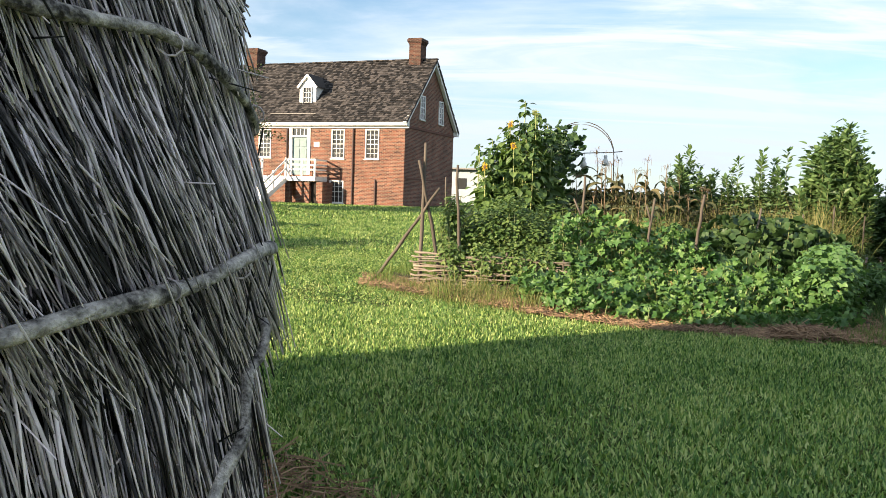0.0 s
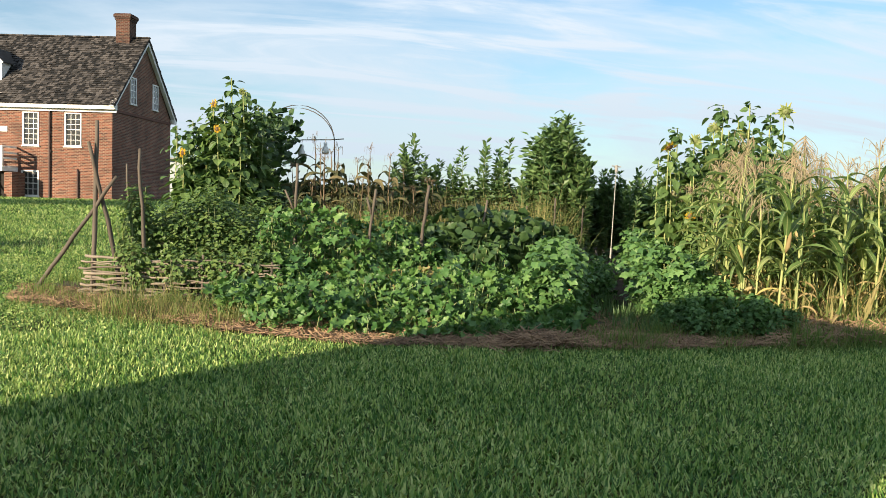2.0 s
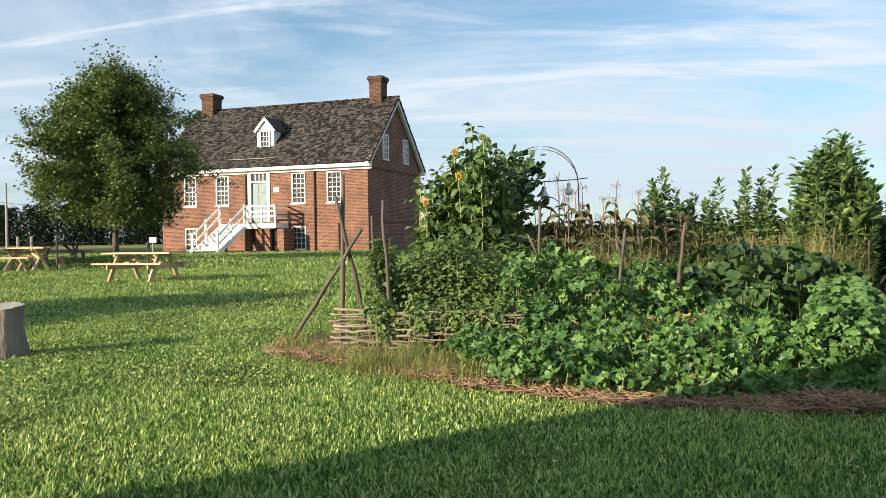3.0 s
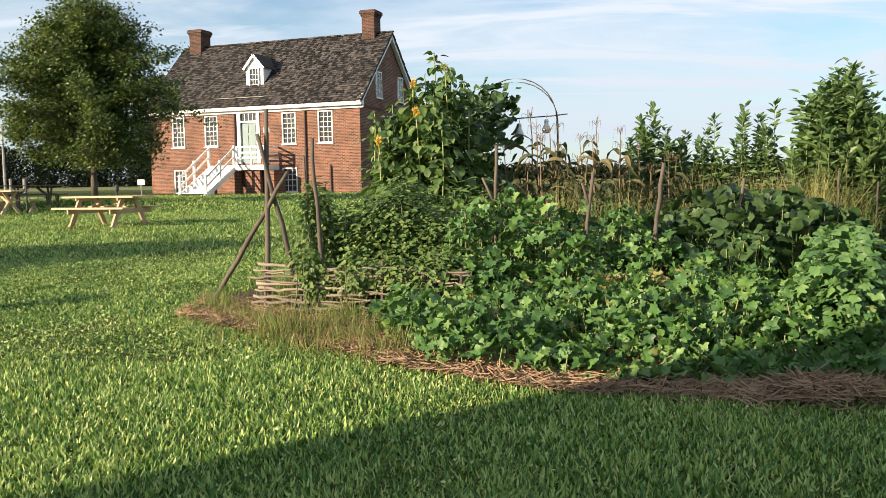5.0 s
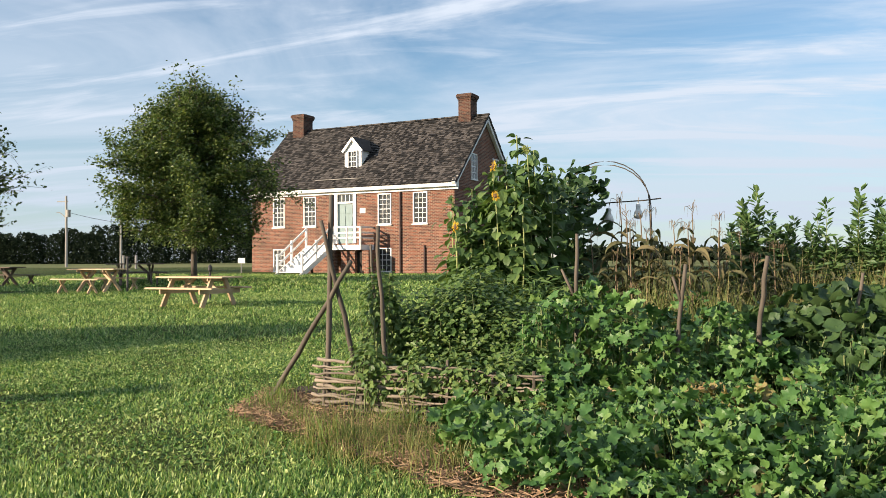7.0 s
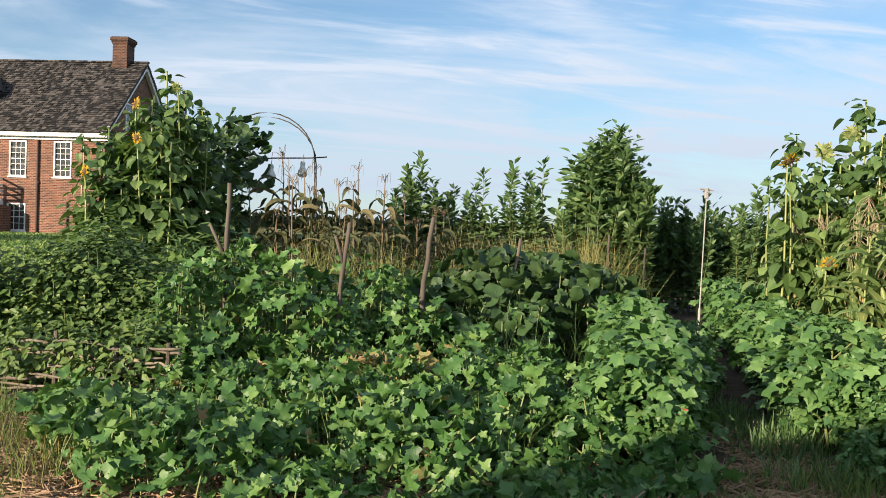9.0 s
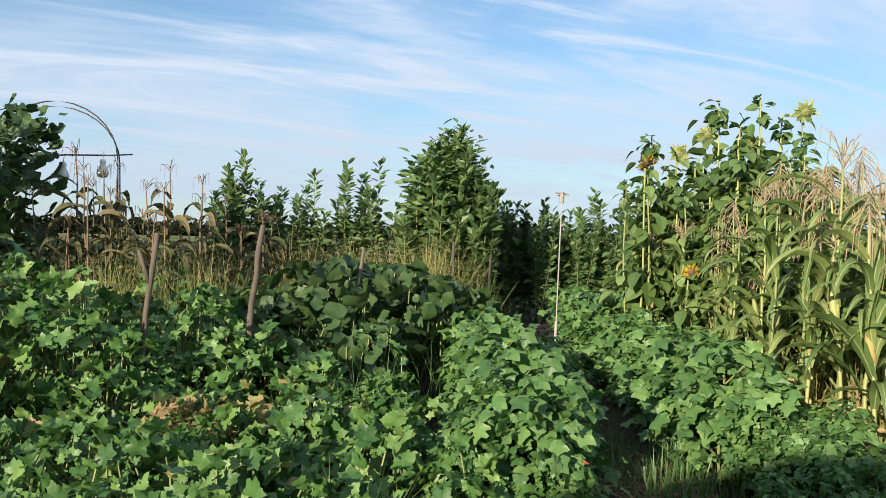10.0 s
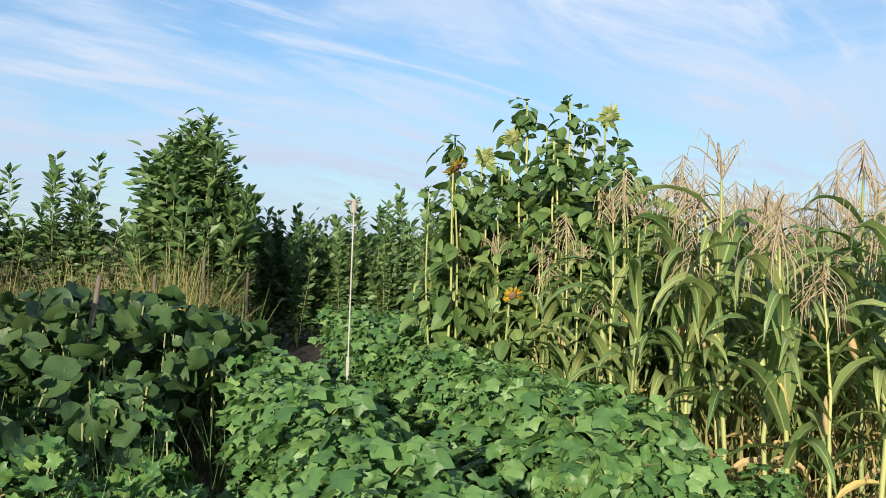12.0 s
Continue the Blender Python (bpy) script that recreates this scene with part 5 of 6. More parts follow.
tufts("weed_grass", ground_pts([(5.0, 9.4), (5.9, 9.2), (6.9, 9.1), (6.6, 9.7), (6.0, 10.2), (6.1, 11.2), (5.5, 11.2)], 5200), 0.22, 0.012, M_SPRIG, "dark green weeds along the path between the rows", 0.6)
tufts("weed_grass", ground_pts(MOUND_WEEDS, 1500), 0.66, 0.007, M_SPRIG, "thin green grass blades among the gourd leaves", 0.3)
tufts("weed_grass", ground_pts([(-0.45, 13.0), (0.2, 12.2), (0.3, 14.6), (-0.4, 14.5)], 1600), 0.24, 0.010, M_WEED, "tall green weeds behind the fence corner")
tufts("weed_grass", ground_pts([(5.6, 9.2), (6.4, 8.65), (8.2, 8.75), (8.2, 9.5), (6.7, 9.9)], 4200), 0.26, 0.010, M_WEED, "long uncut grass at the foot of the corn")
tufts("dry_grass", ground_pts([(5.8, 9.2), (6.6, 8.7), (9.2, 8.8), (9.0, 9.6), (6.8, 9.8)], 1500), 0.30, 0.008, M_DRYGRASS, "dry yellow grass at the foot of the corn")
tufts("dry_grass", ground_pts([(2.2, 13.2), (6.8, 14.6), (7.4, 16.6), (2.4, 16.5)], 13000), 1.02, 0.011, M_DRYGRASS, "tall dry yellow weeds behind the squash bed", 0.35)
tufts("dry_grass", ground_pts([(4.6, 14.9), (6.6, 14.9), (7.2, 16.0), (4.8, 16.3)], 5000), 1.25, 0.012, M_DRYGRASS, "tall sunlit dry grass behind the gourd mound", 0.4)
tufts("weed_grass", ground_pts([(2.0, 13.0), (6.8, 14.2), (7.6, 16.4), (2.2, 16.6)], 10000), 0.92, 0.015, M_WEED, "tangled green weeds behind the squash bed", 0.4)
tufts("weed_grass", ground_pts([(1.6, 10.2), (4.0, 9.7), (4.6, 11.8), (2.0, 12.0)], 1500), 0.42, 0.008, M_WEED, "green grass blades among the squash leaves", 0.3)

# ---------------------------------------------------------------- fence, stakes, arch


def stake(a, b, r, label, fork=None, group="fence stakes", bend=0.02):
    st = thing("wooden_stake", (a[0], a[1], a[2]), label, "stake", group)
    a, b = np.array(a, float), np.array(b, float)
    r *= 0.82
    p = crooked(np.zeros(3), b - a, bend * 0.75, 9)
    part("shaft", tube(p, np.linspace(r, r * 0.72, 9) * (1 + 0.07 * np.sin(np.arange(9) * 2.2)), 8), M_STAKE, st, "", True)
    if fork is not None:
        k = 4 + fork[3]
        q = p[k]
        part("fork", tube([q, q + np.array(fork[:3]) * 0.5, q + np.array(fork[:3])], [r * 0.75, r * 0.6, r * 0.5], 7), M_STAKE, st, "", True)
    return st


stake((0.01, 12.1, 0.2), (0.04, 12.13, 2.17), 0.036, "tall upright bare fence post of weathered wood", None, "fence stakes", 0.012)
stake((0.30, 12.24, 0.2), (-0.04, 12.07, 1.93), 0.034, "crooked pole leaning against the fence post", None, "fence stakes", 0.02)
stake((-0.69, 12.42, 0.2), (0.26, 12.02, 1.56), 0.034, "slanting brace pole leaning against the fence post", None, "fence stakes", 0.02)
stake((0.58, 12.12, 0.2), (0.49, 12.1, 1.88), 0.030, "weathered stake with a broken top among the vines")
stake((0.40, 12.55, 0.2), (0.30, 12.55, 1.72), 0.020, "thin stake among the vines")
stake((2.25, 12.5, 0.2), (2.25, 12.5, 1.80), 0.028, "forked grey stake behind the squash", (-0.13, 0.0, 0.28, 1))
stake((3.05, 12.2, 0.2), (3.17, 12.2, 1.52), 0.028, "forked stake of brown wood behind the squash", (-0.07, 0.0, 0.22, 2))
stake((3.82, 12.4, 0.2), (3.88, 12.4, 1.59), 0.033, "curved stake of reddish wood behind the squash", None, "fence stakes", 0.05)
stake((4.70, 13.1, 0.2), (4.86, 13.1, 1.43), 0.026, "short leaning stake in the gourd mound")
stake((6.15, 15.2, 0.25), (6.2, 15.2, 1.35), 0.026, "grey stake in the tall weeds")
stake((6.75, 15.4, 0.25), (6.78, 15.4, 1.50), 0.026, "grey stake in the tall weeds")
stake((7.35, 15.6, 0.25), (7.38, 15.6, 1.35), 0.022, "grey stake in the tall weeds")


def build_wattle():
    rnd = np.random.default_rng(6)
    w = thing("wattle_fence", (0, 0, 0), "low woven wattle fence of pale brown withes", "fence")
    ends = [np.array([-0.05, 12.0]), np.array([1.95, 11.42])]
    d = ends[1] - ends[0]
    nrm = np.array([-d[1], d[0]]) / np.linalg.norm(d)
    posts = [0.03, 0.22, 0.42, 0.62, 0.82, 0.98]
    for u in posts:
        p = ends[0] + d * u
        z = float(land(0, p[1]))
        part("fence_stake", tube([(*p, z - 0.05), (*(p + rnd.normal(0, 0.01, 2)), z + 0.47 + rnd.uniform(-0.03, 0.06))], [0.018, 0.014], 7), M_STAKE, w)
    for row in range(13):
        z0 = 0.03 + row * 0.035
        u = -0.02 + rnd.uniform(-0.04, 0.02)
        while u < 0.97:
            e = min(u + rnd.uniform(0.25, 0.7), 1.03)
            ts = np.linspace(u, e, 14)
            pts = []
            for t in ts:
                p = ends[0] + d * t + nrm * 0.015 * math.cos(t * 2 * np.pi / 0.4 + (row % 2) * np.pi)
                pts.append((p[0], p[1], float(land(0, p[1])) + z0 + 0.014 * math.sin(t * 11 + row * 2.7) + rnd.normal(0, 0.006)))
            part("withe", tube(pts, np.linspace(rnd.uniform(0.008, 0.019), rnd.uniform(0.006, 0.012), 14) * (1 + 0.10 * np.sin(np.arange(14) * 2.3 + row)), 6), M_WITHE, w, "", True)
            u = e + rnd.uniform(-0.04, 0.03)


build_wattle()


def build_arch():
    arch = thing("sapling_arch", (0, 0, 0), "bent sapling arch carrying gourd vines", "arch")
    for dy, r, dz in ((0.0, 0.62, 0.0), (0.28, 0.66, -0.02)):
        t = np.linspace(0, 1, 15)
        a = np.pi * t
        top = np.stack([2.60 + r * np.cos(a), 17.0 + dy + 0 * a, 2.36 + dz + 0.62 * np.sin(a)], 1)
        legs_r = np.array([[2.60 + r, 17.0 + dy, 0.28], [2.60 + r + 0.02, 17 + dy, 1.4]])
        legs_l = np.array([[2.60 - r - 0.03, 17 + dy, 1.4], [2.60 - r, 17.0 + dy, 0.28]])
        part("bent_sapling", tube(np.concatenate([legs_r, top, legs_l]), 0.0085, 6), M_STAKE, arch, "", True)
    part("cross_bar", tube(crooked((1.95, 16.98, 2.30), (3.38, 16.98, 2.43), 0.02, 7), 0.010, 6), M_STAKE, arch)
    for x, z in ((2.65, 2.18), (3.06, 2.24), (2.33, 2.42), (2.1, 2.05)):
        g = thing("hanging_gourd", (x, 16.97, z), "white bottle gourd hanging from the arch", "gourd", "gourds on the arch")
        prof = [(0.0, -0.10), (0.05, -0.09), (0.068, -0.05), (0.06, -0.01), (0.036, 0.035), (0.03, 0.06), (0.036, 0.085), (0.028, 0.11), (0.008, 0.125)]
        part("fruit", tube([(0, 0, z2) for _, z2 in prof], [max(r2, 0.002) for r2, _ in prof], 14), M_GOURD, g, "", True)
        part("stem", tube([(0, 0, 0.12), (0.01, 0, 0.21)], 0.004, 5), M_BROWNSTEM, g)
    n = 430
    rnd = np.random.default_rng(9)
    pos = np.stack([rnd.normal(2.05, 0.24, n), rnd.normal(16.4, 0.45, n), rnd.uniform(1.0, 2.62, n)], 1)
    pos[:60] = np.stack([rnd.uniform(1.95, 2.60, 60), rnd.normal(16.8, 0.15, 60), rnd.normal(2.62, 0.13, 60)], 1)
    vine = thing("gourd_vine", (0, 0, 0), "dark green gourd vine climbing the sapling arch", "vine")
    lv = [place(t, pos[k::3], up_random(len(pos[k::3]), 0.9, rnd) + TO_SUN * 0.5, flat_random(len(pos[k::3]), rnd) - np.array([0, 0, 0.7]), 0.19 * rnd.uniform(0.5, 1.2, len(pos[k::3]))) for k, t in enumerate(LEAF_ROUND)]
    part("leaves", join(*lv), M_GOURDLEAF, vine)["kind"] = "stuff"
    st = [tube(crooked((rnd.normal(2.1, 0.2), rnd.normal(16.5, 0.3), 0.3), (rnd.normal(2.2, 0.2), rnd.normal(16.7, 0.2), 2.5), 0.06, 8, rnd), 0.008, 5) for _ in range(9)]
    part("vine_stem_mass", join(*st), M_STEM, vine)


build_arch()
rod = thing("white_rod", (6.74, 13.13, 0.24), "thin white pole with a small sprinkler head standing between plant rows", "pole")
part("pole", tube([(-0.02, 0, -0.05), (0.0, 0, 0.55), (0.03, 0, 1.66)], [0.006, 0.006, 0.006], 8), M_ROD, rod)
part("sleeve", tube([(-0.003, 0, 0.42), (-0.001, 0, 0.56)], 0.013, 8), M_ROD, rod)
part("sprinkler_head", join(tube([(0.03, 0, 1.64), (0.03, 0, 1.74)], 0.022, 8), tube([(-0.04, 0, 1.73), (0.10, 0, 1.72)], 0.009, 6), tube([(0.03, -0.05, 1.70), (0.03, 0.06, 1.71)], 0.008, 6)), M_POST, rod)

# ---------------------------------------------------------------- low crops


def canopy_leaves(poly, n, height, seed, down=0.55):
    """Leaf places of a low crop: most near the top of the canopy, some below."""
    rnd = np.random.default_rng(seed)
    xs, ys = [p[0] for p in poly], [p[1] for p in poly]
    x, y = rnd.uniform(min(xs), max(xs), n), rnd.uniform(min(ys), max(ys), n)
    k = inside(poly, x, y)
    x, y = x[k], y[k]
    u = 1 - down * rnd.random(len(x)) ** 1.6
    h = height(x, y)
    return np.stack([x, y, land(x, y) + 0.03 + h * u], 1), u, rnd


SQUASH = [(1.3, 10.6), (1.75, 9.7), (2.8, 9.3), (4.3, 9.15), (4.75, 9.4), (4.6, 11.2), (5.0, 12.6), (4.4, 13.2), (3.0, 12.9), (1.9, 12.6), (1.75, 11.6)]


def squash_height(x, y):
    h = 0.30 + 0.11 * np.sin(x * 2.1 + 0.6) * np.sin(y * 1.9) + 0.09 * np.sin(x * 5.3 + y * 4.1) + 0.07 * np.sin(x * 11 - y * 9)
    h += 0.62 * np.clip((y - 11.45 - 0.10 * (x - 2)) / 0.75, 0, 1) ** 1.2 * np.clip((4.4 - x) / 0.9, 0.1, 1)
    dip = np.exp(-(((x - 3.65) / 0.55) ** 2 + ((y - 11.3) / 0.4) ** 2))
    edge = np.clip((y - 9.4) / 0.45, 0.45, 1)
    return (h * (1 - 0.35 * dip)) * edge


def build_squash():
    pos, u, rnd = canopy_leaves(SQUASH, 11500, squash_height, 41, 0.8)
    n = len(pos)
    yellow = (((pos[:, 0] - 3.60) / 0.58) ** 2 + ((pos[:, 1] - 11.35) / 0.36) ** 2 < 1) & (rnd.random(n) < 0.8)
    yellow |= rnd.random(n) < 0.012
    nrm = unit(up_random(n, 0.95, rnd) + TO_SUN * rnd.uniform(-0.9, 1.2, n)[:, None])
    tip = flat_random(n, rnd) + TO_SUN * np.array([0.6, 0.6, 0]) - np.array([0, 0, 0.25])
    size = 0.118 * rnd.uniform(0.4, 1.4, n) * (0.75 + 0.25 * u)
    bed = thing("squash_bed", (0, 0, 0), "bed of sprawling squash plants with large lobed green leaves", "squash plants")
    top = np.where((u > 0.86) & ~yellow)[0]
    single = top[np.argsort(pos[top, 1] + 0.3 * np.abs(pos[top, 0] - 3.0))][:300]
    meshes = [mesh_of("squash_leaf", t, M_SQUASHONE, True) for t in LEAF_SQUASH]
    for k, i in enumerate(single):
        part_on("leaf", meshes[k % 4], bed, pose_of(pos[i], nrm[i], tip[i], size[i]))
    rest = np.ones(n, dtype=bool)
    rest[single] = False
    for name, mask, material in (("leaves", rest & ~yellow, M_SQUASH), ("yellow_leaves", rest & yellow, M_YELLOWLEAF)):
        idx = np.where(mask)[0]
        lv = [place(LEAF_SQUASH[k], pos[idx[k::4]], nrm[idx[k::4]], tip[idx[k::4]], size[idx[k::4]]) for k in range(4)]
        ob = part(name, join(*lv), material, bed, "yellowed and withered squash leaves" if name == "yellow_leaves" else "", True)
        ob["kind"] = "stuff"
    # leaf stalks
    idx = rnd.choice(n, 1300, replace=False)
    feet = pos[idx] + np.stack([rnd.normal(0, 0.08, 1300), rnd.normal(0, 0.08, 1300), -(pos[idx, 2] - land(pos[idx, 0], pos[idx, 1]))], 1)
    part("leaf_stalk_mass", join(*[tube([a, (a + b) / 2 + rnd.normal(0, 0.02, 3), b], 0.005, 4) for a, b in zip(feet, pos[idx])]), M_STEM, bed)["kind"] = "stuff"


build_squash()
MOUND = [(3.5, 12.5), (4.6, 12.1), (5.2, 12.6), (5.7, 12.8), (6.5, 13.7), (6.5, 14.7), (5.4, 15.0), (4.1, 14.4), (3.6, 13.4)]


def mound_height(x, y):
    d = ((x - 5.0) / 1.45) ** 2 + ((y - 13.6) / 1.3) ** 2
    return 0.30 + 0.72 * np.exp(-d * 0.9) + 0.05 * np.sin(x * 6 + y * 5)


def build_mound():
    pos, u, rnd = canopy_leaves(MOUND, 2400, mound_height, 42, 0.8)
    n = len(pos)
    nrm = unit(up_random(n, 1.0, rnd) + TO_SUN * rnd.uniform(-0.8, 0.6, n)[:, None])
    tip = flat_random(n, rnd) - np.array([0, 0.3, 0.45])
    size = 0.165 * rnd.uniform(0.35, 1.3, n)
    bed = thing("gourd_mound", (0, 0, 0), "mound of gourd vines with big rounded dark leaves", "gourd plants")
    top = np.where(u > 0.75)[0]
    single = top[np.argsort(pos[top, 1])][:180]
    m = [mesh_of("gourd_leaf", t, M_GOURDLEAF, True) for t in LEAF_ROUND]
    for k, i in enumerate(single):
        part_on("leaf", m[k % 3], bed, pose_of(pos[i], nrm[i], tip[i], size[i]))
    rest = np.setdiff1d(np.arange(n), single)
    part("leaves", join(*[place(LEAF_ROUND[k], pos[rest[k::3]], nrm[rest[k::3]], tip[rest[k::3]], size[rest[k::3]]) for k in range(3)]), M_GOURDLEAF, bed, "", True)["kind"] = "stuff"
    a = pos[rnd.choice(n, 300)]
    part("leaf_stalk_mass", join(*[tube([(p[0] + rnd.normal(0, 0.1), p[1] + 0.1, float(land(0, p[1]))), p], 0.006, 4) for p in a]), M_STEM, bed)["kind"] = "stuff"


build_mound()


def cotton_plant(seed, height, width, leaves):
    """A bushy plant: stem, branches, and soft palmate leaves."""
    rnd = np.random.default_rng(seed)
    p = thing("cotton_plant", (0, 0, 0), "bushy green cotton plant with soft lobed leaves", "cotton plant", "rows of cotton plants")
    stems = [tube(crooked((0, 0, -0.03), (0, 0, height * 0.9), 0.02, 6, rnd), np.linspace(0.009, 0.005, 6), 6)]
    pos = []
    for i in range(12):
        z = height * (0.12 + 0.72 * i / 12)
        a = i * 2.4
        r = width * 0.5 * (1.0 - 0.45 * i / 12)
        tip = np.array([math.cos(a) * r, math.sin(a) * r, z + 0.18 * height])
        stems.append(tube([(0, 0, z), tip * np.array([0.6, 0.6, 0.96]), tip], [0.005, 0.004, 0.003], 4))
        m = leaves // 12
        t = rnd.uniform(0.2, 1.1, m)[:, None]
        pos.append(np.array([0, 0, z]) + (tip - np.array([0, 0, z])) * t + rnd.normal(0, 0.055, (m, 3)))
    pos = np.concatenate(pos + [np.stack([rnd.normal(0, width * 0.14, 14), rnd.normal(0, width * 0.14, 14), height + rnd.normal(0, 0.04, 14)], 1)])
    pos[:, 2] = pos[:, 2].clip(0.06, height * 1.06)
    n = len(pos)
    out = pos * np.array([1, 1, 0]) / (width * 0.5)
    nrm = unit(up_random(n, 0.75, rnd) + out * 0.9 + TO_SUN * rnd.uniform(-0.5, 0.9, n)[:, None])
    tip = unit(out + flat_random(n, rnd) * 0.9) - np.array([0, 0, 1.0]) * rnd.uniform(-0.25, 0.9, n)[:, None]
    size = 0.122 * rnd.uniform(0.4, 1.25, n)
    part("stem", join(*stems), M_STEM, p)
    part("leaves", join(*[place(LEAF_COTTON[k], pos[k::3], nrm[k::3], tip[k::3], size[k::3], True) for k in range(3)]), M_COTTON, p, "", True)
    return p


def row_of(kinds, points, seed):
    rnd = np.random.default_rng(seed)
    used = set()
    for i, (x, y, s) in enumerate(points):
        k = i % len(kinds)
        m = pose(x, y, float(land(x, y)) + 0.02, 0, 0, rnd.uniform(0, 360))
        if k not in used:
            used.add(k)
            kinds[k].matrix_basis = m
            o = kinds[k]
        else:
            o = copy_thing(kinds[k], m)
        o.scale = (s * rnd.uniform(0.92, 1.08),) * 3
        o.rotation_euler = (0, 0, rnd.uniform(0, 6.28))


cot = [cotton_plant(50 + k, 0.72, 0.50, 288) for k in range(4)]
rows = []
rnd = np.random.default_rng(2)
for i in range(13):
    u = i / 12
    rows.append((4.56 + 1.08 * u + rnd.normal(0, 0.06), 9.95 + 2.6 * u, 1.0 - 0.08 * rnd.random()))
    if i < 11:
        rows.append((4.80 + 1.02 * u + rnd.normal(0, 0.06), 10.05 + 2.7 * u, 0.82))
for i in range(15):
    u = i / 14
    rows.append((5.88 + 2.42 * u + rnd.normal(0, 0.07), 10.2 + 5.0 * u, 0.88 + 0.15 * rnd.random()))
    rows.append((6.34 + 2.38 * u + rnd.normal(0, 0.07), 10.2 + 5.0 * u, 0.86))
rows += [(5.95, 11.7, 0.55), (6.1, 12.1, 0.6), (6.3, 12.5, 0.62), (5.85, 11.5, 0.5), (6.2, 12.3, 0.55), (5.98, 9.95, 0.8), (6.3, 9.7, 0.75), (6.15, 10.15, 0.85), (5.9, 9.72, 0.62), (6.15, 9.75, 0.62), (5.55, 9.45, 0.4), (4.62, 9.75, 0.5), (4.3, 10.1, 0.6), (5.8, 9.38, 0.5), (6.1, 9.3, 0.5), (6.42, 9.35, 0.55), (6.5, 9.1, 0.42), (6.75, 9.15, 0.4), (5.75, 9.15, 0.42), (6.0, 9.05, 0.4), (5.9, 9.5, 0.6), (6.3, 9.1, 0.5), (6.6, 9.4, 0.5)]
row_of(cot, rows, 3)
tagged(solid("red_blossom", place(LEAF_SMALL, np.array([[4.62, 9.62, 0.60]] * 5) + rng.normal(0, 0.006, (5, 3)), rng.normal(0, 1, (5, 3)) - np.array([0, 1, 0]), flat_random(5), 0.014), M_FLOWER), "small red blossom among the squash leaves", "flower")

# ---------------------------------------------------------------- leafy vines by the fence


def leaf_cloud(name, blobs, n, template, size, material, label, category, seed, stem=None, shell=0.5, lift=-0.5):
    """Leaves gathered in several overlapping sprays, each (x, y, z, rx, ry, rz)."""
    rnd = np.random.default_rng(seed)
    w = np.array([b[3] * b[4] * b[5] for b in blobs]) ** 0.75
    which = rnd.choice(len(blobs), n, p=w / w.sum())
    b = np.array(blobs)[which]
    d = unit(rnd.normal(0, 1, (n, 3)))
    r = (shell + (1 - shell) * rnd.random(n)) ** 0.6 * (1 + 0.16 * rnd.normal(0, 1, n))
    pos = b[:, :3] + d * b[:, 3:] * r[:, None]
    k = pos[:, 2] > land(pos[:, 0], pos[:, 1]) + 0.04
    pos, d = pos[k], d[k]
    m = len(pos)
    nrm = unit(d * 0.7 + up_random(m, 0.5, rnd) * 0.8 + TO_SUN * 0.25)
    tip = unit(flat_random(m, rnd) + d * 0.5) + np.array([0, 0, lift])
    root = thing(name, (0, 0, 0), label, category)
    part("leaves", place(template, pos, nrm, tip, size * rnd.uniform(0.55, 1.25, m), lift > 0), material, root)["kind"] = "stuff"
    if stem:
        st = []
        for bx in blobs:
            for _ in range(stem):
                q = rnd.uniform(-0.7, 0.7, 2)
                a = (bx[0] + q[0] * bx[3], bx[1] + q[1] * bx[4], float(land(0, bx[1])) - 0.02)
                st.append(tube(crooked(a, (bx[0] + q[0] * bx[3] * 1.1, bx[1] + q[1] * bx[4], bx[2] + bx[5] * rnd.uniform(0.2, 0.9)), 0.03, 6, rnd), [0.008, 0.007, 0.006, 0.005, 0.004, 0.003], 4))
        part("stem_mass", join(*st), M_STEM, root)["kind"] = "stuff"
    return root


leaf_cloud("bean_vine", [(0.42, 12.7, 0.75, 0.30, 0.28, 0.55), (0.78, 12.75, 0.75, 0.34, 0.35, 0.5), (1.15, 12.8, 0.85, 0.36, 0.40, 0.56), (1.5, 12.8, 0.72, 0.36, 0.4, 0.5), (1.85, 12.9, 0.62, 0.35, 0.4, 0.48), (0.42, 12.45, 1.2, 0.16, 0.16, 0.30),
                           (1.0, 12.5, 0.55, 0.35, 0.25, 0.35), (1.25, 13.2, 1.1, 0.3, 0.4, 0.4)], 16500, LEAF_OVATE, 0.064, M_VINE, "tangle of leafy bean vines climbing over the fence", "vine", 61, 8, 0.35)
leaf_cloud("creeper", [(0.55, 11.88, 0.52, 0.22, 0.14, 0.20), (0.95, 11.72, 0.60, 0.25, 0.14, 0.18), (1.35, 11.62, 0.62, 0.24, 0.14, 0.16), (1.7, 11.6, 0.62, 0.25, 0.2, 0.2), (1.85, 11.9, 0.6, 0.3, 0.3, 0.28), (1.5, 11.45, 0.45, 0.3, 0.08, 0.14), (1.1, 11.5, 0.3, 0.4, 0.1, 0.08), (0.45, 11.84, 0.72, 0.20, 0.12, 0.16)], 2900, LEAF_OVATE, 0.065, M_VINE, "creeper trailing over the wattle fence", "vine", 62, 3, 0.3)
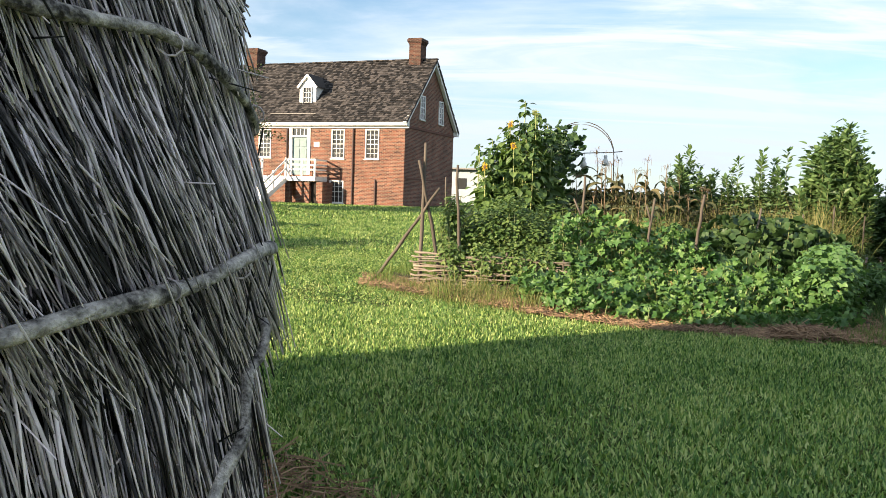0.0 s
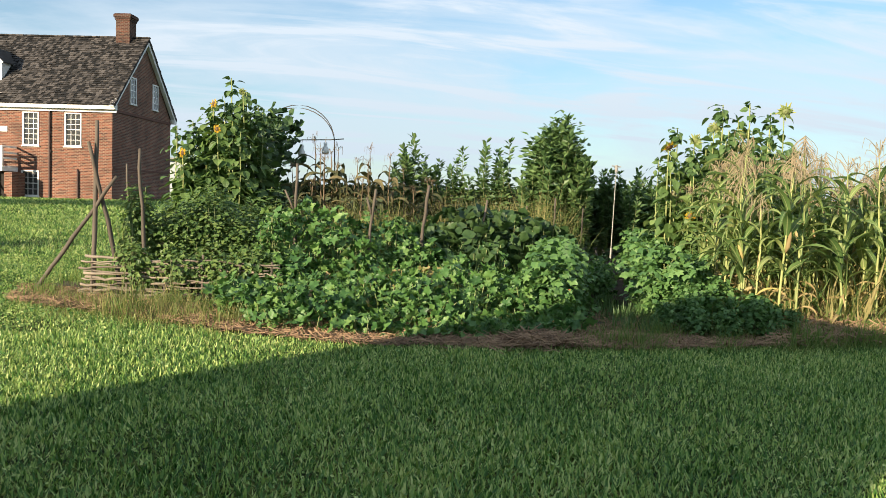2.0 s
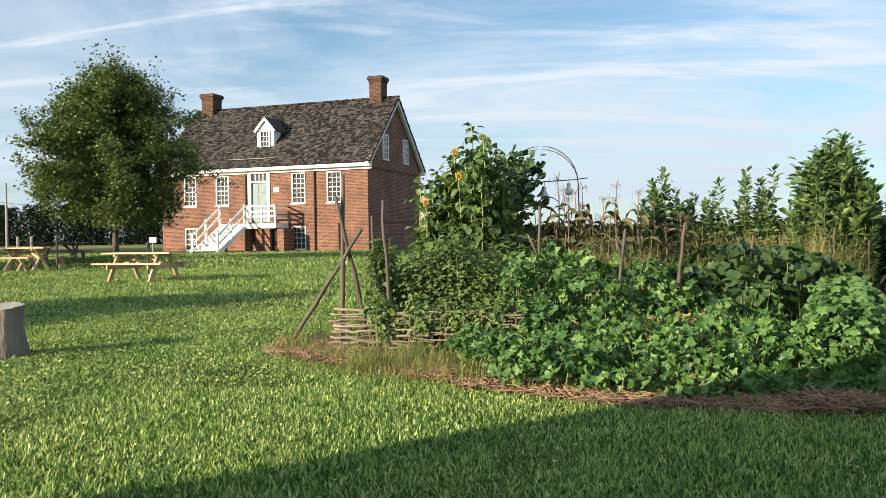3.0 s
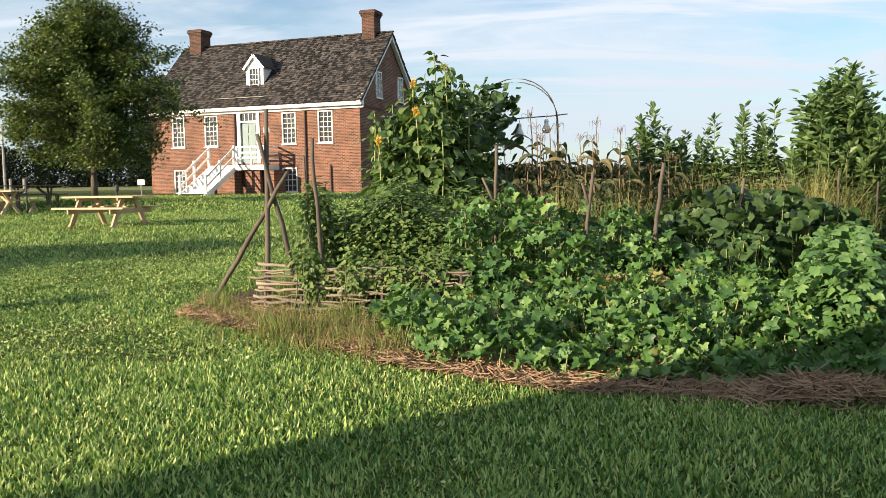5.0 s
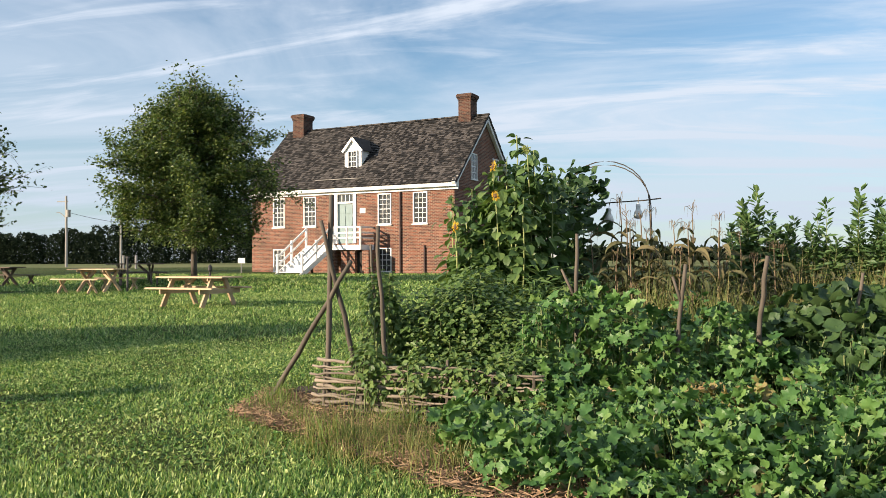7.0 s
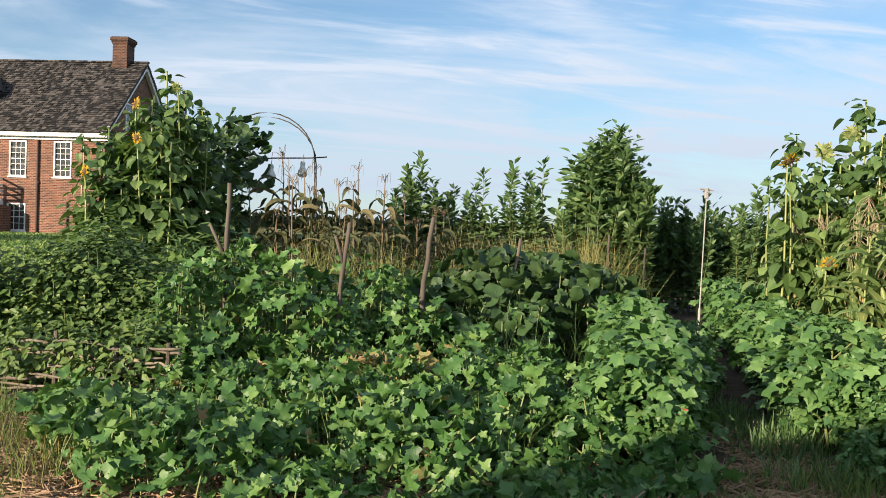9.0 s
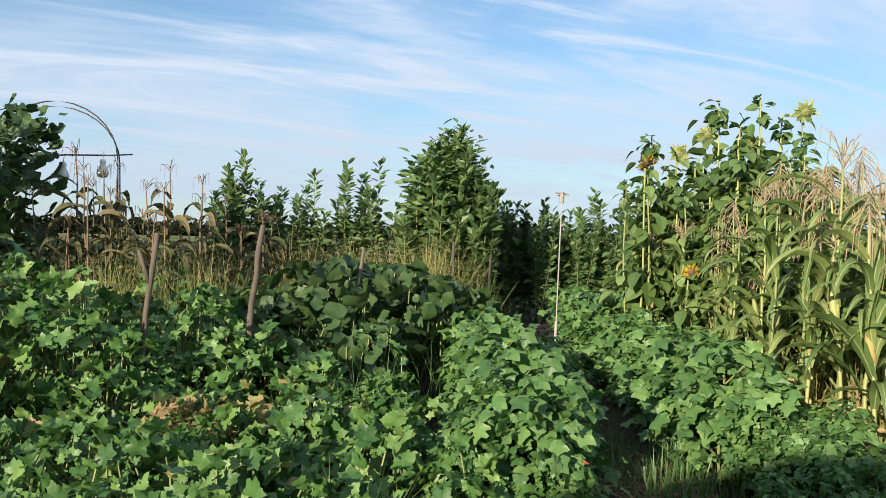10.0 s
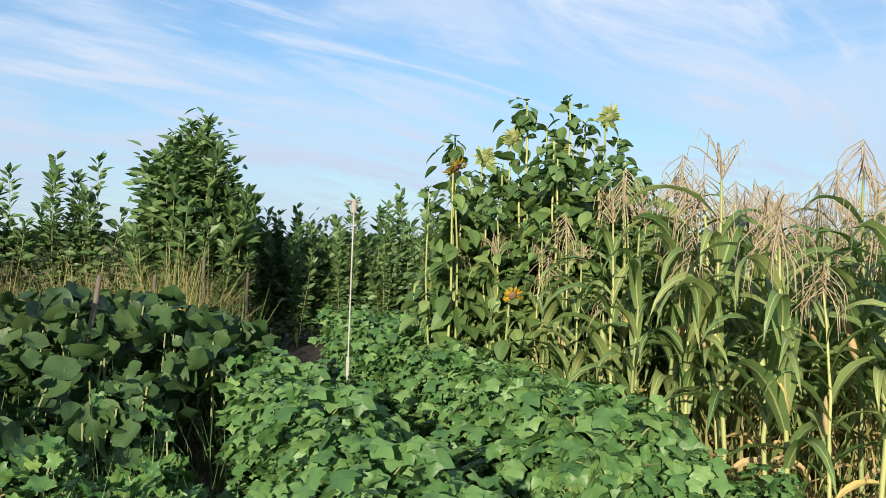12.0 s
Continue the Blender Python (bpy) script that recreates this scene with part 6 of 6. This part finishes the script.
leaf_cloud("leafy_weeds", [(2.3, 13.3, 0.75, 0.5, 0.5, 0.42), (2.9, 13.6, 0.62, 0.5, 0.5, 0.35), (1.3, 14.0, 0.9, 0.8, 0.5, 0.6), (2.0, 14.2, 0.9, 0.5, 0.5, 0.55)], 3800, LEAF_LANCE, 0.13, M_VINE, "leafy green weeds below the sunflowers", "weeds", 63, 6, 0.2)

# ---------------------------------------------------------------- sunflowers


def flower_head(parent, at, face, size, open_face=True):
    z = Vector(face).normalized()
    m = z.to_track_quat("Z", "Y").to_matrix().to_4x4()
    m.translation = at
    head = part("flower_head", moved(tube([(0, 0, -0.05 * size / 0.12), (0, 0, -0.02), (0, 0, 0.0), (0, 0, 0.012)], [0.02, size * 0.5, size * 0.55, size * 0.3], 14), m), M_DISC if open_face else M_STEM, parent, "brown sunflower disc" if open_face else "green backed sunflower head")
    n = 34 if open_face else 15
    a = np.arange(n) / n * 2 * np.pi + rng.normal(0, 0.12, n)
    d = np.stack([np.cos(a), np.sin(a), 0 * a], 1)
    pv = place(LEAF_LANCE, d * size * 0.5, np.tile([0, 0, 1.0], (n, 1)) + rng.normal(0, 0.2, (n, 3)), d + np.array([0, 0, 0.1 if open_face else 0.9]) + rng.normal(0, 0.22, (n, 3)), size * rng.uniform(0.5, 0.9, n))
    part("corolla", moved(pv, m), M_PETAL if open_face else M_FADED, head, "yellow ray petals" if open_face else "pale yellow petals curling forward")
    k = 22
    a = np.arange(k) / k * 2 * np.pi + rng.normal(0, 0.15, k)
    d = np.stack([np.cos(a), np.sin(a), 0 * a], 1)
    sv = place(LEAF_SMALL, d * size * 0.30 - np.array([0, 0, 0.03]), np.tile([0, 0, -1.0], (k, 1)) + rng.normal(0, 0.3, (k, 3)), d + np.array([0, 0, 0.2]) * rng.uniform(-1, 2, k)[:, None], size * rng.uniform(0.5, 0.85, k))
    part("calyx", moved(sv, m), M_SEPAL, head)["kind"] = "stuff"


def sunflower(seed, height, leaves, heads, leaf_size, span=0.16, massed=False):
    rnd = np.random.default_rng(seed)
    p = thing("sunflower", (0, 0, 0), "tall sunflower with broad heart-shaped leaves", "sunflower", "sunflowers")
    stem = crooked((0, 0, -0.03), (rnd.normal(0, 0.08), rnd.normal(0, 0.08), height), 0.03, 9, rnd)
    part("stalk", tube(stem, np.linspace(0.017, 0.008, 9), 7), M_STALK, p, "", True)
    meshes = [mesh_of("sunflower_leaf", t, M_SUNLEAF) for t in LEAF_HEART]
    mass = []
    for i in range(leaves):
        u = 0.22 + 0.76 * (i + rnd.random()) / leaves
        c = np.array([np.interp(u, np.linspace(0, 1, 9), stem[:, k]) for k in range(3)])
        a = i * 2.39 + rnd.normal(0, 0.3)
        d = np.array([math.cos(a), math.sin(a), 0.0])
        s = leaf_size * (1.15 - 0.55 * max(0, u - 0.5) * 2) * rnd.uniform(0.7, 1.15)
        root = c + d * rnd.uniform(0.05, span) + np.array([0, 0, 0.03])
        nrm = np.array([0, 0, 1.0]) + d * rnd.uniform(-0.2, 0.8) + rnd.normal(0, 0.3, 3)
        m = pose_of(root, nrm, d - np.array([0, 0, rnd.uniform(0.1, 0.8)]), s)
        if massed:
            mass.append(moved(LEAF_HEART[i % 2], m))
        else:
            part_on("leaf", meshes[i % 2], p, m)
    if massed:
        part("leaves", join(*mass), M_SUNMASS, p)["kind"] = "stuff"
    top = stem[-1]
    m = 16
    d = flat_random(m, rnd)
    crown = top + d * 0.02 - np.array([0, 0, 1.0]) * rnd.uniform(0, 0.22, m)[:, None]
    part("top_leaves", place(LEAF_HEART[0], crown, up_random(m, 0.5, rnd) + d * 0.6, d + np.array([0, 0, 1.0]) * rnd.uniform(-0.3, 0.8, m)[:, None], 0.12 * rnd.uniform(0.6, 1.2, m)), M_SPRIG, p)["kind"] = "stuff"
    if heads:
        flower_head(p, tuple(top + np.array([0.02, -0.04, 0.02])), heads, 0.15, True)
    return p


rnd = np.random.default_rng(12)
sf = [sunflower(70, 2.75, 34, None, 0.22, 0.22), sunflower(71, 2.45, 34, None, 0.22, 0.24), sunflower(72, 2.2, 44, None, 0.20, 0.26, True), sunflower(73, 2.0, 44, None, 0.20, 0.28, True), sunflower(74, 2.6, 50, None, 0.20, 0.24, True)]
left_patch = [(1.45, 15.5, 1.0), (1.22, 15.1, 1.0), (1.05, 15.25, 1.0), (0.82, 14.85, 0.86), (1.65, 15.4, 0.95), (1.35, 15.0, 0.92), (1.75, 15.5, 0.98), (1.55, 14.95, 0.95), (1.0, 14.9, 0.8), (1.9, 15.2, 0.85), (0.9, 15.2, 0.86), (1.3, 15.6, 0.9), (1.15, 14.8, 0.72), (1.25, 15.3, 1.02), (1.5, 15.7, 0.95), (1.1, 15.5, 0.9), (1.72, 15.15, 0.9), (0.95, 15.0, 0.92), (1.35, 14.85, 0.85), (1.85, 15.45, 0.92), (1.5, 15.35, 0.9), (0.85, 14.95, 0.78), (1.2, 14.7, 0.6), (1.6, 15.05, 0.82), (1.6, 14.75, 0.75), (0.75, 15.05, 0.7), (1.42, 15.2, 1.06)]
right_patch = [(7.75, 13.0, 0.80), (7.95, 12.6, 0.90), (8.4, 12.4, 0.90), (7.7, 11.4, 0.68), (8.05, 13.2, 0.70), (8.2, 12.8, 0.9), (8.6, 12.7, 0.85), (7.9, 12.1, 0.85), (8.3, 11.9, 0.82), (7.55, 12.4, 0.72), (8.7, 12.1, 0.85), (7.8, 11.8, 0.78), (8.5, 13.2, 0.8), (8.0, 11.5, 0.74), (8.9, 13.0, 0.8), (8.25, 13.5, 0.72), (7.65, 12.75, 0.6), (8.1, 12.35, 0.86), (8.8, 12.5, 0.9), (9.2, 12.6, 0.85), (7.85, 12.85, 0.86), (7.7, 12.3, 0.8), (8.0, 12.75, 0.84), (8.3, 12.2, 0.92), (7.95, 11.7, 0.84), (8.45, 12.9, 0.84), (7.6, 12.6, 0.66), (7.75, 12.0, 0.78), (8.15, 11.6, 0.74), (8.6, 11.8, 0.85), (8.15, 13.1, 0.74), (7.9, 13.3, 0.62), (8.05, 12.05, 0.86), (7.5, 11.9, 0.6), (7.35, 12.6, 0.74), (7.6, 12.5, 0.86), (7.8, 12.7, 0.98), (8.0, 12.5, 1.0), (8.2, 12.5, 0.84), (8.4, 12.4, 0.82), (8.6, 12.4, 0.92), (8.8, 12.35, 1.05), (7.5, 12.8, 0.86), (7.3, 12.8, 0.70), (7.7, 12.9, 0.78), (8.1, 12.7, 0.84), (8.9, 12.5, 0.96)]
row_of(sf, left_patch + right_patch, 5)
for at, face, size in (((0.80, 14.55, 1.96), (-0.75, -0.62, 0.05), 0.062), ((1.26, 14.7, 2.33), (-0.55, -0.8, -0.1), 0.055), ((1.2, 15.0, 2.72), (-0.8, -0.5, 0.2), 0.065), ((1.62, 15.0, 2.92), (0.3, 0.6, 0.5), 0.06),
                       ((7.86, 13.09, 1.80), (-0.45, -0.45, -0.75), 0.085), ((7.26, 12.54, 2.22), (0.1, -0.45, -0.55), 0.09), ((7.99, 12.61, 2.54), (0.3, 0.6, 0.35), 0.10),
                       ((8.31, 12.37, 2.46), (0.5, 0.4, 0.45), 0.09), ((8.87, 12.3, 2.78), (0.35, 0.6, 0.25), 0.11), ((7.75, 12.7, 2.36), (0.4, 0.5, 0.3), 0.085), ((7.3, 12.0, 1.30), (-0.4, -0.7, -0.4), 0.06)):
    b = thing("sunflower", (at[0], at[1], float(land(0, at[1]))), "tall sunflower in bloom with yellow petals", "sunflower", "sunflowers")
    h = at[2] - float(land(0, at[1]))
    part("stalk", tube(crooked((0.05, 0.12, 0), (0, 0.03, h), 0.02, 7), np.linspace(0.014, 0.007, 7), 6), M_STALK, b, "", True)
    flower_head(b, (0, 0, h), face, size, face[1] < 0)
    for i in range(24):
        a = i * 2.4 + rng.normal(0, 0.3)
        d = np.array([math.cos(a), math.sin(a), 0])
        part_on("leaf", sf[0].children[1 + i % 2].data, b, pose_of(np.array([0.02, 0.05, h * (0.44 + 0.0232 * i)]) + d * 0.06, d * rng.uniform(0, 1) + np.array([0, 0, 1.0]) + rng.normal(0, 0.25, 3), d - np.array([0, 0, rng.uniform(-0.1, 0.7)]), 0.22 - 0.0045 * i))

leaf_cloud("sunflower_thicket", [(1.05, 15.0, 1.35, 0.30, 0.3, 0.65), (1.5, 15.2, 1.6, 0.38, 0.3, 0.85), (1.25, 15.1, 2.1, 0.30, 0.25, 0.5), (1.75, 15.3, 1.3, 0.3, 0.3, 0.7), (0.85, 14.9, 1.2, 0.2, 0.25, 0.5)], 900, LEAF_HEART[0], 0.19, M_VINE, "crowded lower leaves of the sunflower clump", "sunflower leaves", 65, None, 0.2)
leaf_cloud("sunflower_thicket", [(7.95, 12.9, 1.25, 0.38, 0.4, 0.75), (8.3, 12.4, 1.5, 0.45, 0.45, 0.85), (7.95, 12.0, 1.35, 0.40, 0.4, 0.75), (8.6, 12.9, 1.3, 0.4, 0.4, 0.8), (8.0, 13.4, 1.0, 0.3, 0.3, 0.6), (8.1, 11.5, 1.4, 0.35, 0.35, 0.7)], 1500, LEAF_HEART[1], 0.18, M_VINE, "crowded lower leaves of the sunflower clump beside the corn", "sunflower leaves", 66, None, 0.2)

# ---------------------------------------------------------------- corn


def ribbon(length, width, rise, droop, segs=8, twist=0.0):
    """A corn leaf: rises, arches over, and hangs; along +x, with a narrow midrib strip down its middle."""
    s = np.linspace(0, 1, segs + 1)
    ang = rise - droop * s ** 1.3
    step = length / segs
    x = np.concatenate([[0], np.cumsum(np.cos(ang[:-1]) * step)])
    z = np.concatenate([[0], np.cumsum(np.sin(ang[:-1]) * step)])
    w = width / 2 * np.clip(np.minimum(1.0, 0.5 + s * 2.5) * (1 - s ** 2.6), 0.02, 1)
    v, f = [], []
    for i in range(segs + 1):
        wav = 0.22 * w[i] * math.sin(i * 2.1)
        c, d = math.cos(twist * s[i]), math.sin(twist * s[i])
        rib = 0.11 * w[i]
        for y, h in ((-w[i], 0.40 * w[i] + wav), (-rib, 0.0), (rib, 0.0), (w[i], 0.40 * w[i] - wav)):
            v.append((x[i], y * c - h * d, z[i] + y * d + h * c))
    for k in (0, 2, 1):
        for i in range(segs):
            a = 4 * i + k
            f += [(a, a + 1, a + 5), (a, a + 5, a + 4)]
    return np.array(v, dtype=float), np.array(f)


def leaf_mesh(name, vf, blade, rib):
    """A corn leaf's mesh: the last third of its faces is the pale midrib."""
    me = mesh_of(name, vf, blade, True)
    me.materials.append(rib)
    n = len(me.polygons)
    me.polygons.foreach_set("material_index", (np.arange(n) >= n * 2 // 3).astype(np.int32))
    return me


CORN_LEAVES = [leaf_mesh("corn_leaf", ribbon(*k), M_CORN, M_RIB) for k in ((0.82, 0.088, 1.0, 2.5, 8, 0.5), (0.74, 0.080, 0.85, 2.3, 8, -0.6), (0.78, 0.092, 1.05, 1.9, 8, 0.3), (0.68, 0.078, 1.15, 3.1, 8, -0.3), (0.86, 0.086, 1.2, 2.9, 8, 0.9))]
DRY_LEAVES = [mesh_of("dry_corn_leaf", ribbon(*k), M_CORNDRY) for k in ((0.55, 0.060, 0.4, 2.6, 8, 1.2), (0.48, 0.055, 0.1, 1.9, 8, -1.5), (0.62, 0.055, 0.7, 3.1, 8, 1.8))]
WITHERED = [mesh_of("withered_leaf", ribbon(*k), M_CORNBROWN) for k in ((0.52, 0.080, 0.7, 3.2, 8, 1.4), (0.44, 0.070, 0.5, 2.9, 8, -1.2), (0.58, 0.075, 0.95, 3.4, 8, 0.8))]


def corn_plant(seed, height, dead=False, nod=False):
    rnd = np.random.default_rng(seed)
    label = "withered corn stalk with drooping brown leaves" if dead else "tall corn plant with arching leaves and a pale tassel"
    p = thing("corn_plant", (0, 0, 0), label, "corn plant", "dead corn" if dead else "corn patch")
    stem = crooked((0, 0, -0.03), (rnd.normal(0, 0.06), rnd.normal(0, 0.06), height), 0.02, 9, rnd)
    r = np.linspace(0.016, 0.006, 9) * (1 + 0.10 * (np.arange(9) % 2))
    part("stalk", tube(stem, r, 7), M_BROWNSTEM if dead else M_STALK, p, "", True)
    n = 14 if dead else 16
    for i in range(n):
        u = 0.06 + 0.86 * i / n
        c = np.array([np.interp(u, np.linspace(0, 1, 9), stem[:, k]) for k in range(3)])
        a = math.degrees(i * np.pi + rnd.normal(0, 0.5) + seed)
        dry = i < 5
        src = WITHERED if dead else (DRY_LEAVES if dry else CORN_LEAVES)
        s = rnd.uniform(0.75, 1.1) * (1.15 if dead else 0.8 if dry or i > n - 3 else 1.0)
        part_on("leaf", src[i % len(src)], p, pose(*c, rnd.uniform(-12, 12), rnd.uniform(-10, 10), a) @ Matrix.Scale(s, 4))
    top = stem[-1]
    tas = []
    for i in range((20 if nod else 11) if not dead else 6):
        a = i * 2.4 + rnd.normal(0, 0.3)
        sp = rnd.uniform(0.3, 1.2)
        ln = rnd.uniform(0.16, 0.28) * (0.7 if dead else 1.0)
        d = np.array([math.cos(a) * sp, math.sin(a) * sp, 1.0 if not nod else rnd.uniform(0.6, 2.0) if dead else -0.6])
        d /= np.linalg.norm(d)
        q = top + np.array([0, 0, 0.01 * i])
        tas.append(tube([q, q + d * ln * 0.6, q + d * ln * 0.9 + np.array([0, 0, -0.03]), q + d * ln + np.array([0, 0, -0.11 - 0.08 * rnd.random()])], [0.0034, 0.0034, 0.003, 0.0015], 4))
    if not dead:
        tas.append(tube([top, top + np.array([rnd.normal(0, 0.05), rnd.normal(0, 0.05), 0.17])], [0.006, 0.003], 4))
    part("tassel", join(*tas), M_TASSEL if not dead else M_BROWNSTEM, p, "dry pale tassel")
    if not dead:
        ear = tube([(0, 0, 0), (0.03, 0, 0.07), (0.05, 0, 0.18), (0.06, 0, 0.23)], [0.012, 0.025, 0.02, 0.004], 8)
        part("ear", moved(ear, pose(*(stem[4] + np.array([0.01, 0, 0])), 0, 0, seed * 50)), M_CORNDRY if seed % 2 else M_STALK, p, "", True)
    return p


corn = [corn_plant(80 + k, h, False, k in (1, 3, 5)) for k, h in enumerate((1.85, 2.0, 1.7, 1.6, 1.9, 1.75))]
rnd = np.random.default_rng(15)
spots = []
for row in range(7):
    for k in range(20):
        x = 6.72 + 0.27 * k + rnd.normal(0, 0.07) + 0.10 * row
        y = 9.50 + 0.36 * row + 0.02 * k + rnd.normal(0, 0.08)
        if not (x < 7.0 + (y - 9.5) * 0.34) and rnd.random() < 0.93:
            spots.append((x, y, rnd.uniform(0.76, 0.92)))
spots += [(6.62, 9.75, 0.86), (6.85, 10.2, 0.88), (6.95, 10.6, 0.9), (7.1, 11.0, 0.92), (7.3, 11.5, 0.8), (7.45, 12.0, 0.75), (7.2, 11.25, 0.7), (7.6, 12.5, 0.7), (6.8, 9.45, 0.86), (7.75, 13.2, 0.7), (7.5, 12.8, 0.62), (6.7, 9.95, 0.85), (6.78, 10.4, 0.8), (6.9, 10.8, 0.78), (7.0, 10.3, 0.92), (7.15, 10.7, 0.9), (7.3, 11.1, 0.85), (7.05, 11.35, 0.72), (7.35, 11.8, 0.72), (7.5, 12.25, 0.68), (6.66, 9.6, 0.7)]
row_of(corn, spots, 16)
tufts("dry_corn_leaves", ground_pts([(6.7, 9.5), (9.6, 9.3), (12, 9.8), (11, 12.2), (8.4, 13.6), (7.6, 13.4), (7.1, 11.4)], 5200), 0.75, 0.032, M_DRYGRASS, "dry yellow lower leaves hanging among the corn stalks", 0.5, 1, "corn")
tufts("corn_undergrowth", ground_pts([(6.8, 9.6), (9.6, 9.4), (12, 9.9), (11, 12.2), (8.6, 13.6), (7.6, 13.2), (7.2, 11.4)], 1500), 1.0, 0.045, M_WEED, "green blades and suckers between the corn stalks", 0.9, 1, "corn")
dead = [corn_plant(90 + k, h, True, True) for k, h in enumerate((1.9, 1.7, 1.8, 1.45))]
spots = [(2.93, 15.5, 1.0), (2.72, 15.4, 0.8), (3.1, 15.2, 0.85), (3.45, 15.5, 0.97), (3.62, 15.8, 0.9), (4.0, 16.0, 0.9), (4.15, 16.3, 0.8), (2.6, 15.9, 0.7), (3.3, 16.2, 0.75), (4.5, 16.4, 0.75), (4.8, 16.3, 0.7), (2.95, 14.9, 0.62), (3.0, 15.8, 0.9), (2.85, 15.2, 0.95), (3.5, 15.3, 0.85), (3.75, 15.5, 0.8), (4.3, 16.0, 0.8), (3.05, 15.6, 0.98), (2.5, 15.5, 0.85), (2.65, 15.2, 0.95), (3.2, 15.7, 1.0), (3.55, 15.1, 0.9), (3.9, 15.6, 0.95), (4.4, 15.7, 0.85), (2.8, 15.8, 1.0), (4.7, 16.0, 0.85), (3.35, 15.0, 0.8), (5.0, 16.1, 0.75)]
row_of(dead, spots, 17)
leaf_cloud("withered_row", [(x, 16.6 + 0.1 * math.sin(x * 3), 0.95, 0.30, 0.3, 0.50 + 0.12 * math.sin(x * 5)) for x in np.arange(2.4, 7.0, 0.42)], 4200, LEAF_LANCE, 0.13, M_CORNBROWN, "row of dark withered bean plants behind the weeds", "dead plants", 64, 5, 0.1)

# ---------------------------------------------------------------- tall narrow-leaved plants at the back


LEAF_BROADLANCE = ovate_leaf(0.44, 3, 0.08, 0.10)


def leafy_stem(seed, height, leaves, size, bare=0.25):
    rnd = np.random.default_rng(seed)
    p = thing("tall_weed", (0, 0, 0), "tall upright plant with narrow dark green leaves", "tall plant", "tall plants at the back")
    stems, pos, dirs = [], [], []
    for b in range(4):
        a = b * 1.6 + rnd.normal(0, 0.3)
        tip = np.array([math.cos(a) * 0.27 * (b > 0), math.sin(a) * 0.27 * (b > 0), height * (1 - 0.09 * b)])
        path = crooked((0, 0, -0.03), tip, 0.02, 7, rnd)
        part("stem", tube(path, np.linspace(0.011, 0.003, 7), 5), M_STEM, p)
        m = leaves // 4
        u = rnd.uniform(bare, 1.02, m)
        c = np.stack([np.interp(u, np.linspace(0, 1, 7), path[:, k]) for k in range(3)], 1)
        d = flat_random(m, rnd)
        pos.append(c + d * 0.015)
        dirs.append(d + np.array([0, 0, 1.0]) * (u * u * 1.1 + rnd.uniform(-0.55, 0.55, m))[:, None])
    pos, dirs = np.concatenate(pos), np.concatenate(dirs)
    n = len(pos)
    part("leaves", place(LEAF_BROADLANCE, pos, up_random(n, 0.5, rnd) + TO_SUN * 0.2, dirs, size * rnd.uniform(0.65, 1.2, n), True), M_SPRIG, p)
    return p


tall = [leafy_stem(100 + k, h, 380, 0.15) for k, h in enumerate((2.25, 2.1, 1.95, 1.75))]
spots = [(4.83, 17.8, 1.0), (4.6, 17.7, 0.9), (5.05, 17.9, 0.88), (4.75, 18.1, 0.95), (5.3, 17.9, 0.8), (5.85, 18.0, 0.92), (5.6, 18.1, 0.72), (6.1, 18.0, 0.75), (6.33, 18.0, 0.98), (6.81, 18.0, 1.0), (6.6, 18.2, 0.85), (7.2, 18.2, 0.8), (5.45, 18.2, 0.85),
         (8.95, 18.2, 0.8), (9.13, 18.3, 0.95), (9.5, 18.3, 0.85), (9.75, 18.2, 0.85), (10.1, 18.0, 0.85), (10.5, 17.9, 0.95), (10.95, 17.8, 1.1), (11.3, 17.7, 1.0), (11.7, 17.4, 0.98), (12.1, 17.2, 1.0), (8.6, 18.1, 0.75), (12.6, 17.0, 1.05), (10.7, 17.3, 0.9), (11.5, 16.9, 0.9), (12.2, 16.4, 0.95)]
rnd = np.random.default_rng(19)
for k in range(46):
    u = rnd.random()
    spots.append((8.3 + 4.4 * u + rnd.normal(0, 0.1), 17.6 - 0.9 * u + rnd.normal(0, 0.3), rnd.uniform(0.6, 0.86)))
for k in range(26):
    a, r = rnd.uniform(0, 6.28), 0.52 * math.sqrt(rnd.random())
    spots.append((7.2 + r * math.cos(a), 16.5 + 0.8 * r * math.sin(a), (1.30 - 0.22 * r / 0.52) * rnd.uniform(0.80, 1.0)))
row_of(tall, spots, 20)
leaf_cloud("tall_bush", [(7.2, 16.5, 1.9, 0.52, 0.45, 0.75), (7.3, 16.5, 2.5, 0.38, 0.35, 0.45), (7.0, 16.45, 2.2, 0.4, 0.4, 0.5)], 2300, LEAF_BROADLANCE, 0.15, M_SPRIG, "dense rounded bush of dark narrow leaves", "bush", 67, 6, 0.2, 0.2)
leaf_cloud("tall_bush", [(4.8, 17.8, 1.75, 0.36, 0.3, 0.55), (6.55, 18.0, 1.5, 0.4, 0.3, 0.5), (5.7, 18.0, 1.4, 0.4, 0.3, 0.45)], 1300, LEAF_BROADLANCE, 0.14, M_SPRIG, "leafy clump of tall weeds at the garden's back", "bush", 68, 5, 0.2, 0.2)
leaf_cloud("hedge_of_weeds", [(8.4 + 0.55 * k, 17.7 - 0.11 * k, 1.0, 0.42, 0.4, 0.72 + 0.08 * (k % 3)) for k in range(8)], 5200, LEAF_BROADLANCE, 0.15, M_SPRIG, "dense dark bank of tall weeds behind the rows", "weeds", 69, 5, 0.15, 0.4)
